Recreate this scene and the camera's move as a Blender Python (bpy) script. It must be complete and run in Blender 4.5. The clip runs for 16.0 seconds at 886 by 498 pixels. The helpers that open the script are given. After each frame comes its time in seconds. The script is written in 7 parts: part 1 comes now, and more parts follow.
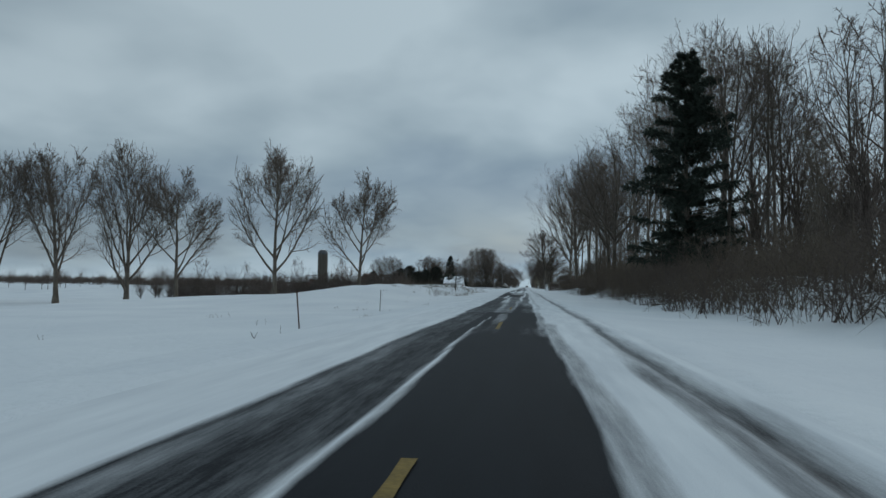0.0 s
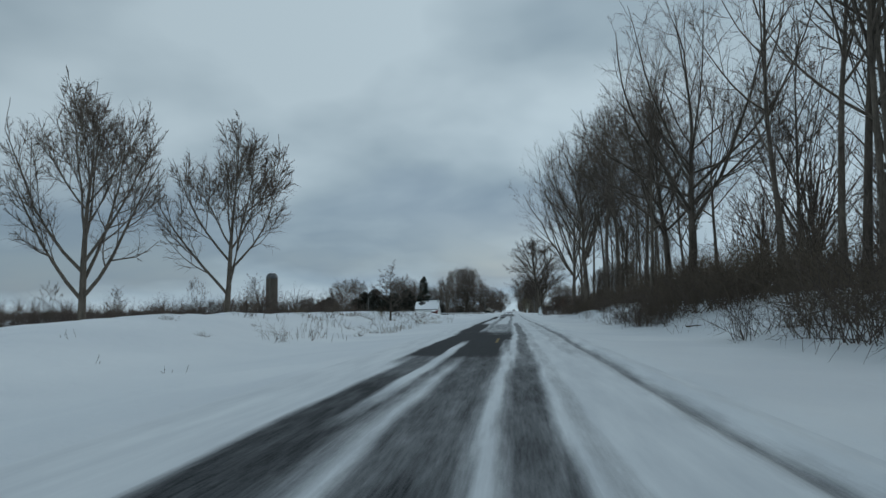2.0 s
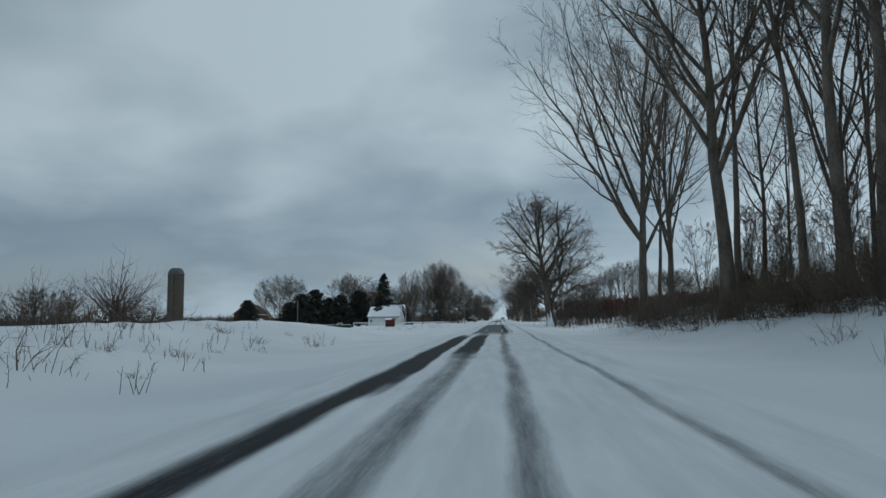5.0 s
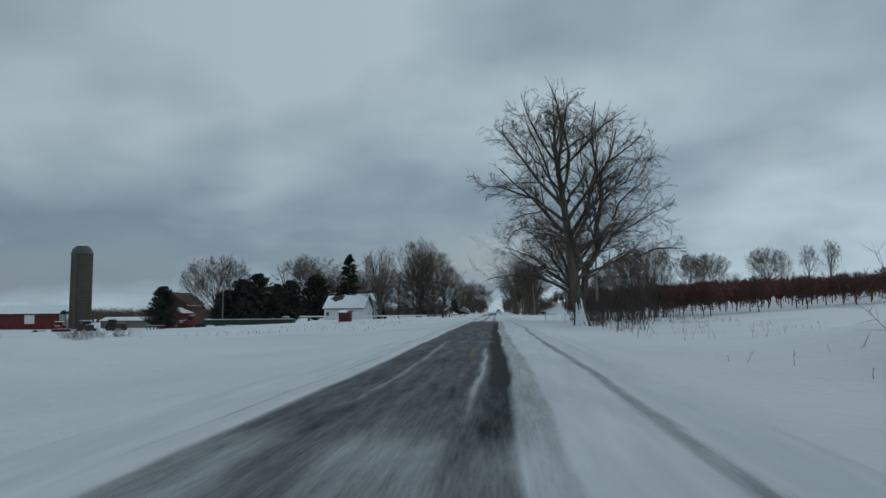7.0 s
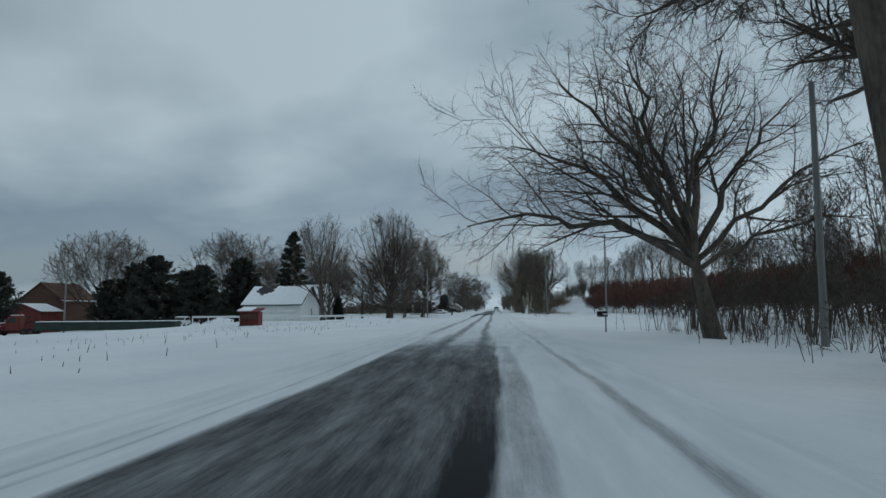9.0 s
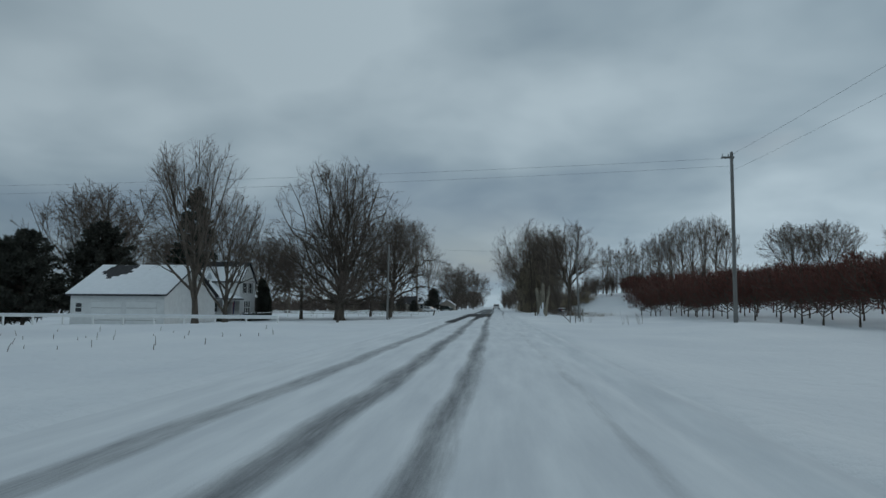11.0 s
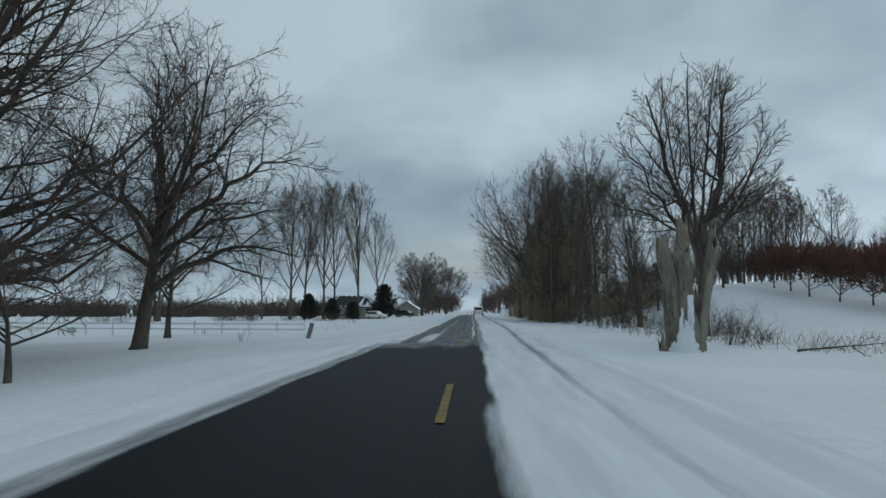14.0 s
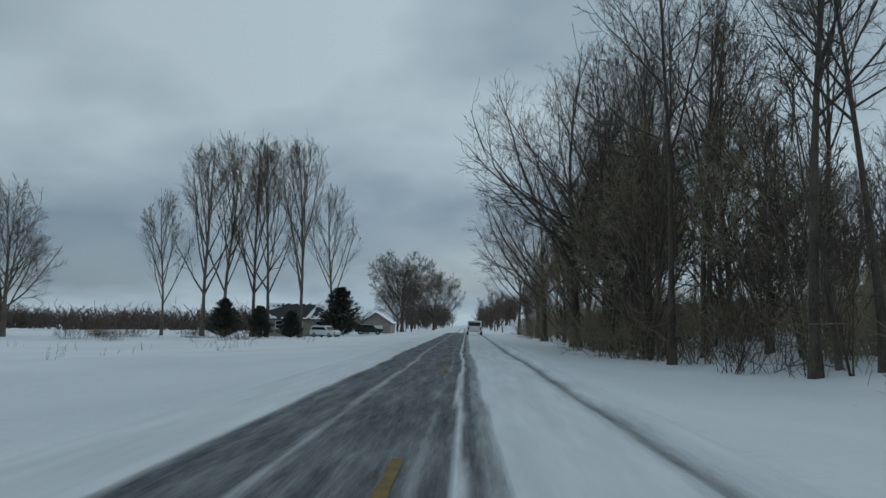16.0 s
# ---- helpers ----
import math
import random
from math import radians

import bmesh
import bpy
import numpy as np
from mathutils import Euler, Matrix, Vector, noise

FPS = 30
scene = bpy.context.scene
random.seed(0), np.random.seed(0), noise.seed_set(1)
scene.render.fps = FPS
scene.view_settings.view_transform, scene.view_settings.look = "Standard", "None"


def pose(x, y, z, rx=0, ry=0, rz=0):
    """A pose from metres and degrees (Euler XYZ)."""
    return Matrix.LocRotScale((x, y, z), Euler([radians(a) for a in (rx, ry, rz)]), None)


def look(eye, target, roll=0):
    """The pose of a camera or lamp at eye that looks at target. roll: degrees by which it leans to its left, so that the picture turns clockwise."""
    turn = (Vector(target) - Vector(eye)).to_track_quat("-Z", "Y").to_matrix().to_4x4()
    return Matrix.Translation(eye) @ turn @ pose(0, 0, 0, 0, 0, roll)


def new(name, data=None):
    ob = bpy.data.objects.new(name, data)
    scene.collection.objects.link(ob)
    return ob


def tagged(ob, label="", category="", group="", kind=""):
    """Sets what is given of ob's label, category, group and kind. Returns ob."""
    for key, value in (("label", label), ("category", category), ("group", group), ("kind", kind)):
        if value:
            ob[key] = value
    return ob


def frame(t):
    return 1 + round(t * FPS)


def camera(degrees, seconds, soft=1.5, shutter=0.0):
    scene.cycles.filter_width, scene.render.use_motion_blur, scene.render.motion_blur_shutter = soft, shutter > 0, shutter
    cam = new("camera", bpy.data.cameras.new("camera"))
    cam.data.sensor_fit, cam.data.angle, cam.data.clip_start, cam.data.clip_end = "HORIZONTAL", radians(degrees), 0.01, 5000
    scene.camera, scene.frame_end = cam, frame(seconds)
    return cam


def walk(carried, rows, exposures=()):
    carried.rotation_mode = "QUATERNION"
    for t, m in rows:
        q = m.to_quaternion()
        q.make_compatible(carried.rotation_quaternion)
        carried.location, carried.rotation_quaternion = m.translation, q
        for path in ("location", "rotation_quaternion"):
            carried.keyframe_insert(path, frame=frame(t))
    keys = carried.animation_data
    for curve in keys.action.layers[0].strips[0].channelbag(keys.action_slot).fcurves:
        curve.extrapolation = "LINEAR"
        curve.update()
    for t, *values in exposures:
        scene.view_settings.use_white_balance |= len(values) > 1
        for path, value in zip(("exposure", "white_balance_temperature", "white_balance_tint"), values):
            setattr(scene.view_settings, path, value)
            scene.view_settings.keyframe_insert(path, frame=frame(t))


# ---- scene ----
cam = camera(64.9, 16.0)
PATH = [
    (0.0, pose(0.77, 1.68, 1.22, 92.97, -0.89, 6.75)),
    (0.5, pose(0.61, 17.47, 1.23, 93.47, 0.06, 6.55)),
    (1.0, pose(0.52, 32.39, 1.27, 94.10, 0.32, 6.29)),
    (1.5, pose(0.58, 46.88, 1.25, 94.54, 0.33, 5.85)),
    (2.0, pose(0.60, 61.19, 1.23, 95.09, 0.61, 5.65)),
    (2.5, pose(0.71, 75.62, 1.24, 95.55, 0.67, 5.48)),
    (3.0, pose(0.69, 90.41, 1.23, 95.95, 0.65, 5.29)),
    (3.5, pose(0.68, 105.06, 1.30, 96.20, 0.62, 5.20)),
    (4.0, pose(0.60, 119.57, 1.34, 96.08, 0.97, 5.05)),
    (4.5, pose(0.32, 133.39, 1.26, 95.90, 0.55, 4.80)),
    (5.0, pose(0.19, 146.14, 1.22, 95.73, 0.60, 4.64)),
    (7.5, pose(0.79, 211.84, 1.23, 95.05, 0.43, 4.22)),
    (8.0, pose(0.83, 225.49, 1.26, 95.06, 0.38, 4.11)),
    (8.5, pose(0.86, 239.26, 1.28, 94.96, 0.44, 4.27)),
    (9.0, pose(0.84, 253.36, 1.23, 94.88, 0.47, 4.19)),
    (11.5, pose(0.87, 315.38, 1.24, 94.61, -0.56, 4.12)),
    (12.0, pose(0.78, 328.35, 1.21, 94.71, -0.36, 3.88)),
    (12.5, pose(0.62, 341.61, 1.22, 94.81, -0.03, 3.42)),
    (13.0, pose(0.50, 355.18, 1.28, 94.84, 0.17, 2.84)),
    (13.5, pose(0.35, 368.40, 1.19, 94.87, 0.18, 2.53)),
    (14.0, pose(0.33, 381.23, 1.22, 94.96, -0.24, 2.31)),
    (14.5, pose(0.40, 393.81, 1.24, 95.06, -0.64, 2.24)),
    (15.0, pose(0.60, 405.90, 1.31, 95.29, -0.57, 2.13)),
    (15.5, pose(0.65, 417.28, 1.26, 95.80, -0.69, 2.09)),
    (16.0, pose(0.61, 428.45, 1.30, 96.17, -0.98, 1.85)),
]
walk(cam, PATH, ((0.0, 0.0), (0.5, 0.05), (1.5, 0.10), (2.5, 0.06), (4.0, 0.03), (5.0, -0.02), (7.5, -0.13), (8.1, -0.15), (9.0, -0.03), (11.5, -0.22), (12.3, -0.20), (13.5, -0.02), (14.5, 0.10), (15.0, 0.10), (15.5, 0.01), (16.0, 0.0)))

# ---- world, sun ----
world = bpy.data.worlds.new("winter_sky")
scene.world = world
world.use_nodes = True
wt = world.node_tree
wt.nodes.clear()


def wn(kind, **kw):
    n = wt.nodes.new(kind)
    for k, v in kw.items():
        if k in ("operation", "blend_type", "data_type", "noise_dimensions", "sky_type", "sun_disc", "sun_elevation", "sun_rotation"):
            if k == "operation":
                n.operation = v
            elif k == "blend_type":
                n.blend_type = v
            elif k == "data_type":
                n.data_type = v
            elif k == "noise_dimensions":
                n.noise_dimensions = v
            elif k == "sky_type":
                n.sky_type = v
            elif k == "sun_disc":
                n.sun_disc = v
            elif k == "sun_elevation":
                n.sun_elevation = v
            elif k == "sun_rotation":
                n.sun_rotation = v
    return n


SUN_UP, SUN_ROUND = 24.0, 35.0
sky = wn("ShaderNodeTexSky", sky_type="NISHITA", sun_disc=False, sun_elevation=radians(SUN_UP), sun_rotation=radians(SUN_ROUND))
coord = wn("ShaderNodeTexCoord")
sep = wn("ShaderNodeSeparateXYZ")
wt.links.new(coord.outputs["Generated"], sep.inputs[0])
lift = wn("ShaderNodeMath", operation="ABSOLUTE")
wt.links.new(sep.outputs[2], lift.inputs[0])
lift2 = wn("ShaderNodeMath", operation="ADD")
lift2.inputs[1].default_value = 0.30
wt.links.new(lift.outputs[0], lift2.inputs[0])
px_ = wn("ShaderNodeMath", operation="DIVIDE")
py_ = wn("ShaderNodeMath", operation="DIVIDE")
for n, o in ((px_, 0), (py_, 1)):
    wt.links.new(sep.outputs[o], n.inputs[0])
    wt.links.new(lift2.outputs[0], n.inputs[1])
flat = wn("ShaderNodeCombineXYZ")
wt.links.new(px_.outputs[0], flat.inputs[0])
wt.links.new(py_.outputs[0], flat.inputs[1])
flat.inputs[2].default_value = 3.7


def cloud_noise(scale, detail, rough, dist):
    n = wn("ShaderNodeTexNoise")
    n.inputs["Scale"].default_value = scale
    n.inputs["Detail"].default_value = detail
    n.inputs["Roughness"].default_value = rough
    n.inputs["Distortion"].default_value = dist
    wt.links.new(flat.outputs[0], n.inputs["Vector"])
    return n


big = cloud_noise(0.95, 4, 0.45, 0.2)
fine = cloud_noise(2.3, 4, 0.48, 0.15)
both = wn("ShaderNodeMix", data_type="FLOAT")
both.inputs[0].default_value = 0.26
wt.links.new(big.outputs[0], both.inputs[2])
wt.links.new(fine.outputs[0], both.inputs[3])
ramp = wt.nodes.new("ShaderNodeValToRGB")
ramp.color_ramp.elements[0].position = 0.38
ramp.color_ramp.elements[0].color = (0.178, 0.252, 0.325, 1)
ramp.color_ramp.elements[1].position = 0.60
ramp.color_ramp.elements[1].color = (0.445, 0.553, 0.620, 1)
mid = ramp.color_ramp.elements.new(0.48)
mid.color = (0.298, 0.390, 0.455, 1)
wt.links.new(both.outputs[0], ramp.inputs[0])
gap = wt.nodes.new("ShaderNodeValToRGB")
gap.color_ramp.elements[0].position = 0.30
gap.color_ramp.elements[0].color = (0.18, 0.18, 0.18, 1)
gap.color_ramp.elements[1].position = 0.46
gap.color_ramp.elements[1].color = (0, 0, 0, 1)
wt.links.new(big.outputs[0], gap.inputs[0])
dim = wn("ShaderNodeMix", data_type="RGBA", blend_type="MULTIPLY")
dim.inputs[0].default_value = 1.0
wt.links.new(sky.outputs[0], dim.inputs[6])
dim.inputs[7].default_value = (0.10, 0.10, 0.10, 1)
veil = wn("ShaderNodeMix", data_type="RGBA")
wt.links.new(gap.outputs[0], veil.inputs[0])
wt.links.new(ramp.outputs[0], veil.inputs[6])
wt.links.new(dim.outputs[2], veil.inputs[7])
# the cloud deck is paler towards the horizon
pale = wn("ShaderNodeMapRange")
pale.inputs[1].default_value, pale.inputs[2].default_value = 0.0, 0.30
pale.inputs[3].default_value, pale.inputs[4].default_value = 1.17, 0.98
wt.links.new(lift.outputs[0], pale.inputs[0])
# and towards the veiled sun
sunward = wn("ShaderNodeMapRange")
sunward.inputs[1].default_value, sunward.inputs[2].default_value = -0.6, 0.6
sunward.inputs[3].default_value, sunward.inputs[4].default_value = 0.86, 1.10
wt.links.new(sep.outputs[0], sunward.inputs[0])
glow = wn("ShaderNodeMath", operation="MULTIPLY")
wt.links.new(pale.outputs[0], glow.inputs[0])
wt.links.new(sunward.outputs[0], glow.inputs[1])
scaled = wn("ShaderNodeVectorMath", operation="SCALE")
wt.links.new(veil.outputs[2], scaled.inputs[0])
wt.links.new(glow.outputs[0], scaled.inputs["Scale"])
bg = wn("ShaderNodeBackground")
bg.inputs[1].default_value = 1.0
wt.links.new(scaled.outputs[0], bg.inputs[0])
wout = wn("ShaderNodeOutputWorld")
wt.links.new(bg.outputs[0], wout.inputs[0])

sun = new("sun", bpy.data.lights.new("sun", "SUN"))
sun.data.energy = 0.4
sun.data.angle = radians(25)
sun.data.color = (1.0, 0.96, 0.9)
sun.matrix_basis = look((40, 60, 40), (0, 0, 0))

# ---- materials ----
MATS = {}


def mat(name, colour, rough=0.8, metal=0.0, vary=0.25, scale=6.0, fine_scale=60.0, bump=0.2, stretch=(1, 1, 1), second=None, spec=0.3):
    """A procedural surface: two scales of variation in colour, and relief."""
    if name in MATS:
        return MATS[name]
    m = bpy.data.materials.new(name)
    m.use_nodes = True
    t = m.node_tree
    b = t.nodes["Principled BSDF"]
    tc = t.nodes.new("ShaderNodeTexCoord")
    mp = t.nodes.new("ShaderNodeMapping")
    mp.inputs["Scale"].default_value = stretch
    t.links.new(tc.outputs["Object"], mp.inputs[0])
    n1 = t.nodes.new("ShaderNodeTexNoise")
    n1.inputs["Scale"].default_value = scale
    n1.inputs["Detail"].default_value = 4
    n2 = t.nodes.new("ShaderNodeTexNoise")
    n2.inputs["Scale"].default_value = fine_scale
    n2.inputs["Detail"].default_value = 3
    for n in (n1, n2):
        t.links.new(mp.outputs[0], n.inputs["Vector"])
    mixf = t.nodes.new("ShaderNodeMix")
    mixf.data_type = "FLOAT"
    mixf.inputs[0].default_value = 0.4
    t.links.new(n1.outputs[0], mixf.inputs[2])
    t.links.new(n2.outputs[0], mixf.inputs[3])
    r = t.nodes.new("ShaderNodeValToRGB")
    lo = [max(0.0, c * (1 - vary)) for c in colour]
    hi = list(second) if second else [min(1.0, c * (1 + vary)) for c in colour]
    r.color_ramp.elements[0].position = 0.36
    r.color_ramp.elements[0].color = (*lo, 1)
    r.color_ramp.elements[1].position = 0.64
    r.color_ramp.elements[1].color = (*hi, 1)
    t.links.new(mixf.outputs[0], r.inputs[0])
    t.links.new(r.outputs[0], b.inputs["Base Color"])
    b.inputs["Roughness"].default_value = rough
    b.inputs["Metallic"].default_value = metal
    b.inputs["Specular IOR Level"].default_value = spec
    if bump:
        bp = t.nodes.new("ShaderNodeBump")
        bp.inputs["Strength"].default_value = bump
        bp.inputs["Distance"].default_value = 0.03
        t.links.new(n2.outputs[0], bp.inputs["Height"])
        t.links.new(bp.outputs[0], b.inputs["Normal"])
    MATS[name] = m
    return m


SNOW = (0.80, 0.83, 0.86)
bark_dark = mat("bark_dark", (0.094, 0.078, 0.063), 0.95, vary=0.45, scale=2.0, fine_scale=14, bump=0.6, stretch=(1, 1, 0.3))
bark_grey = mat("bark_grey", (0.129, 0.108, 0.087), 0.95, vary=0.4, scale=2.0, fine_scale=14, bump=0.6, stretch=(1, 1, 0.3))
twig_grey = mat("twig_grey", (0.116, 0.092, 0.076), 0.95, vary=0.3, scale=0.6, fine_scale=5, bump=0)
twig_dark = mat("twig_dark", (0.104, 0.082, 0.070), 0.95, vary=0.3, scale=0.6, fine_scale=5, bump=0)
twig_brown = mat("twig_brown", (0.123, 0.097, 0.073), 0.95, vary=0.35, scale=0.6, fine_scale=5, bump=0)
twig_olive = mat("twig_olive", (0.27, 0.225, 0.160), 0.95, vary=0.35, scale=0.6, fine_scale=5, bump=0)
twig_red = mat("twig_red", (0.125, 0.050, 0.040), 0.9, vary=0.3, scale=0.6, fine_scale=5, bump=0)
needle = mat("needle_green", (0.030, 0.040, 0.030), 0.85, vary=0.4, scale=1.2, fine_scale=9, bump=0)
needle_cedar = mat("needle_cedar", (0.050, 0.052, 0.042), 0.85, vary=0.4, scale=1.2, fine_scale=9, bump=0)
dry_grass = mat("dry_grass", (0.20, 0.155, 0.095), 0.9, vary=0.4, scale=3, fine_scale=20, bump=0)
snag_wood = mat("snag_wood", (0.21, 0.19, 0.15), 0.92, vary=0.5, scale=1.2, fine_scale=9, bump=0.8, stretch=(1, 1, 0.2))
white_bark = mat("white_wood", (0.25, 0.24, 0.22), 0.9, vary=0.35, scale=1.5, fine_scale=12, bump=0.6, stretch=(1, 1, 0.25))
snow_cap = mat("snow_cap", SNOW, 0.7, vary=0.04, scale=2, fine_scale=25, bump=0.25)
white_paint = mat("white_paint", (0.76, 0.77, 0.76), 0.6, vary=0.06, scale=1.5, fine_scale=20, bump=0.1)
grey_wood = mat("grey_wood", (0.20, 0.19, 0.175), 0.9, vary=0.3, scale=2, fine_scale=25, bump=0.4, stretch=(1, 1, 0.1))
pole_wood = mat("pole_wood", (0.19, 0.188, 0.18), 0.9, vary=0.25, scale=1.5, fine_scale=18, bump=0.4, stretch=(1, 1, 0.08))
red_paint = mat("red_barn_paint", (0.14, 0.030, 0.026), 0.75, vary=0.25, scale=1.5, fine_scale=18, bump=0.25, stretch=(1, 1, 0.2))
red_car = mat("red_car_paint", (0.30, 0.03, 0.025), 0.35, vary=0.15, scale=1.0, fine_scale=20, bump=0.02, spec=0.5)
dark_green = mat("dark_green_paint", (0.025, 0.04, 0.032), 0.6, vary=0.3, scale=1.5, fine_scale=20, bump=0.1)
shingle = mat("roof_shingle", (0.045, 0.045, 0.048), 0.95, vary=0.3, scale=3, fine_scale=24, bump=0.5)
brown_roof = mat("brown_roof", (0.10, 0.055, 0.04), 0.95, vary=0.3, scale=3, fine_scale=24, bump=0.5)
concrete = mat("silo_concrete", (0.092, 0.083, 0.068), 0.92, vary=0.22, scale=0.35, fine_scale=5, bump=0.4, stretch=(1, 1, 0.25))
galv = mat("galvanised_metal", (0.33, 0.34, 0.35), 0.45, metal=0.7, vary=0.2, scale=1.5, fine_scale=12, bump=0.1)
rust = mat("rusty_steel", (0.10, 0.055, 0.04), 0.8, metal=0.2, vary=0.4, scale=4, fine_scale=30, bump=0.3)
black_paint = mat("black_enamel", (0.012, 0.012, 0.013), 0.45, vary=0.3, scale=8, fine_scale=60, bump=0.05)
rubber = mat("rubber", (0.02, 0.02, 0.021), 0.85, vary=0.3, scale=6, fine_scale=40, bump=0.2)
chrome = mat("bright_metal", (0.55, 0.56, 0.57), 0.25, metal=1.0, vary=0.1, scale=5, fine_scale=30, bump=0.02)
white_car = mat("white_car_paint", (0.70, 0.71, 0.71), 0.35, vary=0.08, scale=1.5, fine_scale=20, bump=0.02, spec=0.5)
beige_wall = mat("beige_siding", (0.30, 0.27, 0.23), 0.8, vary=0.15, scale=1.5, fine_scale=20, bump=0.15)
wire_mat = mat("wire_black", (0.03, 0.03, 0.03), 0.6, vary=0.2, scale=5, fine_scale=30, bump=0)
flag_red = mat("flag_red", (0.32, 0.03, 0.04), 0.8, vary=0.12, scale=6, fine_scale=60, bump=0.05)
flag_white = mat("flag_white", (0.62, 0.62, 0.60), 0.8, vary=0.08, scale=6, fine_scale=60, bump=0.05)
flag_blue = mat("flag_blue", (0.02, 0.03, 0.12), 0.8, vary=0.15, scale=6, fine_scale=60, bump=0.05)
hedge_green = mat("hedge_green", (0.030, 0.036, 0.024), 0.9, vary=0.4, scale=2, fine_scale=14, bump=0)
lamp_red = mat("lamp_red", (0.30, 0.02, 0.02), 0.3, vary=0.1, scale=5, fine_scale=30, bump=0)


def glass(name, colour=(0.02, 0.024, 0.028)):
    m = bpy.data.materials.new(name)
    m.use_nodes = True
    b = m.node_tree.nodes["Principled BSDF"]
    b.inputs["Base Color"].default_value = (*colour, 1)
    b.inputs["Roughness"].default_value = 0.06
    b.inputs["Specular IOR Level"].default_value = 0.6
    return m


window_glass = glass("window_glass")


def siding(name, colour):
    """Painted boards: thin level shadow lines from relief, with weathering."""
    m = bpy.data.materials.new(name)
    m.use_nodes = True
    t = m.node_tree
    b = t.nodes["Principled BSDF"]
    tc = t.nodes.new("ShaderNodeTexCoord")
    w = t.nodes.new("ShaderNodeTexWave")
    w.wave_type, w.bands_direction, w.wave_profile = "BANDS", "Z", "SAW"
    w.inputs["Scale"].default_value = 1.6
    t.links.new(tc.outputs["Object"], w.inputs[0])
    n = t.nodes.new("ShaderNodeTexNoise")
    n.inputs["Scale"].default_value = 1.8
    n.inputs["Detail"].default_value = 6
    t.links.new(tc.outputs["Object"], n.inputs[0])
    r = t.nodes.new("ShaderNodeValToRGB")
    r.color_ramp.elements[0].position, r.color_ramp.elements[1].position = 0.3, 0.65
    r.color_ramp.elements[0].color = (*[c * 0.88 for c in colour], 1)
    r.color_ramp.elements[1].color = (*colour, 1)
    t.links.new(n.outputs[0], r.inputs[0])
    t.links.new(r.outputs[0], b.inputs["Base Color"])
    bp = t.nodes.new("ShaderNodeBump")
    bp.inputs["Strength"].default_value, bp.inputs["Distance"].default_value = 0.7, 0.02
    t.links.new(w.outputs[1], bp.inputs["Height"])
    t.links.new(bp.outputs[0], b.inputs["Normal"])
    b.inputs["Roughness"].default_value = 0.6
    return m


white_siding = siding("white_siding", (0.74, 0.75, 0.74))


def snow_field_material():
    m = bpy.data.materials.new("snow_field")
    m.use_nodes = True
    t = m.node_tree
    b = t.nodes["Principled BSDF"]
    tc = t.nodes.new("ShaderNodeTexCoord")
    n1 = t.nodes.new("ShaderNodeTexNoise")
    n1.inputs["Scale"].default_value, n1.inputs["Detail"].default_value = 0.12, 6
    n2 = t.nodes.new("ShaderNodeTexNoise")
    n2.inputs["Scale"].default_value, n2.inputs["Detail"].default_value = 2.2, 8
    n3 = t.nodes.new("ShaderNodeTexNoise")
    n3.inputs["Scale"].default_value, n3.inputs["Detail"].default_value = 35.0, 4
    for n in (n1, n2, n3):
        t.links.new(tc.outputs["Object"], n.inputs[0])
    r = t.nodes.new("ShaderNodeValToRGB")
    r.color_ramp.elements[0].position, r.color_ramp.elements[1].position = 0.3, 0.7
    r.color_ramp.elements[0].color = (0.63, 0.67, 0.71, 1)
    r.color_ramp.elements[1].color = (0.73, 0.765, 0.79, 1)
    t.links.new(n1.outputs[0], r.inputs[0])
    t.links.new(r.outputs[0], b.inputs["Base Color"])
    b.inputs["Roughness"].default_value = 0.75
    b.inputs["Specular IOR Level"].default_value = 0.15
    mx = t.nodes.new("ShaderNodeMix")
    mx.data_type = "FLOAT"
    mx.inputs[0].default_value = 0.12
    t.links.new(n2.outputs[0], mx.inputs[2])
    t.links.new(n3.outputs[0], mx.inputs[3])
    bp = t.nodes.new("ShaderNodeBump")
    bp.inputs["Strength"].default_value, bp.inputs["Distance"].default_value = 0.55, 0.16
    t.links.new(mx.outputs[0], bp.inputs["Height"])
    t.links.new(bp.outputs[0], b.inputs["Normal"])
    return m


snow_field = snow_field_material()


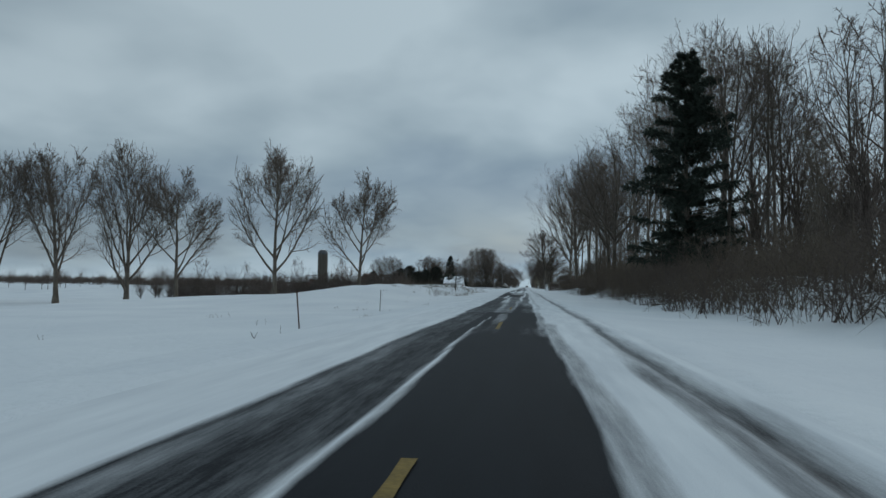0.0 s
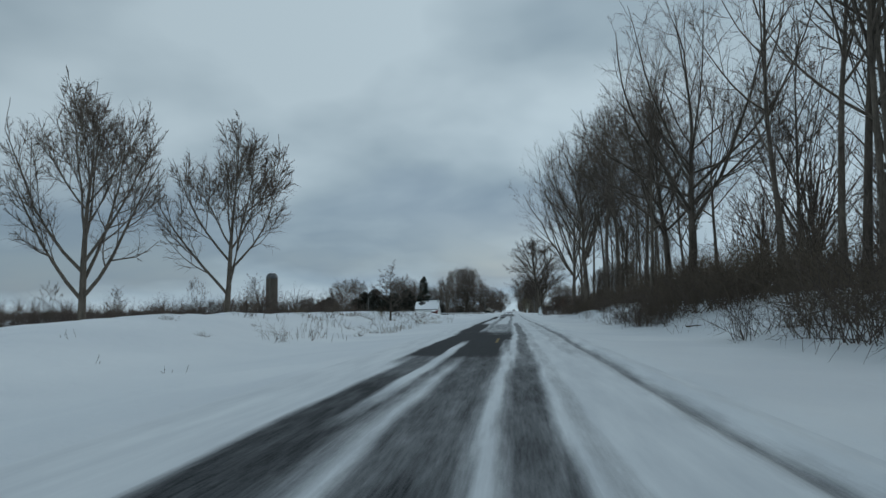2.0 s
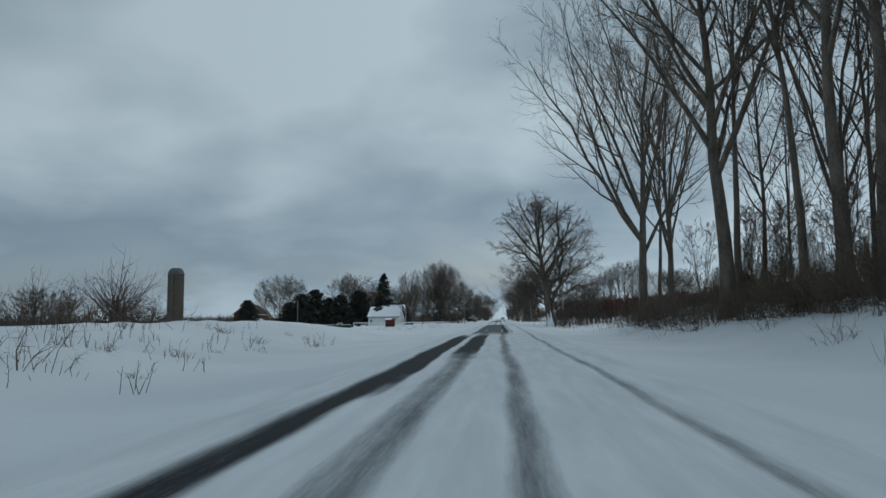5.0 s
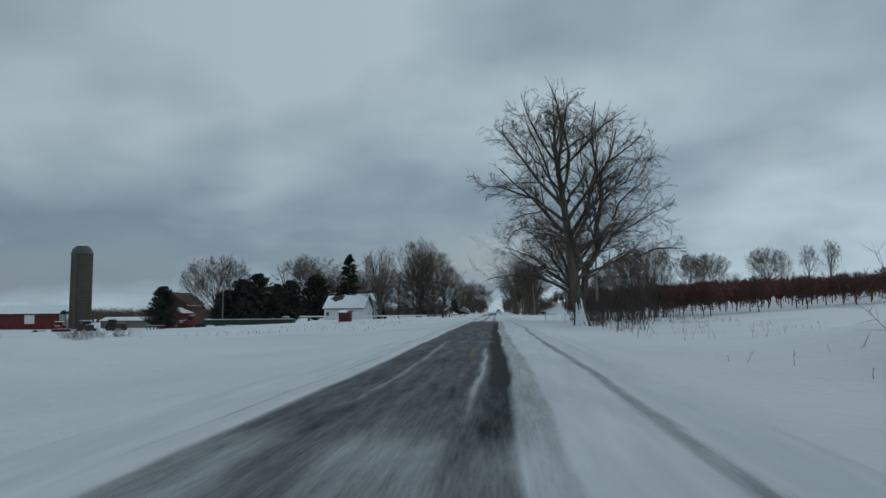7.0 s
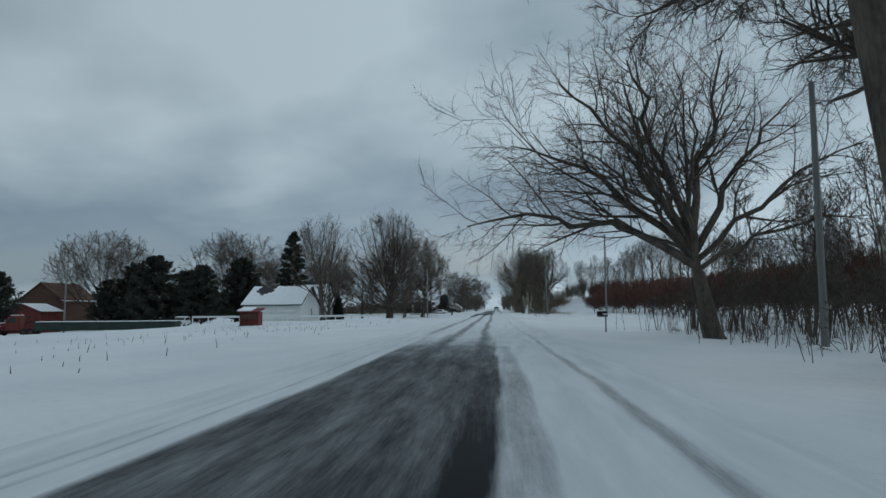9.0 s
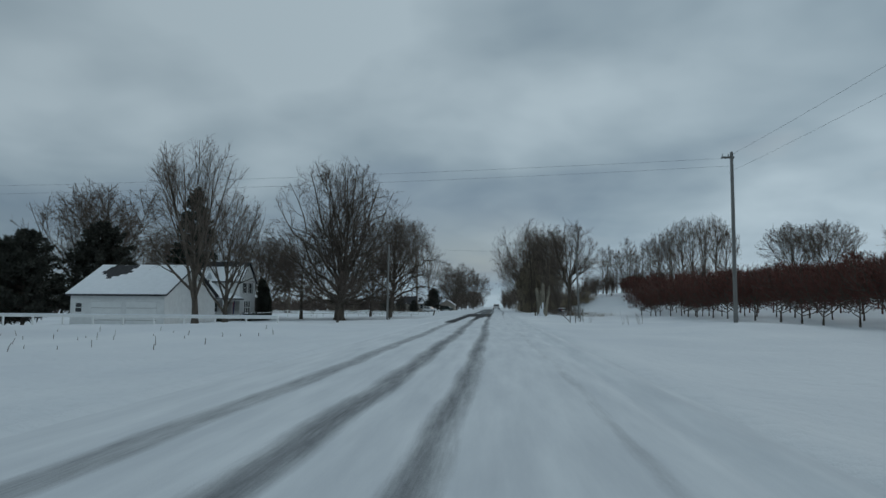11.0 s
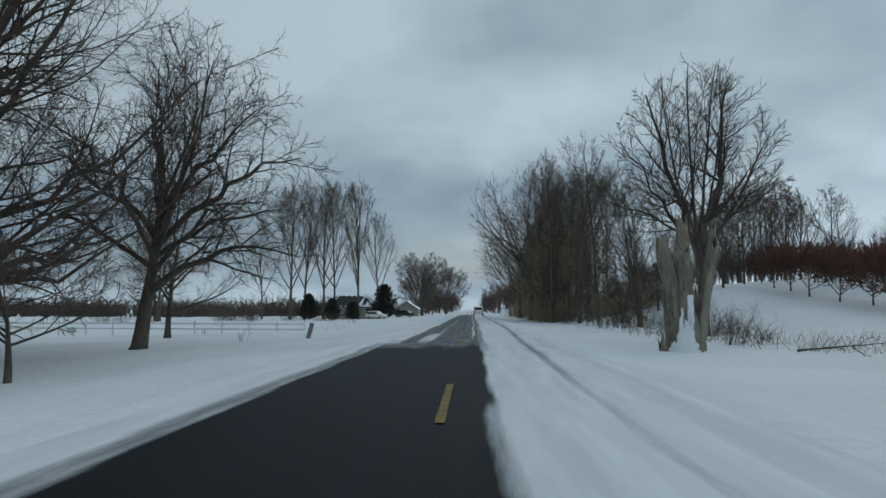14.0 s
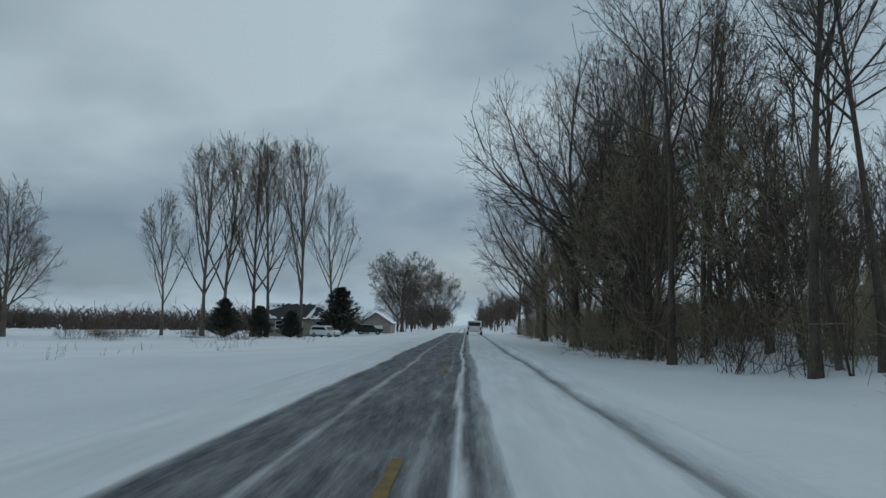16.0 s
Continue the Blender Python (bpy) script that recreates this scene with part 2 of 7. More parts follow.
def road_material():
    """Asphalt under thin blown snow: the mesh carries how much snow lies where, noise drawn along the road frays its edges."""
    m = bpy.data.materials.new("snowy_asphalt")
    m.use_nodes = True
    t = m.node_tree
    b = t.nodes["Principled BSDF"]
    tc = t.nodes.new("ShaderNodeTexCoord")
    att = t.nodes.new("ShaderNodeAttribute")
    att.attribute_name = "snow"

    def noise_tex(scale, detail, stretch, rough=0.55):
        mp = t.nodes.new("ShaderNodeMapping")
        mp.inputs["Scale"].default_value = stretch
        t.links.new(tc.outputs["Object"], mp.inputs[0])
        n = t.nodes.new("ShaderNodeTexNoise")
        n.inputs["Scale"].default_value, n.inputs["Detail"].default_value = scale, detail
        n.inputs["Roughness"].default_value = rough
        t.links.new(mp.outputs[0], n.inputs[0])
        return n

    def math(op, a, c):
        n = t.nodes.new("ShaderNodeMath")
        n.operation = op
        for k, v in enumerate((a, c)):
            if isinstance(v, (int, float)):
                n.inputs[k].default_value = v
            else:
                t.links.new(v, n.inputs[k])
        return n.outputs[0]

    streak = noise_tex(9.0, 6, (1.0, 0.09, 1.0), 0.62)
    thread = noise_tex(34.0, 5, (1.0, 0.05, 1.0), 0.6)
    clot = noise_tex(6.0, 7, (1.0, 0.30, 1.0), 0.66)
    patch = noise_tex(3.0, 7, (1.0, 0.10, 1.0), 0.58)
    grain = noise_tex(55.0, 4, (1, 1, 1))
    s = math("ADD", math("MULTIPLY", math("SUBTRACT", streak.outputs[0], 0.5), 0.55), math("MULTIPLY", math("SUBTRACT", patch.outputs[0], 0.5), 0.60))
    s = math("ADD", s, math("MULTIPLY", math("SUBTRACT", grain.outputs[0], 0.5), 0.30))
    s = math("ADD", s, math("MULTIPLY", math("SUBTRACT", thread.outputs[0], 0.5), 0.50))
    s = math("ADD", s, math("MULTIPLY", math("SUBTRACT", clot.outputs[0], 0.5), 0.24))
    # noise works fully at half cover and fades out at bare and full cover
    c = att.outputs["Fac"]
    weight = math("MULTIPLY", math("MULTIPLY", c, math("SUBTRACT", 1.0, c)), 2.3)
    cover = math("ADD", c, math("MULTIPLY", s, weight))
    ramp_ = t.nodes.new("ShaderNodeValToRGB")
    ramp_.color_ramp.elements[0].position, ramp_.color_ramp.elements[1].position = 0.14, 0.86
    t.links.new(cover, ramp_.inputs[0])
    tar = t.nodes.new("ShaderNodeValToRGB")
    tar.color_ramp.elements[0].position, tar.color_ramp.elements[1].position = 0.3, 0.75
    tar.color_ramp.elements[0].color = (0.0058, 0.0076, 0.0104, 1)
    tar.color_ramp.elements[1].color = (0.0115, 0.0142, 0.0185, 1)
    t.links.new(patch.outputs[0], tar.inputs[0])
    white = t.nodes.new("ShaderNodeValToRGB")
    white.color_ramp.elements[0].position, white.color_ramp.elements[1].position = 0.3, 0.7
    white.color_ramp.elements[0].color = (0.58, 0.615, 0.65, 1)
    white.color_ramp.elements[1].color = (0.72, 0.755, 0.78, 1)
    t.links.new(patch.outputs[0], white.inputs[0])
    mixc = t.nodes.new("ShaderNodeMix")
    mixc.data_type = "RGBA"
    t.links.new(ramp_.outputs[0], mixc.inputs[0])
    t.links.new(tar.outputs[0], mixc.inputs[6])
    t.links.new(white.outputs[0], mixc.inputs[7])
    t.links.new(mixc.outputs[2], b.inputs["Base Color"])
    rr = t.nodes.new("ShaderNodeMapRange")
    rr.inputs[3].default_value, rr.inputs[4].default_value = 0.62, 0.85
    t.links.new(ramp_.outputs[0], rr.inputs[0])
    t.links.new(rr.outputs[0], b.inputs["Roughness"])
    b.inputs["Specular IOR Level"].default_value = 0.07
    bp = t.nodes.new("ShaderNodeBump")
    bp.inputs["Strength"].default_value, bp.inputs["Distance"].default_value = 0.45, 0.02
    hsum = math("ADD", math("MULTIPLY", grain.outputs[0], 0.35), math("MULTIPLY", cover, 0.8))
    t.links.new(hsum, bp.inputs["Height"])
    t.links.new(bp.outputs[0], b.inputs["Normal"])
    return m


snowy_asphalt = road_material()
yellow_line = mat("yellow_line_paint", (0.17, 0.115, 0.025), 0.7, vary=0.35, scale=3, fine_scale=25, bump=0.1)


# ---- ground ----
def smooth(a, b, v):
    u = np.clip((v - a) / (b - a), 0, 1)
    return u * u * (3 - 2 * u)


def ground_z(x, y):
    """The height of the snow at a place beside the road."""
    x, y = np.asarray(x, float), np.asarray(y, float)
    d = -x
    early = smooth(55, 105, y) * (1 - smooth(200, 250, y))
    left = -0.12 - 0.25 * smooth(4, 9, d) - 0.55 * smooth(9, 30, d) - 1.1 * smooth(30, 120, d)
    left += early * 1.75 * smooth(9.5, 19, d) * (1 - smooth(22, 38, d)) - 2.2 * smooth(24, 70, y) * (1 - smooth(200, 250, y)) * smooth(46, 85, d)
    left += -0.55 * smooth(5, 11, d) * smooth(-30, 20, y) * (1 - smooth(62, 100, y))
    left += -0.55 * smooth(7, 13, d) * (1 - smooth(17, 26, d)) * np.exp(-(((y - 400) / 9.0) ** 2)) + 0.45 * smooth(8, 16, d) * np.exp(-(((y - 351) / 8.0) ** 2)) * (1 - smooth(36, 46, d)) - 0.2 * smooth(7, 14, d) * smooth(380, 400, y) - 0.9 * smooth(38, 72, d) * smooth(290, 335, y) * (1 - smooth(420, 470, y))
    r = x
    bank = 2.4 * smooth(9.5, 18, r) * (1 - smooth(205, 245, y)) + 1.7 * smooth(9.5, 17, r) * smooth(432, 465, y)
    hill = 0.068 * np.clip(r - 27, 0, 55) + 0.02 * np.clip(r - 82, 0, 90) - 0.15 * smooth(12, 20, r) * smooth(250, 290, y) + np.clip(0.065 * (y - 404), 0, 2.8) * smooth(15, 26, r)
    right = -0.10 - 0.12 * smooth(4, 7, r) + bank + hill + 0.55 * smooth(14, 22, r) * smooth(258, 285, y) * (1 - smooth(385, 425, y))
    right += 0.6 * np.exp(-(((r - 15.5) / 4.0) ** 2) - ((y - 346) / 14.0) ** 2)
    z = np.where(x < 0, left, right)
    ridge = 0.16 * np.exp(-(((np.abs(x) - 3.75) / 0.55) ** 2))
    lumps = 0.05 * np.sin(x * 0.9 + 1.3 * np.sin(y * 0.23)) * np.sin(y * 0.41 + x * 0.3) + 0.03 * np.sin(y * 1.13 + 2.0 * np.sin(x * 0.7))
    lumps = lumps + 0.10 * np.sin(x * 0.13 + y * 0.05) * np.sin(y * 0.07 - x * 0.04)
    clods = 0.13 * np.sin(1.5 * x + 2.0 * np.sin(0.6 * y)) * np.sin(1.15 * y + 1.4 * np.sin(0.8 * x)) * smooth(8.5, 12, d) * (1 - smooth(20, 26, d)) * smooth(84, 104, y) * (1 - smooth(186, 204, y))
    z = z + clods + (ridge + lumps) * smooth(3.2, 6.0, np.abs(x)) + ridge * (1 - smooth(3.2, 6.0, np.abs(x)))
    far = smooth(700, 1500, np.hypot(x, y - 200))
    z = z * (1 - far) - 3.0 * far
    return np.where(np.abs(x) < 3.36, -0.10, z)


def gz(x, y):
    return float(ground_z(x, y))


def mesh_np(name, verts, faces, material, smooth_shade=True):
    """A mesh from quads; a fourth corner of -1 makes a triangle."""
    me = bpy.data.meshes.new(name)
    verts = np.asarray(verts, np.float32).reshape(-1, 3)
    faces = np.asarray(faces, np.int32).reshape(-1, 4)
    size = np.where(faces[:, 3] < 0, 3, 4).astype(np.int32)
    corners = faces.ravel()[faces.ravel() >= 0]
    me.vertices.add(len(verts))
    me.vertices.foreach_set("co", verts.ravel())
    me.loops.add(len(corners))
    me.loops.foreach_set("vertex_index", corners)
    me.polygons.add(len(faces))
    me.polygons.foreach_set("loop_start", np.concatenate([[0], np.cumsum(size)[:-1]]).astype(np.int32))
    me.polygons.foreach_set("loop_total", size)
    me.polygons.foreach_set("use_smooth", np.full(len(faces), smooth_shade))
    me.update(calc_edges=True)
    me.materials.append(material)
    return me


def grid_faces(nx, ny):
    i = np.arange(ny - 1)[:, None] * nx + np.arange(nx - 1)[None]
    return np.stack([i, i + 1, i + nx + 1, i + nx], -1).reshape(-1, 4)


far_steps = np.geomspace(60, 2600, 22)
side = np.concatenate([np.arange(3.4, 12, 0.45), np.arange(12, 24, 0.75), np.arange(24, 60, 2.0), far_steps])
gx = np.concatenate([-side[::-1], [-3.36, -3.3, 0, 3.3, 3.36], side])
gy = np.concatenate([-np.geomspace(30, 900, 10)[::-1], np.arange(-20, 84, 1.7), np.arange(84.5, 204, 0.8), np.arange(205, 560, 1.7), np.geomspace(562, 3600, 36)])
GX, GY = np.meshgrid(gx, gy)
GZ = ground_z(GX, GY)
ground = new("ground", mesh_np("ground", np.stack([GX, GY, GZ], -1), grid_faces(len(gx), len(gy)), snow_field))
tagged(ground, "snow-covered fields and verges with gentle banks", "ground", kind="structure")


# ---- road ----
def band(x, a, b, soft=0.14):
    return smooth(a - soft, a + soft, x) * (1 - smooth(b - soft, b + soft, x))


def snow_cover(x, y):
    """How much snow lies on the road: packed snow with wheel tracks, bare stretches, and a scraped rut by the right edge."""
    wob = 0.10 * np.sin(y * 0.11) + 0.06 * np.sin(y * 0.37 + 1.0) + 0.03 * np.sin(y * 1.3)
    cut = 0.16 * np.sin(y * 0.9 + 3 * np.sin(y * 0.21)) + 0.10 * np.sin(y * 2.3 + x)
    xx = x + wob * 0.6
    c = np.ones_like(x)

    def bare(y0, y1, x0, x1, left, soft_y=5.0, soft_x=0.14):
        nonlocal c
        k = smooth(y0 - soft_y, y0 + soft_y, y + 6 * cut) * (1 - smooth(y1 - soft_y, y1 + soft_y, y + 6 * cut)) * band(xx, x0, x1, soft_x)
        c = c * (1 - k) + np.minimum(c, left) * k

    # wheel tracks worn through the packed snow all along
    bare(100, 198, -2.62, -2.10, 0.55, 5, 0.14)
    bare(284, 402, -2.34, -1.90, 0.54, 8, 0.14)
    bare(-60, 284, -1.32, -0.72, 0.55, 5, 0.13)
    bare(284, 700, -1.02, -0.50, 0.58, 5, 0.13)
    bare(-60, 284, -1.05, -0.85, 0.40, 5, 0.08)
    bare(284, 400, -0.88, -0.62, 0.42, 5, 0.08)
    bare(-60, 700, 0.20, 0.62, 0.55, 5, 0.12)
    bare(-60, 700, 0.30, 0.46, 0.42, 5, 0.06)
    # the scraped rut wanders along the right edge
    mid = np.interp(y, (0, 26, 40, 82, 127, 152, 200, 232, 246, 260, 321, 350, 385, 400, 424, 480), (2.74, 2.86, 2.75, 2.75, 2.75, 2.25, 2.4, 2.45, 2.70, 2.40, 2.05, 1.75, 1.9, 2.1, 2.62, 2.6))
    deep = np.interp(y, (0, 16, 24, 120, 152, 250, 300, 350, 390, 400, 424), (0.22, 0.30, 0.42, 0.42, 0.5, 0.5, 0.78, 0.84, 0.72, 0.45, 0.40))
    for w, soft, lift in ((0.30, 0.16, 0.34), (0.10, 0.06, 0.0)):
        k = band(xx - mid, -w, w, soft)
        c = c * (1 - k) + np.minimum(c, np.minimum(deep + lift, 0.95)) * k
    # open stretches
    bare(-60, 26, -1.90, -0.62, 0.18, 5, 0.05)
    bare(-60, 22, -0.54, 1.42, 0.02, 6, 0.06)
    bare(-60, 24, 1.42, 1.74, 0.52, 5, 0.10)
    bare(3, 14, 2.30, 2.62, 0.42, 3, 0.10)
    bare(20, 36, -1.90, -0.95, 0.20, 5, 0.09)
    bare(20, 36, -0.95, 1.18, 0.03, 5, 0.07)
    bare(20, 36, 1.18, 1.42, 0.48, 5, 0.08)
    bare(34, 78, -1.95, -1.02, 0.18, 6, 0.07)
    bare(32, 50, -1.95, -0.66, 0.20, 8, 0.10)
    bare(31, 54, -0.80, -0.36, 0.45, 7, 0.08)
    bare(34, 62, -0.45, 0.15, 0.26, 8, 0.14)
    bare(34, 48, 0.18, 1.12, 0.08, 9, 0.08)
    bare(46, 62, 0.50, 1.02, 0.30, 6, 0.10)
    bare(46, 60, -0.42, 0.42, 0.52, 6, 0.12)
    bare(36, 78, 1.25, 1.55, 0.70, 6, 0.10)
    bare(58, 80, -0.62, 0.28, 0.26, 6, 0.12)
    bare(58, 80, 0.58, 1.15, 0.26, 6, 0.10)
    bare(78, 98, -2.30, 0.24, 0.02, 6, 0.07)
    bare(90, 99, -2.30, 0.48, 0.04, 6, 0.07)
    bare(76, 128, 0.75, 1.18, 0.36, 6, 0.07)
    bare(76, 128, 1.18, 1.50, 0.72, 6, 0.10)
    bare(78, 130, 1.95, 2.55, 0.74, 8, 0.16)
    bare(98, 124, -2.45, -1.30, 0.03, 6, 0.07)
    bare(100, 122, -0.75, 0.30, 0.45, 6, 0.14)
    bare(118, 162, -2.52, -2.02, 0.14, 6, 0.14)
    bare(158, 194, -2.55, -1.75, 0.06, 6, 0.10)
    bare(168, 196, -1.45, -0.55, 0.12, 6, 0.10)
    bare(200, 278, -2.08, 0.86, 0.24, 9, 0.06)
    bare(206, 262, 0.46, 0.86, 0.10, 8, 0.09)
    bare(200, 275, 0.88, 1.30, 0.58, 9, 0.09)
    bare(214, 262, -2.76, -2.66, 0.55, 9, 0.05)
    bare(200, 300, -2.50, -2.42, 0.62, 9, 0.05)
    bare(352, 386, -2.62, -1.80, 0.04, 4, 0.09)
    bare(360, 386, -0.98, -0.52, 0.20, 4, 0.09)
    bare(372, 388, -1.00, -0.20, 0.08, 4, 0.08)
    bare(378, 405, -2.62, 0.44, 0.02, 6, 0.06)
    bare(390, 405, 0.40, 0.60, 0.02, 3, 0.05)
    bare(380, 405, -2.95, -2.62, 0.45, 4, 0.10)
    bare(402, 540, -2.15, 0.72, 0.27, 5, 0.07)
    bare(402, 540, 0.66, 0.90, 0.45, 5, 0.07)
    # drifts blown back over the lanes
    for y0, y1, x0, x1, k, so in ((2, 20, -1.85, -1.45, 0.30, 0.14), (2, 30, -0.62, -0.57, 0.7, 0.03), (24, 32, -0.35, 0.05, 0.42, 0.10), (36, 52, -0.62, -0.50, 0.52, 0.06), (52, 62, -1.02, -0.62, 0.75, 0.09), (56, 84, 0.32, 0.54, 0.85, 0.06), (70, 88, -1.36, -1.06, 0.92, 0.07), (76, 99, 0.52, 0.70, 0.9, 0.05), (206, 226, -1.28, -1.16, 0.50, 0.06), (206, 222, 0.24, 0.36, 0.62, 0.05),
                             (239.9, 240.4, -1.6, 0.84, 0.46, 0.1), (225.1, 225.5, -1.2, 0.7, 0.36, 0.1), (406, 416, -1.60, -1.05, 0.80, 0.12), (412, 540, -1.24, -1.08, 0.50, 0.06), (410, 540, 0.42, 0.54, 0.80, 0.04), (412, 540, 0.10, 0.16, 0.45, 0.04)):
        sy = min(4.0, (y1 - y0) * 0.45)
        m = smooth(y0 - sy, y0 + sy, y) * (1 - smooth(y1 - sy, y1 + sy, y)) * band(xx, x0, x1, so)
        c = np.maximum(c, k * m)
    # the edges stay buried
    edge = np.maximum(1 - smooth(-3.05 + cut * 0.4, -2.75 + cut * 0.4, x), smooth(3.1, 3.25, x + cut * 0.2))
    return np.maximum(c, edge)


rx = np.arange(-3.4, 3.41, 0.068)
ry = np.concatenate([np.arange(-40, -2, 2.0), np.arange(-2, 470, 0.6), np.geomspace(471, 1900, 60)])
RX, RY = np.meshgrid(rx, ry)
RC = snow_cover(RX, RY)
RZ = 0.028 * RC - 0.0035 * np.abs(RX) + 0.012 * smooth(3.0, 3.4, np.abs(RX)) + 0.05 * np.exp(-(((RX - 3.1) / 0.14) ** 2)) - 0.03 * np.exp(-(((RX - 2.7) / 0.1) ** 2)) + 0.03
road_mesh = mesh_np("road", np.stack([RX, RY, RZ], -1), grid_faces(len(rx), len(ry)), snowy_asphalt)
road_mesh.attributes.new("snow", "FLOAT", "POINT").data.foreach_set("value", RC.astype(np.float32).ravel())
road = new("road", road_mesh)
tagged(road, "two-lane asphalt road with blown snow and wheel tracks", "road", kind="structure")

for y0 in (2.6, 21.0, 37.1, 87.3, 216.4, 231.9, 247.5, 388.6, 403.8, 419.0, 431.3, 446.6):
    bm = bmesh.new()
    n = 8
    for k in range(n + 1):
        w = 0.055 + 0.004 * math.sin(k * 2.1 + y0)
        for sx in (-w, w):
            bm.verts.new((sx, y0 + 3.81 * k / n, 0.046))
    bm.verts.ensure_lookup_table()
    for k in range(n):
        bm.faces.new([bm.verts[i] for i in (2 * k, 2 * k + 1, 2 * k + 3, 2 * k + 2)])
    me = bpy.data.meshes.new("lane_mark")
    bm.to_mesh(me)
    bm.free()
    me.materials.append(yellow_line)
    ob = new("lane_mark", me)
    ob.parent = road


# ---- shared builders ----
def part(name, data, material, parent, label=""):
    """Links a bmesh or a mesh as one part of a thing."""
    if isinstance(data, bmesh.types.BMesh):
        me = bpy.data.meshes.new(name)
        data.to_mesh(me)
        data.free()
    else:
        me = data
    if material is not None and not me.materials:
        me.materials.append(material)
    ob = new(name, me)
    ob.parent = parent
    if label:
        tagged(ob, label)
    return ob


def box(bm, x0, x1, y0, y1, z0, z1, bevel=0.0):
    r = bmesh.ops.create_cube(bm, size=1)
    for v in r["verts"]:
        v.co = Vector((x0 + (v.co.x + 0.5) * (x1 - x0), y0 + (v.co.y + 0.5) * (y1 - y0), z0 + (v.co.z + 0.5) * (z1 - z0)))
    if bevel:
        edges = list({e for v in r["verts"] for e in v.link_edges})
        bmesh.ops.bevel(bm, geom=edges, offset=bevel, segments=2, affect="EDGES", profile=0.6)
    return bm


def boxed(*a, bevel=0.0):
    return box(bmesh.new(), *a, bevel=bevel)


def poly_prism(profile, axis, a, b):
    """A closed profile of (u, v) pairs pushed along an axis from a to b."""
    bm = bmesh.new()

    def at(u, v, w):
        return {"x": (w, u, v), "y": (u, w, v), "z": (u, v, w)}[axis]

    lo = [bm.verts.new(at(u, v, a)) for u, v in profile]
    hi = [bm.verts.new(at(u, v, b)) for u, v in profile]
    n = len(profile)
    bm.faces.new(lo)
    bm.faces.new(hi[::-1])
    for k in range(n):
        bm.faces.new((lo[k], hi[k], hi[(k + 1) % n], lo[(k + 1) % n]))
    bmesh.ops.recalc_face_normals(bm, faces=bm.faces)
    return bm


def lathe(rings, sides=20):
    """A turned shape from (radius, height) pairs, closed at both ends."""
    bm = bmesh.new()
    loops = []
    for r, z in rings:
        loops.append([bm.verts.new((r * math.cos(6.2832 * k / sides), r * math.sin(6.2832 * k / sides), z)) for k in range(sides)])
    for a, b in zip(loops, loops[1:]):
        for k in range(sides):
            bm.faces.new((a[k], a[(k + 1) % sides], b[(k + 1) % sides], b[k]))
    bm.faces.new(loops[0][::-1])
    bm.faces.new(loops[-1])
    for f in bm.faces:
        f.smooth = len(f.verts) == 4
    return bm


def thing(name, m, label, category, group=""):
    ob = new(name)
    ob.matrix_basis = m
    return tagged(ob, label, category, group)


# ---- trees ----
def unit(v):
    return v / np.maximum(np.linalg.norm(v, axis=-1, keepdims=True), 1e-9)


def run(start, way, length, n, up, wiggle, rng, sag=0.0):
    """Paths of n points from start points along ways that bend upward and wander."""
    B = len(start)
    pts = np.zeros((B, n, 3))
    pts[:, 0] = start
    d = unit(way)
    for k in range(1, n):
        pts[:, k] = pts[:, k - 1] + d * (length / (n - 1))[:, None]
        lift = np.array([0, 0, up - sag * k / n])
        d = unit(d + lift + rng.normal(0, wiggle, (B, 3)))
    return pts


def sprout(pts, rad, length, count, s0, s1, angle, ratio, n, up, wiggle, rng, thick=0.6, taper=0.25, fall=0.5, sag=0.0):
    """Children along every path of one level."""
    B, m, _ = pts.shape
    s = s0 + (s1 - s0) * (np.arange(count)[None] + rng.random((B, count))) / count
    f = s * (m - 1)
    i = np.clip(f.astype(int), 0, m - 2)
    w = (f - i)[..., None]
    rows = np.arange(B)[:, None]
    start = pts[rows, i] * (1 - w) + pts[rows, i + 1] * w
    r = rad[rows, i] * (1 - w[..., 0]) + rad[rows, i + 1] * w[..., 0]
    tan = unit(pts[rows, i + 1] - pts[rows, i]).reshape(-1, 3)
    ref = np.where(np.abs(tan[:, 2:]) > 0.9, np.array([[1.0, 0, 0]]), np.array([[0, 0, 1.0]]))
    u = unit(np.cross(tan, ref))
    v = np.cross(tan, u)
    phi = (np.arange(count)[None] * 2.4 + rng.random((B, 1)) * 6.28 + rng.normal(0, 0.5, (B, count))).reshape(-1, 1)
    a = np.radians(angle + rng.normal(0, 9, phi.shape))
    way = np.cos(a) * tan + np.sin(a) * (np.cos(phi) * u + np.sin(phi) * v)
    ln = (length[:, None] * ratio * (1 - fall * s) * rng.uniform(0.65, 1.2, s.shape)).ravel()
    cp = run(start.reshape(-1, 3), way, ln, n, up, wiggle, rng, sag)
    base = np.minimum(r.ravel() * thick, r.ravel())
    cr = base[:, None] * np.linspace(1, taper, n)[None]
    return cp, cr, ln


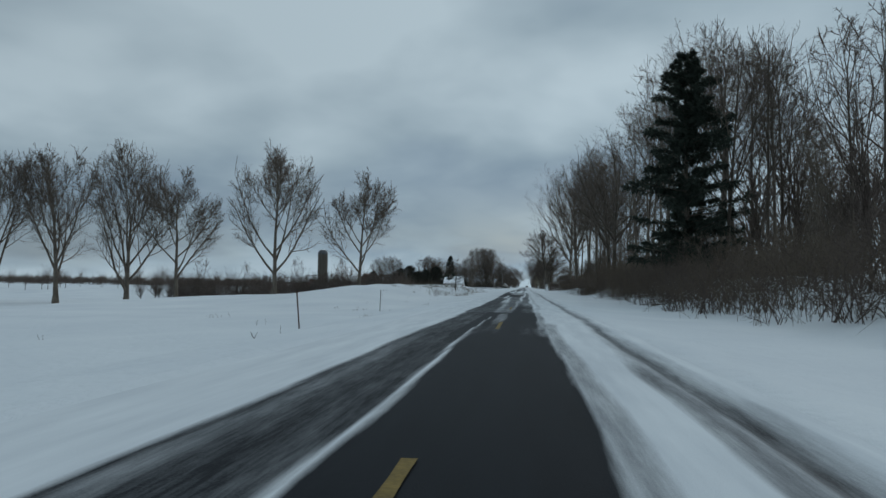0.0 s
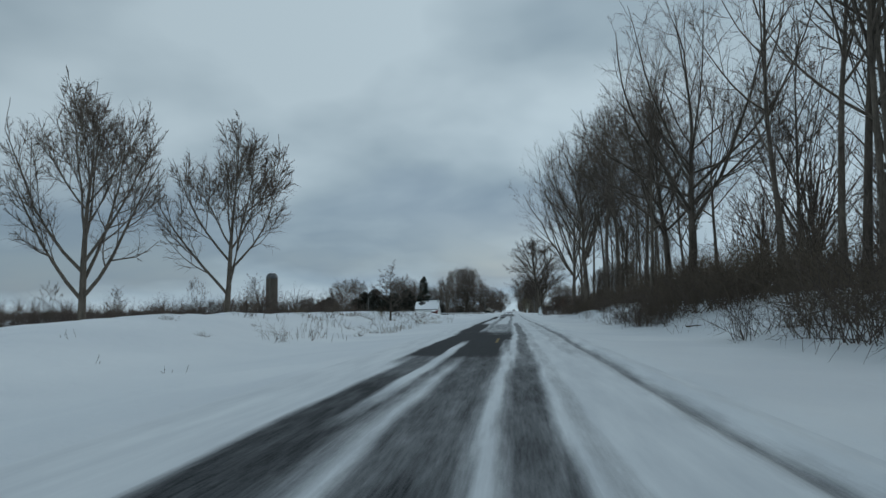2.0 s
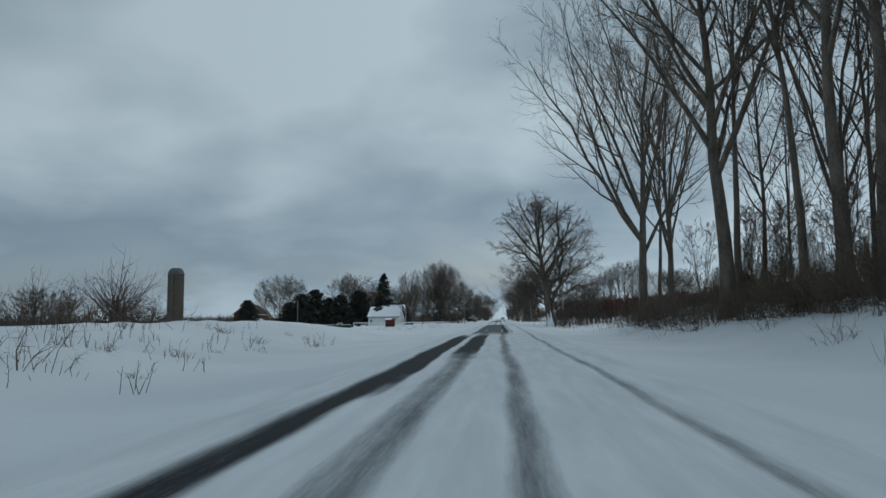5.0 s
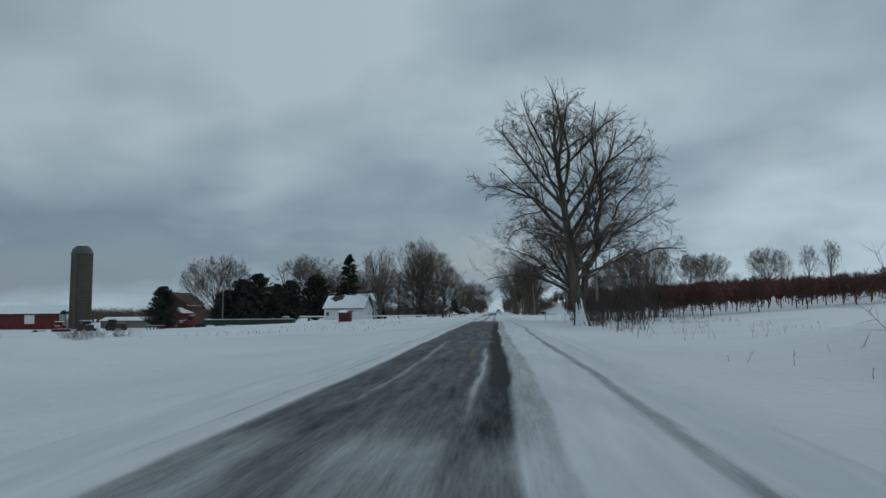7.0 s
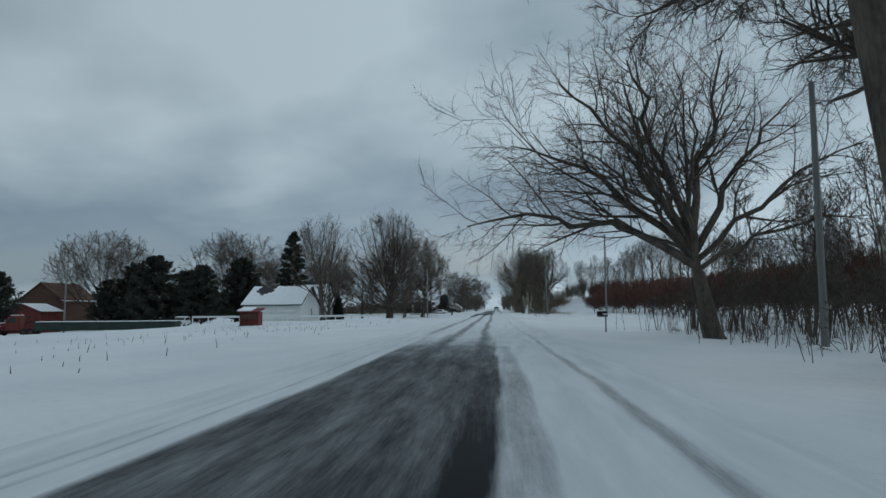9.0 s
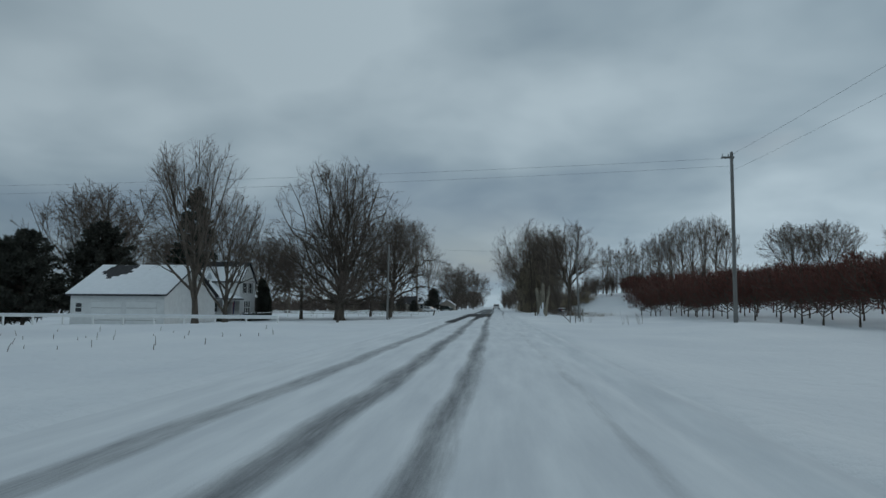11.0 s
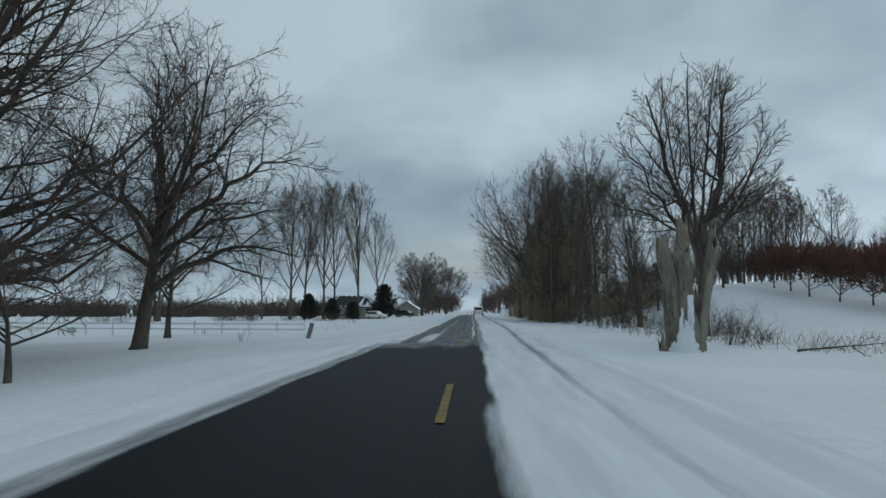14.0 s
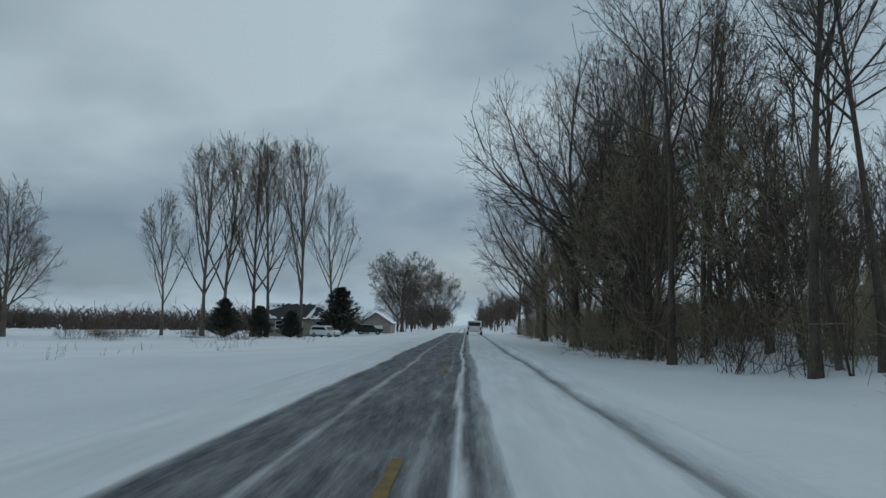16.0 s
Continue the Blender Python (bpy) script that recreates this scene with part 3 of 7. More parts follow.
def tubes(levels):
    """One set of vertices and faces from (paths, radii, sides); three-sided paths end in a point."""
    V, Q, at = [], [], 0
    for pts, rad, k in levels:
        B, n, _ = pts.shape
        tan = np.gradient(pts, axis=1)
        tan = unit(tan)
        ref = np.where(np.abs(tan[..., 2:]) > 0.85, np.array([1.0, 0.2, 0]), np.array([0, 0.1, 1.0]))
        u = unit(np.cross(tan, ref))
        v = np.cross(tan, u)
        ang = np.arange(k) * (6.28318 / k)
        ring = pts[:, :, None] + rad[:, :, None, None] * (np.cos(ang)[None, None, :, None] * u[:, :, None] + np.sin(ang)[None, None, :, None] * v[:, :, None])
        j = np.arange(k)[None, None]
        j2 = (j + 1) % k
        if k > 3:
            V.append(ring.reshape(-1, 3))
            step, m = n * k, n - 1
        else:
            V.append(np.concatenate([ring[:, :-1].reshape(B, -1, 3), pts[:, -1:]], 1).reshape(-1, 3))
            step, m = (n - 1) * k + 1, n - 2
            b = np.arange(B)[:, None, None] * step + (n - 2) * k
            tri = np.stack([b + j, b + j2, b + k + 0 * j, np.full((B, 1, k), -1 - at)], -1).reshape(-1, 4)
            Q.append(tri + at)
        if m > 0:
            b = np.arange(B)[:, None, None] * step
            i = np.arange(m)[None, :, None] * k
            Q.append(np.stack([b + i + j, b + i + j2, b + i + k + j2, b + i + k + j], -1).reshape(-1, 4) + at)
        at += B * step
    return np.concatenate(V), np.concatenate(Q)


LOD = {"fine": ((12, 10), (9, 6), (6, 4), (4, 3), (2, 3)), "mid": ((10, 8), (7, 5), (5, 3), (3, 3), (2, 3)), "low": ((6, 6), (5, 4), (3, 3), (2, 3), (2, 3)), "brush": ((5, 4), (4, 3), (3, 3), (2, 3), (2, 3))}


def bare_tree(seed, H, trunk_r, trunk_top=0.55, fork=0.2, leaders=8, lead_angle=32, lead_len=0.6, lead_up=0.10, lead_fall=0.35, counts=(7, 6, 6), lean=(0, 0), twig_r=0.011, angles=(38, 42, 45), ratios=(0.5, 0.55, 0.6), ups=(0.08, 0.05, 0.02), stems=1, spread=0.0, lod="mid", sag=0.0, wig=0.10, crown=None, limbs=(), fine=1.7, hug=False):
    """The limbs' mesh and the twigs' mesh of a leafless tree, standing at the origin.
    crown: radius, foot and top of the egg that holds its outline. limbs: great limbs as (height of the fork, tip x, y, z, radius, bow).
    fine: more and thinner twigs. hug: the crown's egg also ends the twigs of the great limbs."""
    rng = np.random.default_rng(seed)
    (n0, k0), (n1, k1), (n2, k2), (n3, k3), (n4, k4) = LOD[lod]
    B = stems
    twig_r = twig_r / fine ** 0.42

    def fit_crown(p, r, ln, reach=False):
        """Ends the paths at the crown's egg, each a little inside or outside it; drops those that would be stubs."""
        if not crown:
            return p, r, ln
        rxy, lo, hi = crown
        mid_z = lo + (hi - lo) * 0.5
        base, off = p[:, :1], p - p[:, :1]
        goal = (rng.uniform(0.88, 1.0, len(p)) if reach else rng.uniform(0.84, 1.07, len(p))) ** 2
        s_lo, s_hi = np.full(len(p), 0.02), np.full(len(p), 2.6 if reach else 1.0)

        def inside(k):
            t = base[:, 0] + off[:, -1] * k[:, None]
            cx, cy = lean[0] * t[:, 2] * 0.8, lean[1] * t[:, 2] * 0.8
            dz = np.where(t[:, 2] > mid_z, (t[:, 2] - mid_z) / (hi - mid_z), (mid_z - t[:, 2]) / (mid_z - lo))
            return ((t[:, 0] - cx) ** 2 + (t[:, 1] - cy) ** 2) / rxy**2 + dz**2 < goal

        whole = inside(s_hi)
        top = s_hi.copy()
        for _ in range(10):
            m = (s_lo + s_hi) / 2
            ok = inside(m)
            s_lo, s_hi = np.where(ok, m, s_lo), np.where(ok, s_hi, m)
        k = np.where(whole, top, s_lo)
        keep = k > (0.0 if reach else 0.30)
        return (base + off * k[:, None, None])[keep], r[keep], (ln * k)[keep]

    az = rng.random(B) * 6.28 + np.arange(B) * 6.28 / B
    start = np.stack([np.cos(az) * 0.35 * (B > 1) * trunk_r * 3, np.sin(az) * 0.35 * (B > 1) * trunk_r * 3, np.full(B, -0.5)], -1)
    way = np.stack([np.cos(az) * spread + lean[0], np.sin(az) * spread + lean[1], np.ones(B)], -1)
    ln = np.full(B, H * trunk_top + 0.5) * (rng.uniform(0.8, 1.0, B) if B > 1 else 1)
    p0 = run(start, way, ln, n0, 0.03, 0.028, rng)
    z = np.linspace(0, 1, n0)
    flare = 1 + 0.55 * np.exp(-z * 22)
    r0 = trunk_r * (1 - 0.72 * z)[None] * flare[None] * np.ones((B, 1))
    p1, r1, l1 = sprout(p0, r0, np.full(B, H * lead_len), leaders, fork / trunk_top, 1.0, lead_angle, 1.0, n1, lead_up * 9 / (n1 - 1), wig * 0.7, rng, 0.62, 0.16, lead_fall, sag)
    tip_p, tip_r, tip_l = sprout(p0, r0, np.full(B, H * (1 - trunk_top)), 2, 0.96, 1.0, 10, 1.05, n1, 0.06, wig * 0.6, rng, 0.9, 0.15, 0.1)
    p1 = np.concatenate([p1, tip_p])
    r1 = np.concatenate([r1, tip_r])
    l1 = np.concatenate([l1, tip_l])
    p1, r1, l1 = fit_crown(p1, r1, l1, True)
    for h, tx, ty, tz, lr, bow in limbs:
        s = np.linspace(0, 1, n1)[:, None]
        a = np.array([np.interp(h, p0[0, :, 2], p0[0, :, c]) for c in range(3)])
        c = np.array([tx, ty, tz])
        b_ = (a + c) / 2 + np.array([0, 0, bow])
        path = a * (1 - s) ** 2 + b_ * 2 * s * (1 - s) + c * s**2 + rng.normal(0, 0.024, (n1, 3)) * np.linalg.norm(c - a) * np.sin(s * 3.14)
        p1 = np.concatenate([p1, path[None]])
        r1 = np.concatenate([r1, (lr * np.linspace(1, 0.14, n1))[None]])
        l1 = np.concatenate([l1, [np.linalg.norm(c - a)]])
    p2, r2, l2 = sprout(p1, r1, l1, counts[0], 0.22, 1.0, angles[0], ratios[0], n2, ups[0] * 6 / (n2 - 1), wig, rng, 0.52, 0.2, 0.45, sag)
    if hug or not limbs:
        p2, r2, l2 = fit_crown(p2, r2, l2)
    p3, r3, l3 = sprout(p2, r2, l2, counts[1], 0.2, 1.0, angles[1], ratios[1], n3, ups[1] * 4 / max(n3 - 1, 1), wig * 1.2, rng, 0.65, 0.3, 0.4, sag)
    if hug or not limbs:
        p3, r3, l3 = fit_crown(p3, r3, l3)
    r3 = np.maximum(r3, twig_r * 1.25)
    p4, r4, l4 = sprout(p3, r3, np.maximum(l3, 0.10 * H ** 0.6), round(counts[2] * fine), 0.15, 1.0, angles[2], ratios[2], n4, ups[2], wig * 1.4, rng, 0.7, 0.4, 0.3, sag)
    if hug or not limbs:
        p4, r4, l4 = fit_crown(p4, r4, l4)
    r4 = np.clip(r4 * 0.8, twig_r * 0.9, twig_r * 1.4)
    body = tubes([(p0, r0, k0), (p1, r1, k1), (p2, np.maximum(r2, twig_r * 1.5), max(k2, 4))])
    twigs = tubes([(p3, r3, k3), (p4, r4, k4)])
    return body, twigs


TREES = {}


def tree_kind(kind, bark, twig, **kw):
    body, twigs = bare_tree(**kw)
    TREES[kind] = (mesh_np("trunk", *body, bark), mesh_np("crown", *twigs, twig))


def plant(kind, x, y, name="tree", label="leafless tree standing in the snow", group="", turn=0.0, size=1.0, sink=0.0, category="tree", tilt=0.0, z=None):
    limbs, twigs = TREES[kind]
    ob = thing(name, pose(x, y, (gz(x, y) if z is None else z) - sink, 0, tilt, turn) @ Matrix.Diagonal((size, size, size, 1)), label, category, group)
    if category in ("shrub", "weed"):
        tagged(part("stem_clump", limbs, None, ob), "bare stems", kind="stuff")
        tagged(part("twig_clump", twigs, None, ob), "fine bare twigs", kind="stuff")
    else:
        part("trunk", limbs, None, ob)
        part("crown", twigs, None, ob)
    return ob


# tall field-edge trees with rising limbs
VASE = dict(ups=(0.12, 0.08, 0.05), angles=(32, 38, 42), twig_r=0.033, counts=(11, 8, 6), lead_up=0.10, lead_fall=0.45)
tree_kind("vase_a", bark_grey, twig_grey, seed=11, H=31, trunk_r=0.5, trunk_top=0.62, fork=0.10, leaders=12, lead_angle=36, lead_len=0.60, crown=(10.3, 2, 31), **VASE)
tree_kind("vase_b", bark_grey, twig_grey, seed=12, H=27, trunk_r=0.42, trunk_top=0.6, fork=0.15, leaders=10, lead_angle=40, lead_len=0.60, crown=(9.4, 2.5, 27), **VASE)
tree_kind("vase_c", bark_grey, twig_grey, seed=15, H=31, trunk_r=0.52, trunk_top=0.5, fork=0.07, leaders=11, lead_angle=30, lead_len=0.75, crown=(9.6, 1.5, 31), **VASE)
# woods beside the road
tree_kind("wood_a", bark_grey, twig_grey, seed=21, H=22, trunk_r=0.20, trunk_top=0.78, fork=0.34, leaders=11, lead_angle=38, lead_len=0.36, lead_up=0.10, counts=(6, 5, 4), twig_r=0.014, ups=(0.10, 0.06, 0.04), crown=(5.1, 5, 22))
tree_kind("wood_b", bark_dark, twig_dark, seed=22, H=20, trunk_r=0.19, trunk_top=0.8, fork=0.28, leaders=12, lead_angle=46, lead_len=0.34, lead_up=0.08, counts=(6, 5, 4), twig_r=0.014, crown=(4.9, 4, 20))
tree_kind("wood_c", bark_grey, twig_grey, seed=23, H=25, trunk_r=0.22, trunk_top=0.72, fork=0.40, leaders=11, lead_angle=33, lead_len=0.40, lead_up=0.12, counts=(6, 5, 4), twig_r=0.014, ups=(0.1, 0.07, 0.05), crown=(5.6, 7, 25))
FAN = dict(ups=(0.10, 0.07, 0.05), angles=(30, 36, 42), lead_fall=0.25)
tree_kind("fan", bark_grey, twig_grey, seed=24, H=24, trunk_r=0.30, trunk_top=0.5, fork=0.12, leaders=10, lead_angle=26, lead_len=0.78, lead_up=0.035, counts=(8, 6, 5), twig_r=0.013, crown=(8.0, 2, 24), **FAN)
tree_kind("great_fan", bark_grey, twig_grey, seed=64, H=38, trunk_r=0.48, trunk_top=0.55, fork=0.2, leaders=11, lead_angle=26, lead_len=0.6, lead_up=0.05, counts=(9, 6, 5), twig_r=0.016, limbs=((7.5, -10.6, -2, 25.5, 0.26, -1.5), (10, -7.0, 1, 32, 0.22, -2.5), (6, 8, 2, 27, 0.2, -1.5)), crown=(8.0, 6, 38), **FAN)
tree_kind("broad", bark_dark, twig_dark, seed=25, H=19, trunk_r=0.34, trunk_top=0.45, fork=0.20, leaders=11, lead_angle=45, lead_len=0.75, lead_up=0.07, lead_fall=0.3, counts=(8, 6, 5), twig_r=0.013, crown=(9.6, 2.5, 19))
tree_kind("thicket", bark_dark, twig_dark, seed=26, H=10, trunk_r=0.06, trunk_top=0.75, fork=0.12, leaders=6, lead_angle=28, lead_len=0.42, lead_up=0.10, counts=(3, 3, 3), twig_r=0.018, stems=3, spread=0.17, lod="brush")
tree_kind("wood_back", bark_dark, twig_dark, seed=28, H=22, trunk_r=0.20, trunk_top=0.78, fork=0.25, leaders=11, lead_angle=38, lead_len=0.42, lead_up=0.1, counts=(6, 5, 4), twig_r=0.022, lod="low", crown=(5.1, 3, 22))
tree_kind("thicket_b", bark_grey, twig_brown, seed=27, H=12, trunk_r=0.07, trunk_top=0.78, fork=0.15, leaders=6, lead_angle=24, lead_len=0.38, lead_up=0.12, counts=(3, 3, 3), twig_r=0.018, stems=3, spread=0.14, lod="brush")
# great yard trees
def dome_limbs(seed, n, width, top, fork, thick):
    """Great limbs that leave a short trunk low and bow outward and up to a round dome."""
    rng_ = np.random.default_rng(seed)
    out = []
    for k in range(n):
        e = math.radians(-30 + 112 * ((k * 0.5698) % 1.0))
        a = k * 6.2832 * 0.7549 + rng_.normal(0, 0.2)
        mid = top * 0.40
        h = fork + 3.0 * max(e, 0) * rng_.uniform(0.3, 1.0)
        z = mid + (top - mid if e > 0 else mid - 1) * math.sin(e)
        w = width * math.cos(e) * rng_.uniform(0.88, 1.02)
        out.append((h, w * math.cos(a), w * math.sin(a), z * rng_.uniform(0.92, 1.0), thick * rng_.uniform(0.6, 1.0), -rng_.uniform(1.6, 3.6) if e < 0.9 else -0.5))
    return out


tree_kind("maple", bark_dark, twig_dark, seed=31, H=24.5, trunk_r=0.80, trunk_top=0.42, fork=0.2, leaders=3, lead_angle=24, lead_len=0.62, lead_up=0.04, lead_fall=0.1, counts=(11, 9, 5), twig_r=0.015, ups=(0.06, 0.05, 0.03), angles=(42, 46, 46), ratios=(0.40, 0.50, 0.55), wig=0.15, lod="fine", hug=True, limbs=dome_limbs(31, 36, 11.9, 24.4, 2.6, 0.26), crown=(12.5, -1.0, 24.8))
tree_kind("maple_far", bark_dark, twig_dark, seed=32, H=21, trunk_r=0.5, trunk_top=0.4, fork=0.10, leaders=16, lead_angle=46, lead_len=0.76, lead_up=0.08, lead_fall=0.0, counts=(9, 7, 6), twig_r=0.036, lod="low", crown=(11.2, 1.2, 21.5))
tree_kind("yard", bark_dark, twig_dark, seed=33, H=17, trunk_r=0.32, trunk_top=0.6, fork=0.17, leaders=14, lead_angle=60, lead_len=0.5, lead_up=0.05, lead_fall=0.3, counts=(10, 8, 6), twig_r=0.014, ups=(0.03, 0.03, 0.02), crown=(9.0, 2.2, 17))
tree_kind("white_foot", bark_dark, twig_dark, seed=34, H=23, trunk_r=0.60, trunk_top=0.80, fork=0.36, leaders=12, lead_angle=44, lead_len=0.34, lead_up=0.05, lead_fall=0.2, counts=(13, 9, 7), lean=(-0.12, 0), twig_r=0.012, ups=(0.03, -0.01, -0.05), sag=0.10, lod="fine", wig=0.17, ratios=(0.42, 0.5, 0.5), hug=True, fine=2.1, limbs=((1.6, 4.0, 1.5, 19.5, 0.40, -1.8), (5.5, 7.0, 0.5, 16.5, 0.17, -1.2), (6.5, 8.6, 1.5, 11.5, 0.14, 0.8), (4.5, 1.6, -1.2, 21.5, 0.28, -0.8), (10, -9.0, -1, 13.6, 0.17, 2.0), (8.2, -6.6, 0.6, 9.2, 0.13, 1.8), (4.4, 9.6, -1.5, 7.2, 0.17, 1.6), (5.0, 7.4, 2.5, 13.5, 0.16, -1.4), (8, 5.6, -3, 16, 0.14, -1), (11, -5.4, -2.5, 20.5, 0.17, -0.8), (13, -6.6, 1.5, 19.5, 0.13, 0.6), (7.5, -4.0, 6.5, 9.6, 0.14, 1.0), (8.5, -1.5, 8.0, 10.5, 0.14, 0.6), (6.5, 2.0, 7.5, 8.6, 0.13, 0.8), (7.0, 4.5, 6, 10.6, 0.13, 0)), crown=(12.2, -2.5, 23.6))
tree_kind("spread", bark_dark, twig_dark, seed=35, H=14.0, trunk_r=0.52, trunk_top=0.33, fork=0.30, leaders=4, lead_angle=40, lead_len=0.62, lead_up=0.06, lead_fall=0.1, counts=(13, 9, 6), lean=(-0.26, 0), twig_r=0.008, ups=(0.05, 0.02, -0.01), sag=0.04, lod="fine", wig=0.15, fine=1.4, limbs=((3.4, -11.6, -0.5, 5.4, 0.22, 2.6), (3.9, -9.4, 1.0, 9.6, 0.21, 1.9), (4.1, -7.2, -1.0, 12.2, 0.22, 1.5), (4.3, -3.6, 0.8, 13.8, 0.24, 0.8), (4.2, 0.4, -1.2, 13.4, 0.22, 0.2), (3.9, 4.2, 0.6, 11.6, 0.20, 0.9), (3.6, 6.8, -0.8, 9.0, 0.17, 1.5), (3.2, 7.6, 1, 5.8, 0.14, 1.6), (3.8, -6.5, -3.5, 8.2, 0.15, 1.6), (3.7, -2.0, 5.5, 9.5, 0.15, 1.4), (3.7, -2.4, -5.5, 9.8, 0.15, 1.4)), crown=(9.4, 2.5, 14.0))
tree_kind("yard_low", bark_dark, twig_dark, seed=53, H=14, trunk_r=0.38, trunk_top=0.5, fork=0.3, leaders=7, lead_angle=48, lead_len=0.5, lead_up=0.05, lead_fall=0.2, counts=(12, 8, 5), lean=(0.14, 0), twig_r=0.010, ups=(0.03, 0.0, -0.02), sag=0.05, lod="fine", wig=0.17, fine=1.5, limbs=((2.6, 7.4, -0.6, 4.3, 0.19, 2.2), (4.8, 7.4, 0.2, 9.0, 0.19, 1.6), (5.8, 5.0, 1.0, 11.6, 0.17, 1.0), (5.2, -5.4, 0.4, 11.0, 0.18, 1.4), (3.8, -6.8, -0.6, 6.6, 0.15, 1.8), (6.4, 1.2, -1.6, 12.8, 0.17, 0.4), (4.2, 6.2, 3.4, 7.0, 0.14, 1.6), (3.3, 6.6, -3.2, 6.4, 0.14, 1.8), (4.4, -1.0, -5.8, 8.2, 0.14, 1.5), (4.6, -0.6, 5.8, 8.6, 0.14, 1.5)), crown=(8.4, 1.8, 14))
tree_kind("small", bark_dark, twig_dark, seed=36, H=6.4, trunk_r=0.13, trunk_top=0.66, fork=0.26, leaders=15, lead_angle=66, lead_len=0.5, lead_up=0.05, lead_fall=0.45, counts=(7, 5, 4), twig_r=0.008, ups=(0.02, 0.02, 0.01), limbs=((2.2, 3.7, -0.3, 3.7, 0.05, -0.3),))
tree_kind("apple_yard", bark_dark, twig_dark, seed=37, H=5.2, trunk_r=0.15, trunk_top=0.4, fork=0.24, leaders=9, lead_angle=55, lead_len=0.7, lead_up=0.06, counts=(9, 7, 6), twig_r=0.009, crown=(3.8, 1, 5))
tree_kind("garage_vase", bark_dark, twig_grey, seed=68, H=17, trunk_r=0.30, trunk_top=0.5, fork=0.08, leaders=15, lead_angle=34, lead_len=0.7, lead_up=0.09, lead_fall=0.3, counts=(8, 6, 5), twig_r=0.012, ups=(0.10, 0.07, 0.04), angles=(30, 36, 42), crown=(5.6, 1.2, 17))
tree_kind("column", bark_grey, twig_grey, seed=38, H=18, trunk_r=0.30, trunk_top=0.62, fork=0.14, leaders=12, lead_angle=24, lead_len=0.5, lead_up=0.10, counts=(7, 5, 4), twig_r=0.022, lod="low", crown=(4.7, 1, 18.6))
tree_kind("bushy", bark_dark, twig_grey, seed=39, H=18, trunk_r=0.35, trunk_top=0.35, fork=0.08, leaders=17, lead_angle=44, lead_len=0.8, lead_up=0.08, lead_fall=0.0, counts=(10, 7, 6), twig_r=0.028, lod="low", crown=(10.7, 0.3, 18.4))
POP = dict(lod="low", ups=(0.13, 0.09, 0.06), angles=(26, 32, 38), twig_r=0.017, lead_up=0.08, lead_fall=0.25, counts=(8, 6, 5))
tree_kind("poplar_a", bark_grey, twig_grey, seed=41, H=30, trunk_r=0.30, trunk_top=0.78, fork=0.18, leaders=15, lead_angle=25, lead_len=0.34, crown=(6.2, 5.5, 30.5), **POP)
tree_kind("poplar_b", bark_grey, twig_grey, seed=42, H=29, trunk_r=0.28, trunk_top=0.74, fork=0.20, leaders=14, lead_angle=25, lead_len=0.38, crown=(6.4, 5.5, 29.5), **POP)
tree_kind("clump_tree", bark_grey, twig_grey, seed=71, H=11.5, trunk_r=0.11, trunk_top=0.8, fork=0.1, leaders=9, lead_angle=38, lead_len=0.34, lead_up=0.10, counts=(6, 5, 5), lean=(-0.10, 0), twig_r=0.009, stems=4, spread=0.06, limbs=((3.4, -4.2, 0.5, 7.2, 0.06, 0.3), (2.2, 1.6, 0.2, 4.2, 0.04, 0.1)), crown=(1.9, 0.4, 12.2))
tree_kind("brown_mass", bark_grey, twig_olive, seed=45, H=17, trunk_r=0.22, trunk_top=0.5, fork=0.04, leaders=18, lead_angle=34, lead_len=0.7, lead_up=0.08, lead_fall=0.2, counts=(8, 6, 5), twig_r=0.028, lod="low", crown=(5.2, 0.2, 17))
tree_kind("twin", bark_dark, twig_grey, seed=46, H=15.6, trunk_r=0.44, trunk_top=0.31, fork=0.26, leaders=2, lead_angle=18, lead_len=0.55, lead_up=0.08, lead_fall=0.2, counts=(14, 9, 6), twig_r=0.012, ups=(0.07, 0.05, 0.03), angles=(38, 40, 42), ratios=(0.42, 0.5, 0.6), lod="fine", hug=True, limbs=((4.0, -2.9, 0.2, 14.2, 0.27, -1.6), (4.0, 1.9, 0.4, 14.8, 0.30, -1.2), (4.6, -4.4, 0.4, 11.4, 0.14, -0.4), (4.6, 4.1, -0.4, 11.8, 0.16, -0.6), (4.6, -5.4, 0.3, 7.6, 0.10, 1.7), (4.6, 4.4, 0.2, 9.0, 0.10, 1.0)), crown=(6.1, 1.5, 16.2))
tree_kind("tall_fan", bark_grey, twig_grey, seed=54, H=35, trunk_r=0.50, trunk_top=0.66, fork=0.25, leaders=15, lead_angle=36, lead_len=0.55, lead_up=0.05, lead_fall=0.3, counts=(9, 7, 5), twig_r=0.017, ups=(0.10, 0.07, 0.05), angles=(34, 40, 42), crown=(8.8, 5, 35))
tree_kind("tall_fan_b", bark_grey, twig_grey, seed=55, H=33, trunk_r=0.38, trunk_top=0.72, fork=0.34, leaders=14, lead_angle=40, lead_len=0.48, lead_up=0.06, lead_fall=0.3, counts=(9, 7, 5), twig_r=0.017, ups=(0.10, 0.07, 0.05), angles=(34, 40, 42), crown=(8.0, 6, 33))
tree_kind("tall_wood", bark_dark, twig_grey, seed=58, H=25, trunk_r=0.22, trunk_top=0.74, fork=0.42, leaders=12, lead_angle=40, lead_len=0.4, lead_up=0.07, lead_fall=0.3, counts=(8, 6, 5), twig_r=0.012, ups=(0.08, 0.05, 0.03), angles=(34, 40, 44), crown=(6.0, 6, 25))
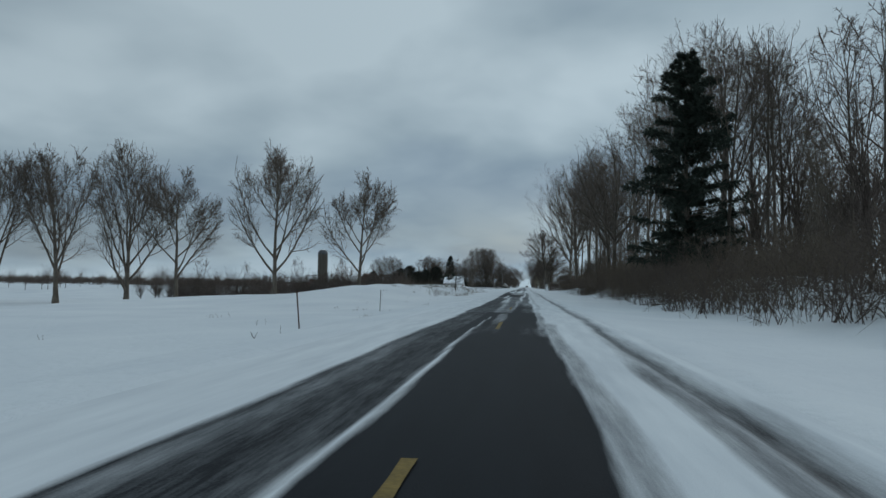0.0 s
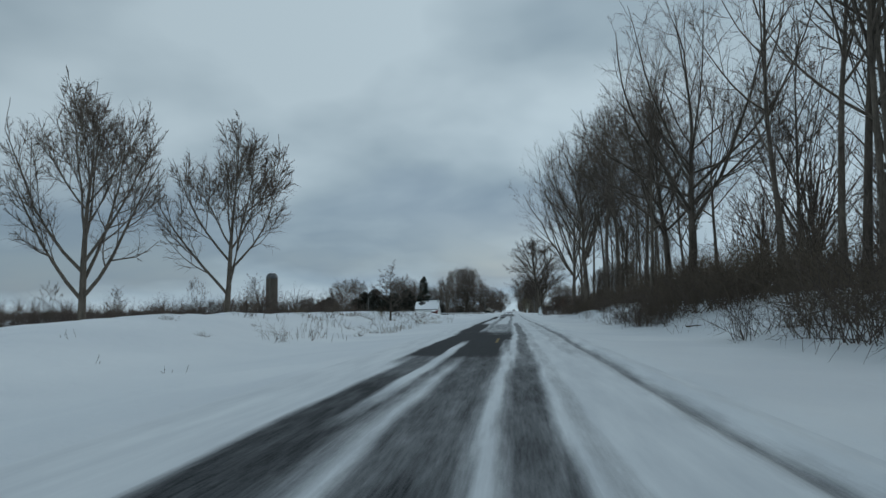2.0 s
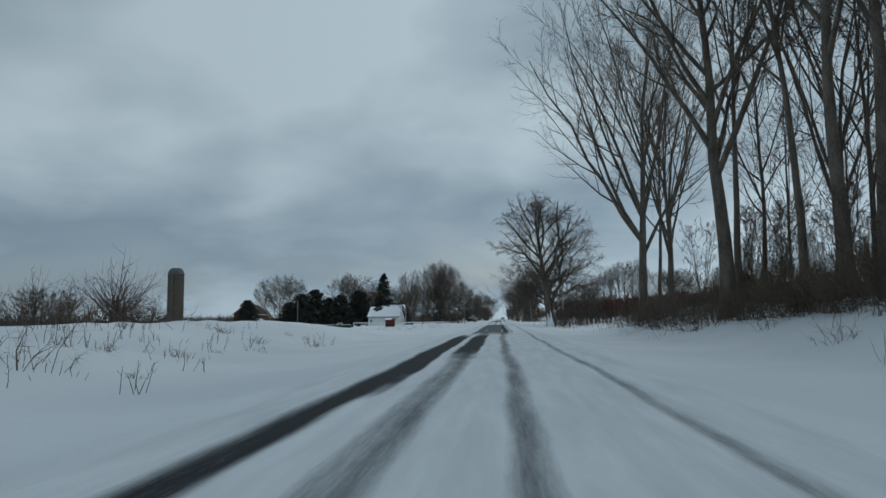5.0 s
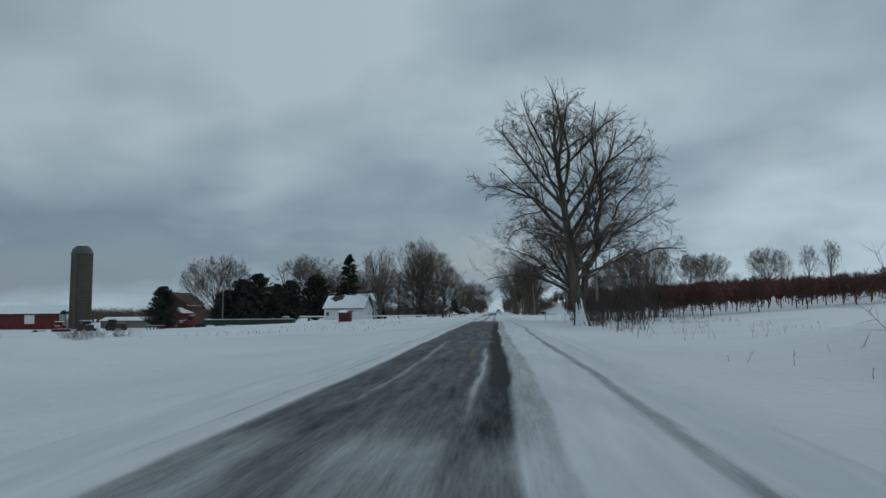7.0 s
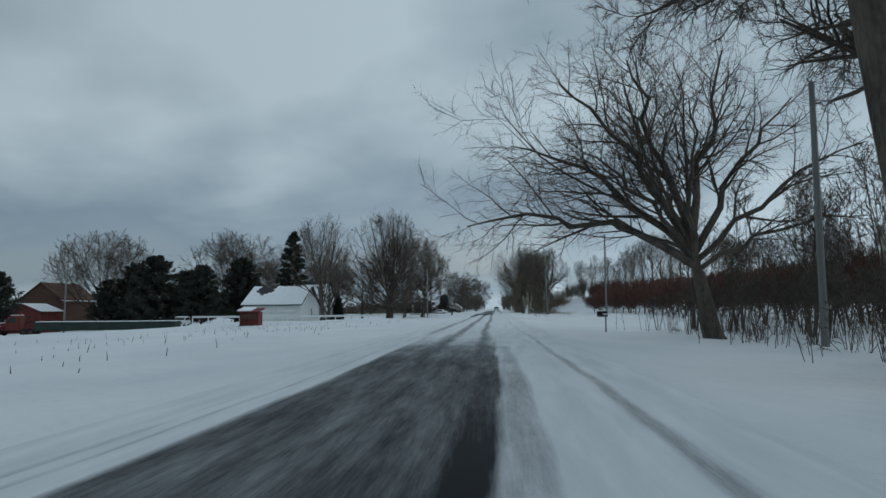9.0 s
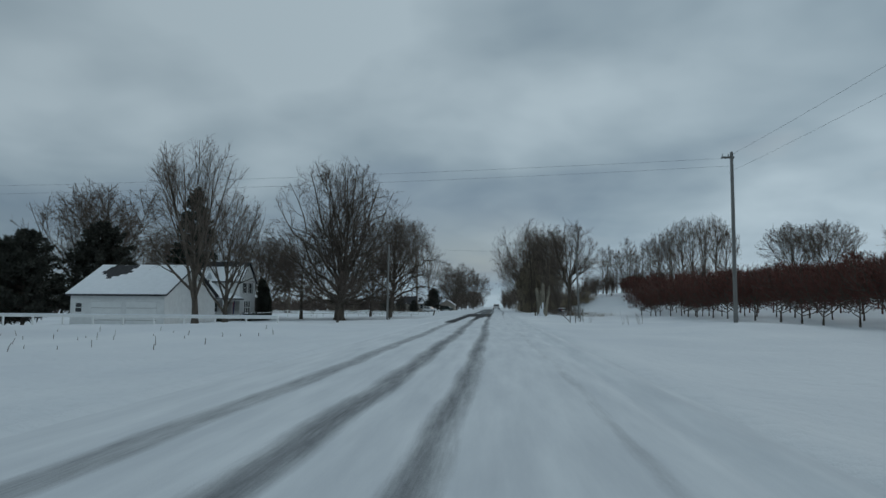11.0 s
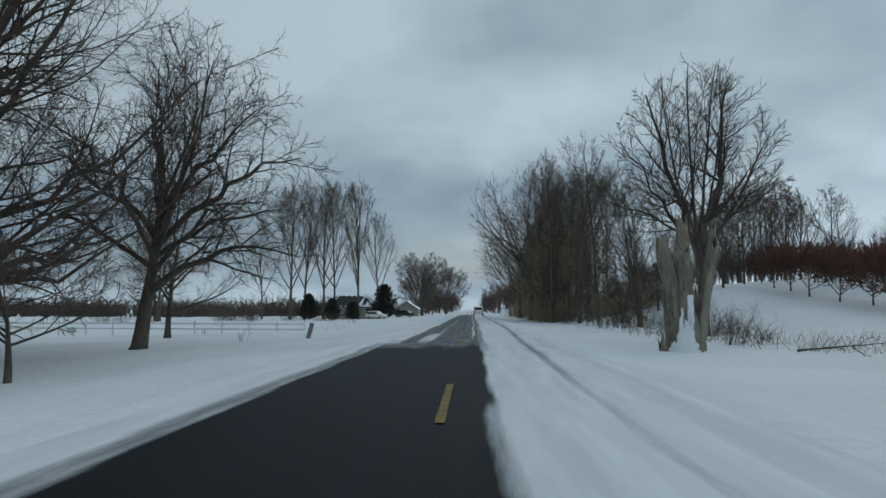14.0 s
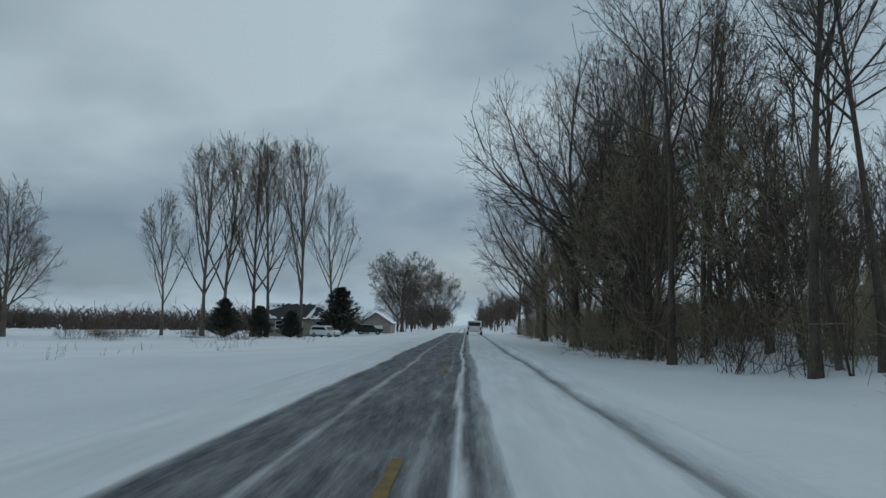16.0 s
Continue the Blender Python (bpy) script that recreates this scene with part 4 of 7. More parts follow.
tree_kind("roadside_big", bark_dark, twig_grey, seed=61, H=24, trunk_r=0.42, trunk_top=0.5, fork=0.25, leaders=13, lead_angle=44, lead_len=0.65, lead_up=0.08, lead_fall=0.2, counts=(9, 6, 5), twig_r=0.011, ups=(0.07, 0.05, 0.03), angles=(34, 40, 44), lod="fine", crown=(9.6, 4.5, 24))


def bramble(seed, H, W, stems, r, forks=4, arch=0.10, low_twig=0.35):
    """Many thin arching stems from one stool, each with a few side twigs."""
    rng_ = np.random.default_rng(seed)
    az, d = rng_.random(stems) * 6.2832, np.sqrt(rng_.random(stems))
    start = np.stack([np.cos(az) * d * W * 0.5, np.sin(az) * d * W * 0.5, np.full(stems, -0.12)], -1)
    tilt = d * W * 0.25 / H
    way = np.stack([np.cos(az) * tilt, np.sin(az) * tilt, np.ones(stems)], -1) + rng_.normal(0, 0.42, (stems, 3))
    ln = H * rng_.uniform(0.55, 1.15, stems)
    p1 = run(start, way, ln, 4, -arch, 0.30, rng_)
    r1 = r * rng_.uniform(0.6, 1.5, stems)[:, None] * np.linspace(1.4, 0.5, 4)[None]
    p2, r2, l2 = sprout(p1, r1, ln, forks, low_twig, 1, 48, 0.36, 2, 0.03, 0.14, rng_, 0.8, 0.4, 0.2)
    n = stems // 2
    return tubes([(p1[:n], r1[:n], 3)]), tubes([(p1[n:], r1[n:], 3), (p2, np.maximum(r2, r * 0.6), 3)])


def bramble_kind(kind, stem_m, twig_m, *args, **kw):
    low, top = bramble(*args, **kw)
    TREES[kind] = (mesh_np("stems", *low, stem_m), mesh_np("twigs", *top, twig_m))


bramble_kind("shrub_a", twig_brown, twig_brown, 71, 3.0, 3.4, 40, 0.013, forks=11)
bramble_kind("shrub_b", twig_dark, twig_brown, 72, 2.6, 3.8, 40, 0.013, forks=11, arch=0.16)
bramble_kind("shrub_c", twig_dark, twig_dark, 73, 3.6, 3.2, 40, 0.014, forks=11, arch=0.05)
bramble_kind("sparse", twig_dark, twig_brown, 75, 2.4, 2.6, 18, 0.011, forks=6)
bramble_kind("tuft", twig_brown, twig_brown, 76, 0.7, 0.9, 40, 0.006, forks=2)
BR = dict(fine=1.0, trunk_top=0.85, lead_up=0.05, lod="brush", ratios=(0.7, 0.7, 0.6))
tree_kind("sumac", twig_dark, twig_dark, seed=74, H=3.3, trunk_r=0.028, fork=0.42, leaders=5, lead_angle=32, lead_len=0.4, counts=(3, 3, 2), twig_r=0.014, stems=5, spread=0.22, **BR)
OR = dict(fine=1.0, lod="low", ups=(0.10, 0.08, 0.06), lead_up=0.10, lead_fall=0.1, ratios=(0.6, 0.6, 0.6))
tree_kind("orchard_near", bark_dark, twig_red, seed=81, H=4.9, trunk_r=0.13, trunk_top=0.22, fork=0.14, leaders=6, lead_angle=52, lead_len=0.85, counts=(13, 8, 6), twig_r=0.017, crown=(3.3, 0.5, 5.1), **OR)
tree_kind("orchard_near_b", bark_dark, twig_red, seed=82, H=4.8, trunk_r=0.12, trunk_top=0.24, fork=0.15, leaders=6, lead_angle=55, lead_len=0.85, counts=(13, 8, 6), twig_r=0.017, crown=(3.3, 0.5, 5.0), **OR)


def low_tree(seed, H, crown_w, twigs, trunk_r, twig_r, hmin=0.25):
    """A cheap small tree for crowds."""
    rng_ = np.random.default_rng(seed)
    p0 = run(np.array([[0, 0, -0.3]]), np.array([[0.0, 0, 1]]), np.array([H * 0.45]), 4, 0, 0.05, rng_)
    r0 = trunk_r * np.linspace(1, 0.6, 4)[None]
    az, tilt = rng_.random(twigs) * 6.28, rng_.uniform(0.05, 1.0, twigs)
    way = np.stack([np.cos(az) * tilt * crown_w / H * 1.4, np.sin(az) * tilt * crown_w / H * 1.4, np.ones(twigs)], -1)
    s = rng_.uniform(hmin, 1.0, twigs)
    start = p0[0, 0] + (p0[0, -1] - p0[0, 0]) * s[:, None]
    p1 = run(start, way, rng_.uniform(0.45, 0.75, twigs) * H, 3, 0.08, 0.14, rng_)
    r1 = twig_r * np.linspace(1.6, 0.5, 3)[None] * np.ones((twigs, 1))
    p2, r2, l2 = sprout(p1, r1, np.full(twigs, H * 0.3), 4, 0.2, 1, 38, 1.0, 2, 0.05, 0.1, rng_, 0.8, 0.5, 0.3)
    return tubes([(p0, r0, 5), (p1, r1, 3), (p2, np.maximum(r2, twig_r * 0.6), 3)])


def crowd(name, spots, kinds, material, label, category):
    """Many small far trees in one mesh."""
    V, Q, at = [], [], 0
    for k, (x, y, size, turn) in enumerate(spots):
        v, q = kinds[k % len(kinds)]
        c, s = math.cos(turn) * size, math.sin(turn) * size
        V.append(np.stack([v[:, 0] * c - v[:, 1] * s + x, v[:, 0] * s + v[:, 1] * c + y, v[:, 2] * size + gz(x, y)], -1))
        Q.append(np.where(q < 0, -1, q + at))
        at += len(v)
    ob = new(name, mesh_np(name, np.concatenate(V), np.concatenate(Q), material))
    return tagged(ob, label, category, kind="stuff")


# evergreens
def conifer(seed, H, trunk_r, base_w, droop, whorls, per, bare=0.06, blades=16, power=0.8, leaf=0.30, ragged=0.25, slim=0.16, jitter=0.012):
    rng = np.random.default_rng(seed)
    p0 = run(np.array([[0, 0, -0.4]]), np.array([[0, 0, 1.0]]), np.array([H + 0.4]), 12, 0.0, 0.012, rng)
    r0 = trunk_r * np.linspace(1, 0.06, 12)[None]
    z = np.repeat(np.linspace(bare, 0.97, whorls), per) + rng.normal(0, jitter, whorls * per)
    z = np.clip(z, bare, 0.985)
    n = len(z)
    az = rng.random(n) * 6.2832
    ln = base_w * (1 - z) ** power * rng.uniform(0.9 - ragged, 0.9 + ragged, n) + 0.18
    start = np.stack([np.zeros(n), np.zeros(n), z * H], -1)
    rise = 0.30 * z + 0.12 - droop * (1 - z)
    way = np.stack([np.cos(az), np.sin(az), rise], -1)
    p1 = run(start, way, ln, 5, -0.02, 0.05, rng, sag=-0.06)
    r1 = np.maximum(0.02 * ln[:, None] * 0.6, 0.008) * np.linspace(1, 0.3, 5)[None]
    limbs = tubes([(p0, r0, 8), (p1, r1, 4)])
    # sprays of needles along every limb
    s = np.sqrt(rng.uniform(0.02, 1.0, (n, blades)))
    f = s * 4
    i = np.clip(f.astype(int), 0, 3)
    w = (f - i)[..., None]
    rows = np.arange(n)[:, None]
    at = (p1[rows, i] * (1 - w) + p1[rows, i + 1] * w).reshape(-1, 3)
    tan = unit(p1[rows, i + 1] - p1[rows, i]).reshape(-1, 3)
    d = unit(tan * 0.7 + rng.normal(0, 0.55, tan.shape) + np.array([0, 0, -0.18]))
    side_ = unit(np.cross(d, rng.normal(0, 1, d.shape)))
    L = (leaf * (0.6 + 0.6 * rng.random(len(at))) * np.repeat(0.5 + 0.5 * np.minimum(ln / base_w + 0.25, 1), blades))[:, None]
    W = L * slim
    tip = at + d * L + np.array([0, 0, -0.05])
    mid_ = at + d * L * 0.45
    V = np.stack([at, mid_ + side_ * W, tip, mid_ - side_ * W], 1).reshape(-1, 3)
    return limbs, (V, np.arange(len(V)).reshape(-1, 4))


def evergreen_kind(kind, bark, leafm, **kw):
    limbs, leaves = conifer(**kw)
    TREES[kind] = (mesh_np("trunk", *limbs, bark), mesh_np("crown", *leaves, leafm, False))


evergreen_kind("pine", bark_dark, needle, seed=91, H=20, trunk_r=0.32, base_w=3.9, droop=0.06, whorls=26, per=8, bare=0.10, blades=230, power=0.58, leaf=0.75, ragged=0.85, slim=0.055, jitter=0.03)
evergreen_kind("spruce", bark_dark, needle, seed=92, H=19, trunk_r=0.28, base_w=5.4, droop=0.35, whorls=32, per=9, bare=0.05, blades=64, power=0.8, leaf=0.65, slim=0.15)
evergreen_kind("cedar", bark_dark, needle_cedar, seed=93, H=11, trunk_r=0.22, base_w=5.0, droop=-0.30, whorls=26, per=10, bare=0.03, blades=62, power=0.62, leaf=0.78, ragged=0.45, slim=0.10, jitter=0.03)
evergreen_kind("cone", bark_dark, needle_cedar, seed=94, H=4.6, trunk_r=0.1, base_w=0.85, droop=-0.7, whorls=26, per=10, bare=0.02, blades=26, power=0.75, leaf=0.30, ragged=0.15)

BARE = "tall leafless tree with grey rising limbs in snow"

# field-edge row on the left
for kind, x, y, size, turn in (("vase_b", -33, 141, 0.96, 20), ("vase_a", -50.5, 140, 1.03, 80), ("vase_b", -70.7, 138, 1.08, 150), ("vase_c", -82.5, 139.5, 1.13, 10), ("vase_a", -100.3, 142, 1.14, 200), ("vase_c", -114, 141, 1.1, 290), ("vase_b", -131, 143, 1.1, 30)):
    plant(kind, x, y, "tree", BARE, "field-edge tree row", turn, size)

# woods on the right bank, first stretch
WOOD = "leafless woodland tree on the snowy road bank"
plant("pine", 14.2, 62.0, "pine_tree", "tall dark pine tree among bare roadside woods", "", 0, 1.0)
plant("roadside_big", 15.2, 119.5, "tree", "broad leafless tree with dark trunk beside the road", "", 15, 1.1)
plant("roadside_big", 15.7, 130, "tree", "broad leafless tree with dark trunk beside the road", "", 140, 1.0)
for k, (kind, x, y, size, turn) in enumerate((
        ("wood_c", 17.2, 86, 1.12, 0), ("wood_c", 19.5, 80, 1.18, 70), ("wood_c", 18.2, 95, 1.0, 130), ("wood_a", 21, 78, 1.25, 15), ("wood_back", 19, 84, 1.25, 240), ("wood_a", 23.5, 86, 1.2, 95), ("wood_back", 25, 80, 1.2, 180), ("wood_a", 16.2, 92, 0.95, 310), ("wood_b", 20.5, 71, 1.15, 215), ("wood_c", 24, 70, 1.0, 285), ("wood_back", 29, 66, 1.1, 35), ("wood_back", 23.5, 105, 1.1, 200), ("wood_b", 17.5, 62, 1.0, 20),
        ("wood_back", 22, 66, 0.95, 300), ("wood_back", 26, 74, 1.1, 50), ("wood_back", 30, 88, 1.1, 110), ("wood_back", 28, 58, 1.0, 160), ("wood_back", 33, 80, 0.78, 10), ("wood_back", 27, 68, 0.72, 90), ("wood_back", 36, 100, 1.1, 210),
        ("wood_back", 24, 120, 1.05, 260), ("wood_a", 19, 126, 0.95, 310), ("wood_back", 27, 133, 1.0, 33), ("wood_back", 31, 48, 1.0, 77), ("wood_back", 38, 62, 1.05, 99), ("wood_back", 42, 84, 1.1, 145),
        ("wood_b", 18.6, 156, 1.5, 15), ("wood_back", 23, 150, 0.9, 190), ("wood_back", 26, 163, 0.95, 240),
        ("tall_fan", 14.3, 190.5, 1.0, 45), ("wood_c", 15.8, 193, 1.15, 100), ("tall_fan_b", 16.7, 180.8, 1.05, 260), ("tall_fan_b", 18.5, 180.5, 1.08, 80), ("wood_c", 17.0, 186, 1.2, 200), ("wood_a", 16.8, 104.4, 1.1, 250), ("wood_c", 18.0, 99.6, 1.05, 20), ("tall_wood", 16.0, 93.0, 1.0, 60), ("wood_a", 12.6, 123, 0.9, 10),
        ("wood_back", 20.5, 172, 1.0, 15), ("wood_b", 21, 179, 1.1, 100), ("wood_c", 22.5, 167, 1.1, 210), ("wood_back", 24, 177, 1.05, 320), ("fan", 21.5, 191, 1.15, 60), ("wood_c", 20.2, 160, 1.15, 140), ("wood_b", 22.5, 152, 1.1, 250), ("wood_back", 19.8, 184, 0.95, 30),
        ("great_fan", 14.1, 215, 1.0, 0), ("fan", 15.0, 208, 1.1, 80), ("wood_a", 16.5, 219, 1.1, 10), ("wood_b", 20, 200, 1.1, 120), ("wood_back", 26, 210, 0.9, 300))):
    plant(kind, x, y, "tree", WOOD, "roadside woods", turn, size)

BUSHES = []
for args in ((71, 3.0, 3.4, 40, 0.016, 9), (72, 2.6, 3.8, 40, 0.016, 9, 0.16), (73, 3.6, 3.2, 40, 0.017, 9, 0.05)):
    low, top = bramble(*args)
    BUSHES.append((np.concatenate([low[0], top[0]]), np.concatenate([low[1], np.where(top[1] < 0, -1, top[1] + len(low[0]))])))
rng = np.random.default_rng(5)


def scatter(kinds, n, x0, x1, y0, y1, lo, hi, name, label, group, category):
    for k in range(n):
        x, y = rng.uniform(x0, x1), y0 + (y1 - y0) * (k + rng.random()) / n
        if 93 < y < 107 and 10 < x < 15.5:
            continue
        plant(kinds[k % len(kinds)], x, y, name, label, group, rng.uniform(0, 360), rng.uniform(lo, hi), 0.05, category)


scatter(("thicket", "thicket_b"), 20, 17, 34, 40, 135, 0.7, 1.15, "sapling", "clump of thin leafless saplings on the bank", "roadside saplings", "sapling")
scatter(("thicket_b", "thicket"), 9, 18, 30, 140, 216, 0.4, 0.7, "sapling", "clump of thin leafless saplings on the bank", "roadside saplings", "sapling")
BRUSH = "dense tangle of bare brown brush in snow"
scatter(("shrub_a", "shrub_b", "shrub_c"), 42, 10.9, 13.0, 20, 124, 0.75, 1.0, "shrub", BRUSH, "roadside brush", "shrub")
scatter(("shrub_c", "shrub_a", "shrub_b"), 40, 12.6, 15.4, 20, 128, 1.0, 1.25, "shrub", BRUSH, "roadside brush", "shrub")
scatter(("sparse", "tuft", "sparse"), 30, 11.2, 15.0, 126, 214, 0.4, 0.75, "shrub", "sparse bare stems on the snowy bank", "bank stems", "shrub")
scatter(("shrub_c", "sparse", "shrub_a"), 18, 13.6, 17.5, 150, 184, 0.65, 1.05, "shrub", BRUSH, "roadside brush", "shrub")
scatter(("shrub_a", "shrub_c", "shrub_b"), 16, 12.2, 15.0, 190, 218, 0.7, 1.05, "shrub", BRUSH, "roadside brush", "shrub")
rng_b = np.random.default_rng(515)
spots = [(rng.uniform(15.2, 22), rng.uniform(18, 132), rng.uniform(1.05, 1.3), rng.uniform(0, 6)) for _ in range(32)]
spots += [(rng.uniform(21, 32), rng.uniform(20, 75), rng.uniform(1.2, 1.5), rng.uniform(0, 6)) for _ in range(18)]
spots += [(rng.uniform(14.2, 20), rng.uniform(100, 136), rng.uniform(1.1, 1.4), rng.uniform(0, 6)) for _ in range(26)]
spots += [(rng.uniform(15.5, 21), rng.uniform(152, 216), rng.uniform(0.7, 1.05), rng.uniform(0, 6)) for _ in range(42)]
spots += [(rng_b.uniform(13.6, 18), rng_b.uniform(172, 192), rng_b.uniform(0.5, 0.8), rng_b.uniform(0, 6)) for _ in range(36)]
crowd("bank_brush", spots, BUSHES, twig_brown, "dense bare brown brush under the woods", "brush")

scatter(("sparse", "shrub_c", "sparse"), 10, 8.9, 11.4, 112, 130, 0.5, 0.8, "shrub", "sparse tangle of bare branches beside the road", "roadside brush", "shrub")
bank_tree = [low_tree(s, 13, 7, 40, 0.12, 0.04, 0.15) for s in (251, 252, 253)]
spots = [(rng.uniform(24, 60), rng.uniform(46, 140), rng.uniform(0.8, 1.35), rng.uniform(0, 6)) for _ in range(36)]
spots += [(rng.uniform(26, 50), rng.uniform(150, 214), rng.uniform(0.4, 0.65), rng.uniform(0, 6)) for _ in range(34)]
crowd("bank_woods", spots, bank_tree, twig_dark, "leafless woods deep behind the road bank", "woods")

# the small tree and brush on the left
plant("small", -12.9, 138.2, "tree", "small leafless tree with level twiggy branches", "", 30, 1.05)
spots = [(rng.uniform(-105, -34), rng.uniform(188, 222), rng.uniform(1.3, 1.95), rng.uniform(0, 6)) for _ in range(70)]
spots += [(rng.uniform(-56, -26), rng.uniform(236, 264), rng.uniform(0.35, 0.6), rng.uniform(0, 6)) for _ in range(14)]
crowd("field_scrub", spots, BUSHES, twig_dark, "dark band of bare scrub at the field edge", "scrub")
scrub_tree = [low_tree(s, 7, 6, 30, 0.08, 0.03, 0.1) for s in (231, 232, 233)]
spots = [(rng.uniform(-115, -38), rng.uniform(192, 226), rng.uniform(0.9, 1.35), rng.uniform(0, 6)) for _ in range(46)]
crowd("scrub_trees", spots, scrub_tree, twig_dark, "low leafless scrub trees at the field edge", "scrub")
scatter(("tuft", "tuft", "sparse"), 44, -20, -9.5, 92, 190, 0.45, 0.95, "weed_tuft", "dry brown weed tuft sticking out of snow", "field weeds", "weed")
scatter(("apple_yard", "thicket", "apple_yard"), 12, -95, -40, 190, 214, 1.0, 1.5, "sapling", "low scrubby leafless tree at the field edge", "field scrub", "sapling")

# the great trees by the orchard
white_tree = plant("white_foot", 8.9, 266, "tree", "great leafless tree with snow-plastered trunk foot", "", 0, 1.0)


def snow_crust(parent, name, label, radii, height, a0, a1, lean, edge):
    """Snow driven onto a trunk: a thin shell that dips under the bark along its ragged edge."""
    bm = bmesh.new()
    cols, rows_ = 44, 40
    for j in range(rows_):
        z = -0.15 + (height + 0.15) * j / (rows_ - 1)
        for i in range(cols):
            u = i / (cols - 1)
            a = radians(a0 + (a1 - a0) * u)
            side_fade = 1.0 - max(0.0, abs(u - 0.5) - 0.30) * 5.0
            left = (edge(u) * side_fade + 0.06 * math.sin(z * 9 + u * 31) + 0.04 * math.sin(z * 23 - u * 17)) * height - z
            gap = 0.5 + 0.5 * math.sin(u * 26 + 1.7 * math.sin(z * 2.1))
            sit = max(-1.0, min(1.0, left * 4.0 - 1.4 * (gap > 0.86) * (z > 0.5)))
            rr = float(np.interp(z, *radii)) + 0.05 * sit + 0.012 * math.sin(i * 1.3 + j * 0.9) + 0.08 * math.exp(-(z + 0.15) * 7) - (0.10 if sit < -0.5 else 0.0)
            bm.verts.new((rr * math.cos(a) + lean * (z + 0.5), rr * math.sin(a), z))
    bm.verts.ensure_lookup_table()
    for j in range(rows_ - 1):
        for i in range(cols - 1):
            bm.faces.new([bm.verts[k] for k in (j * cols + i, j * cols + i + 1, (j + 1) * cols + i + 1, (j + 1) * cols + i)]).smooth = True
    return part(name, bm, snow_cap, parent, label)


snow_crust(white_tree, "snow_crust", "wind-packed snow on the bark", ((-0.5, 1.16, 2.83), (0.84, 0.585, 0.52)), 2.7, 205, 322, -0.115, lambda u: 0.74 + 0.16 * math.sin(u * 9.0 + 0.6) + 0.12 * math.sin(u * 27.0))
plant("spread", 11.2, 287, "tree", "low wide-spreading leafless tree leaning over the verge", "", 0, 1.0)
VERGE = "stand of thin reddish bare stems in snow"
scatter(("sumac", "sparse", "sumac"), 22, 10.2, 13.5, 262, 302, 0.55, 0.9, "shrub", VERGE, "verge thicket", "shrub")
scatter(("sumac", "sparse"), 16, 13.5, 20, 264, 302, 0.7, 1.0, "shrub", VERGE, "verge thicket", "shrub")
scatter(("thicket",), 14, 14.5, 23.5, 289, 306, 0.45, 0.7, "sapling", "thin leafless sapling in the verge thicket", "verge saplings", "sapling")

scatter(("thicket", "sumac", "thicket_b"), 20, 14, 24, 284, 304, 0.6, 0.9, "sapling", "thin leafless sapling in the verge thicket", "verge saplings", "sapling")
scatter(("thicket", "thicket_b"), 12, 14.8, 22, 162, 206, 0.5, 0.8, "sapling", "tall thin leafless sapling between the woodland trunks", "woodland saplings", "sapling")
for k in range(14):
    plant(("thicket_b", "thicket")[k % 2], rng_b.uniform(16, 22), rng_b.uniform(174, 206), "sapling", "tall thin leafless sapling between the woodland trunks", "woodland saplings", 70 * k, rng_b.uniform(0.5, 0.8), category="sapling")
for k, (x, y, size) in enumerate(((22, 176, 0.65), (26, 184, 0.7), (21.5, 190, 0.6), (29, 196, 0.75))):
    plant("wood_back", x, y, "tree", "leafless woodland tree behind the roadside trunks", "woodland trees", 83 * k, size)

# farmstead trees
plant("bushy", -76, 385, "tree", "round bushy leafless tree beside the barn", "", 0, 1.1)
plant("cedar", -62.4, 380, "cedar_tree", "dark bushy cedar behind the farm lane", "farm cedars", 0, 1.2)
plant("cedar", -68, 383, "cedar_tree", "dark bushy cedar behind the farm lane", "farm cedars", 100, 1.12)
plant("cedar", -54, 381, "cedar_tree", "dark bushy cedar behind the farm lane", "farm cedars", 200, 1.0)
plant("cedar", -49, 388, "cedar_tree", "dark bushy cedar behind the farm lane", "farm cedars", 300, 1.15)
plant("cedar", -58.5, 384, "cedar_tree", "dark bushy cedar behind the farm lane", "farm cedars", 70, 0.95)
plant("cedar", -72, 381, "cedar_tree", "dark bushy cedar behind the farm lane", "farm cedars", 10, 0.85)
plant("cedar", -78.5, 359.5, "cedar_tree", "ragged dark cedar by the red barn", "", 40, 0.9)
plant("bushy", -53, 396, "tree", "round bushy leafless tree behind the cedars", "", 90, 1.1)
plant("spruce", -42.3, 401, "spruce_tree", "dark spruce standing behind the white house", "", 0, 1.03)
plant("bushy", -40.5, 426, "tree", "leafless tree behind the white house", "", 10, 0.82)
plant("bushy", -52, 418, "tree", "round leafless tree behind the white house", "", 60, 0.85)
plant("yard", -45, 412, "tree", "leafless tree behind the house", "", 130, 1.1)
plant("garage_vase", -27.6, 368, "tree", "leafless vase-shaped tree in front of the garage", "", 200, 1.12)
plant("garage_vase", -29.8, 381, "tree", "leafless vase-shaped tree beside the porch", "", 320, 0.95)
plant("maple", -22, 405.5, "tree", "great round-crowned leafless maple in the snowy yard", "", 0, 0.99)
plant("yard_low", -15.9, 414.8, "tree", "leafless yard tree with a leaning trunk and level twiggy limbs", "yard trees", 0, 1.05)
plant("yard", -22, 432, "tree", "leafless yard tree behind the maple", "yard trees", 210, 0.75)
plant("yard", -29, 410, "tree", "leafless yard tree behind the maple", "yard trees", 150, 0.85)
plant("yard", -35.5, 412, "tree", "leafless yard tree behind the maple", "yard trees", 260, 0.8)
plant("yard", -24, 415, "tree", "leafless yard tree behind the maple", "yard trees", 330, 0.9)
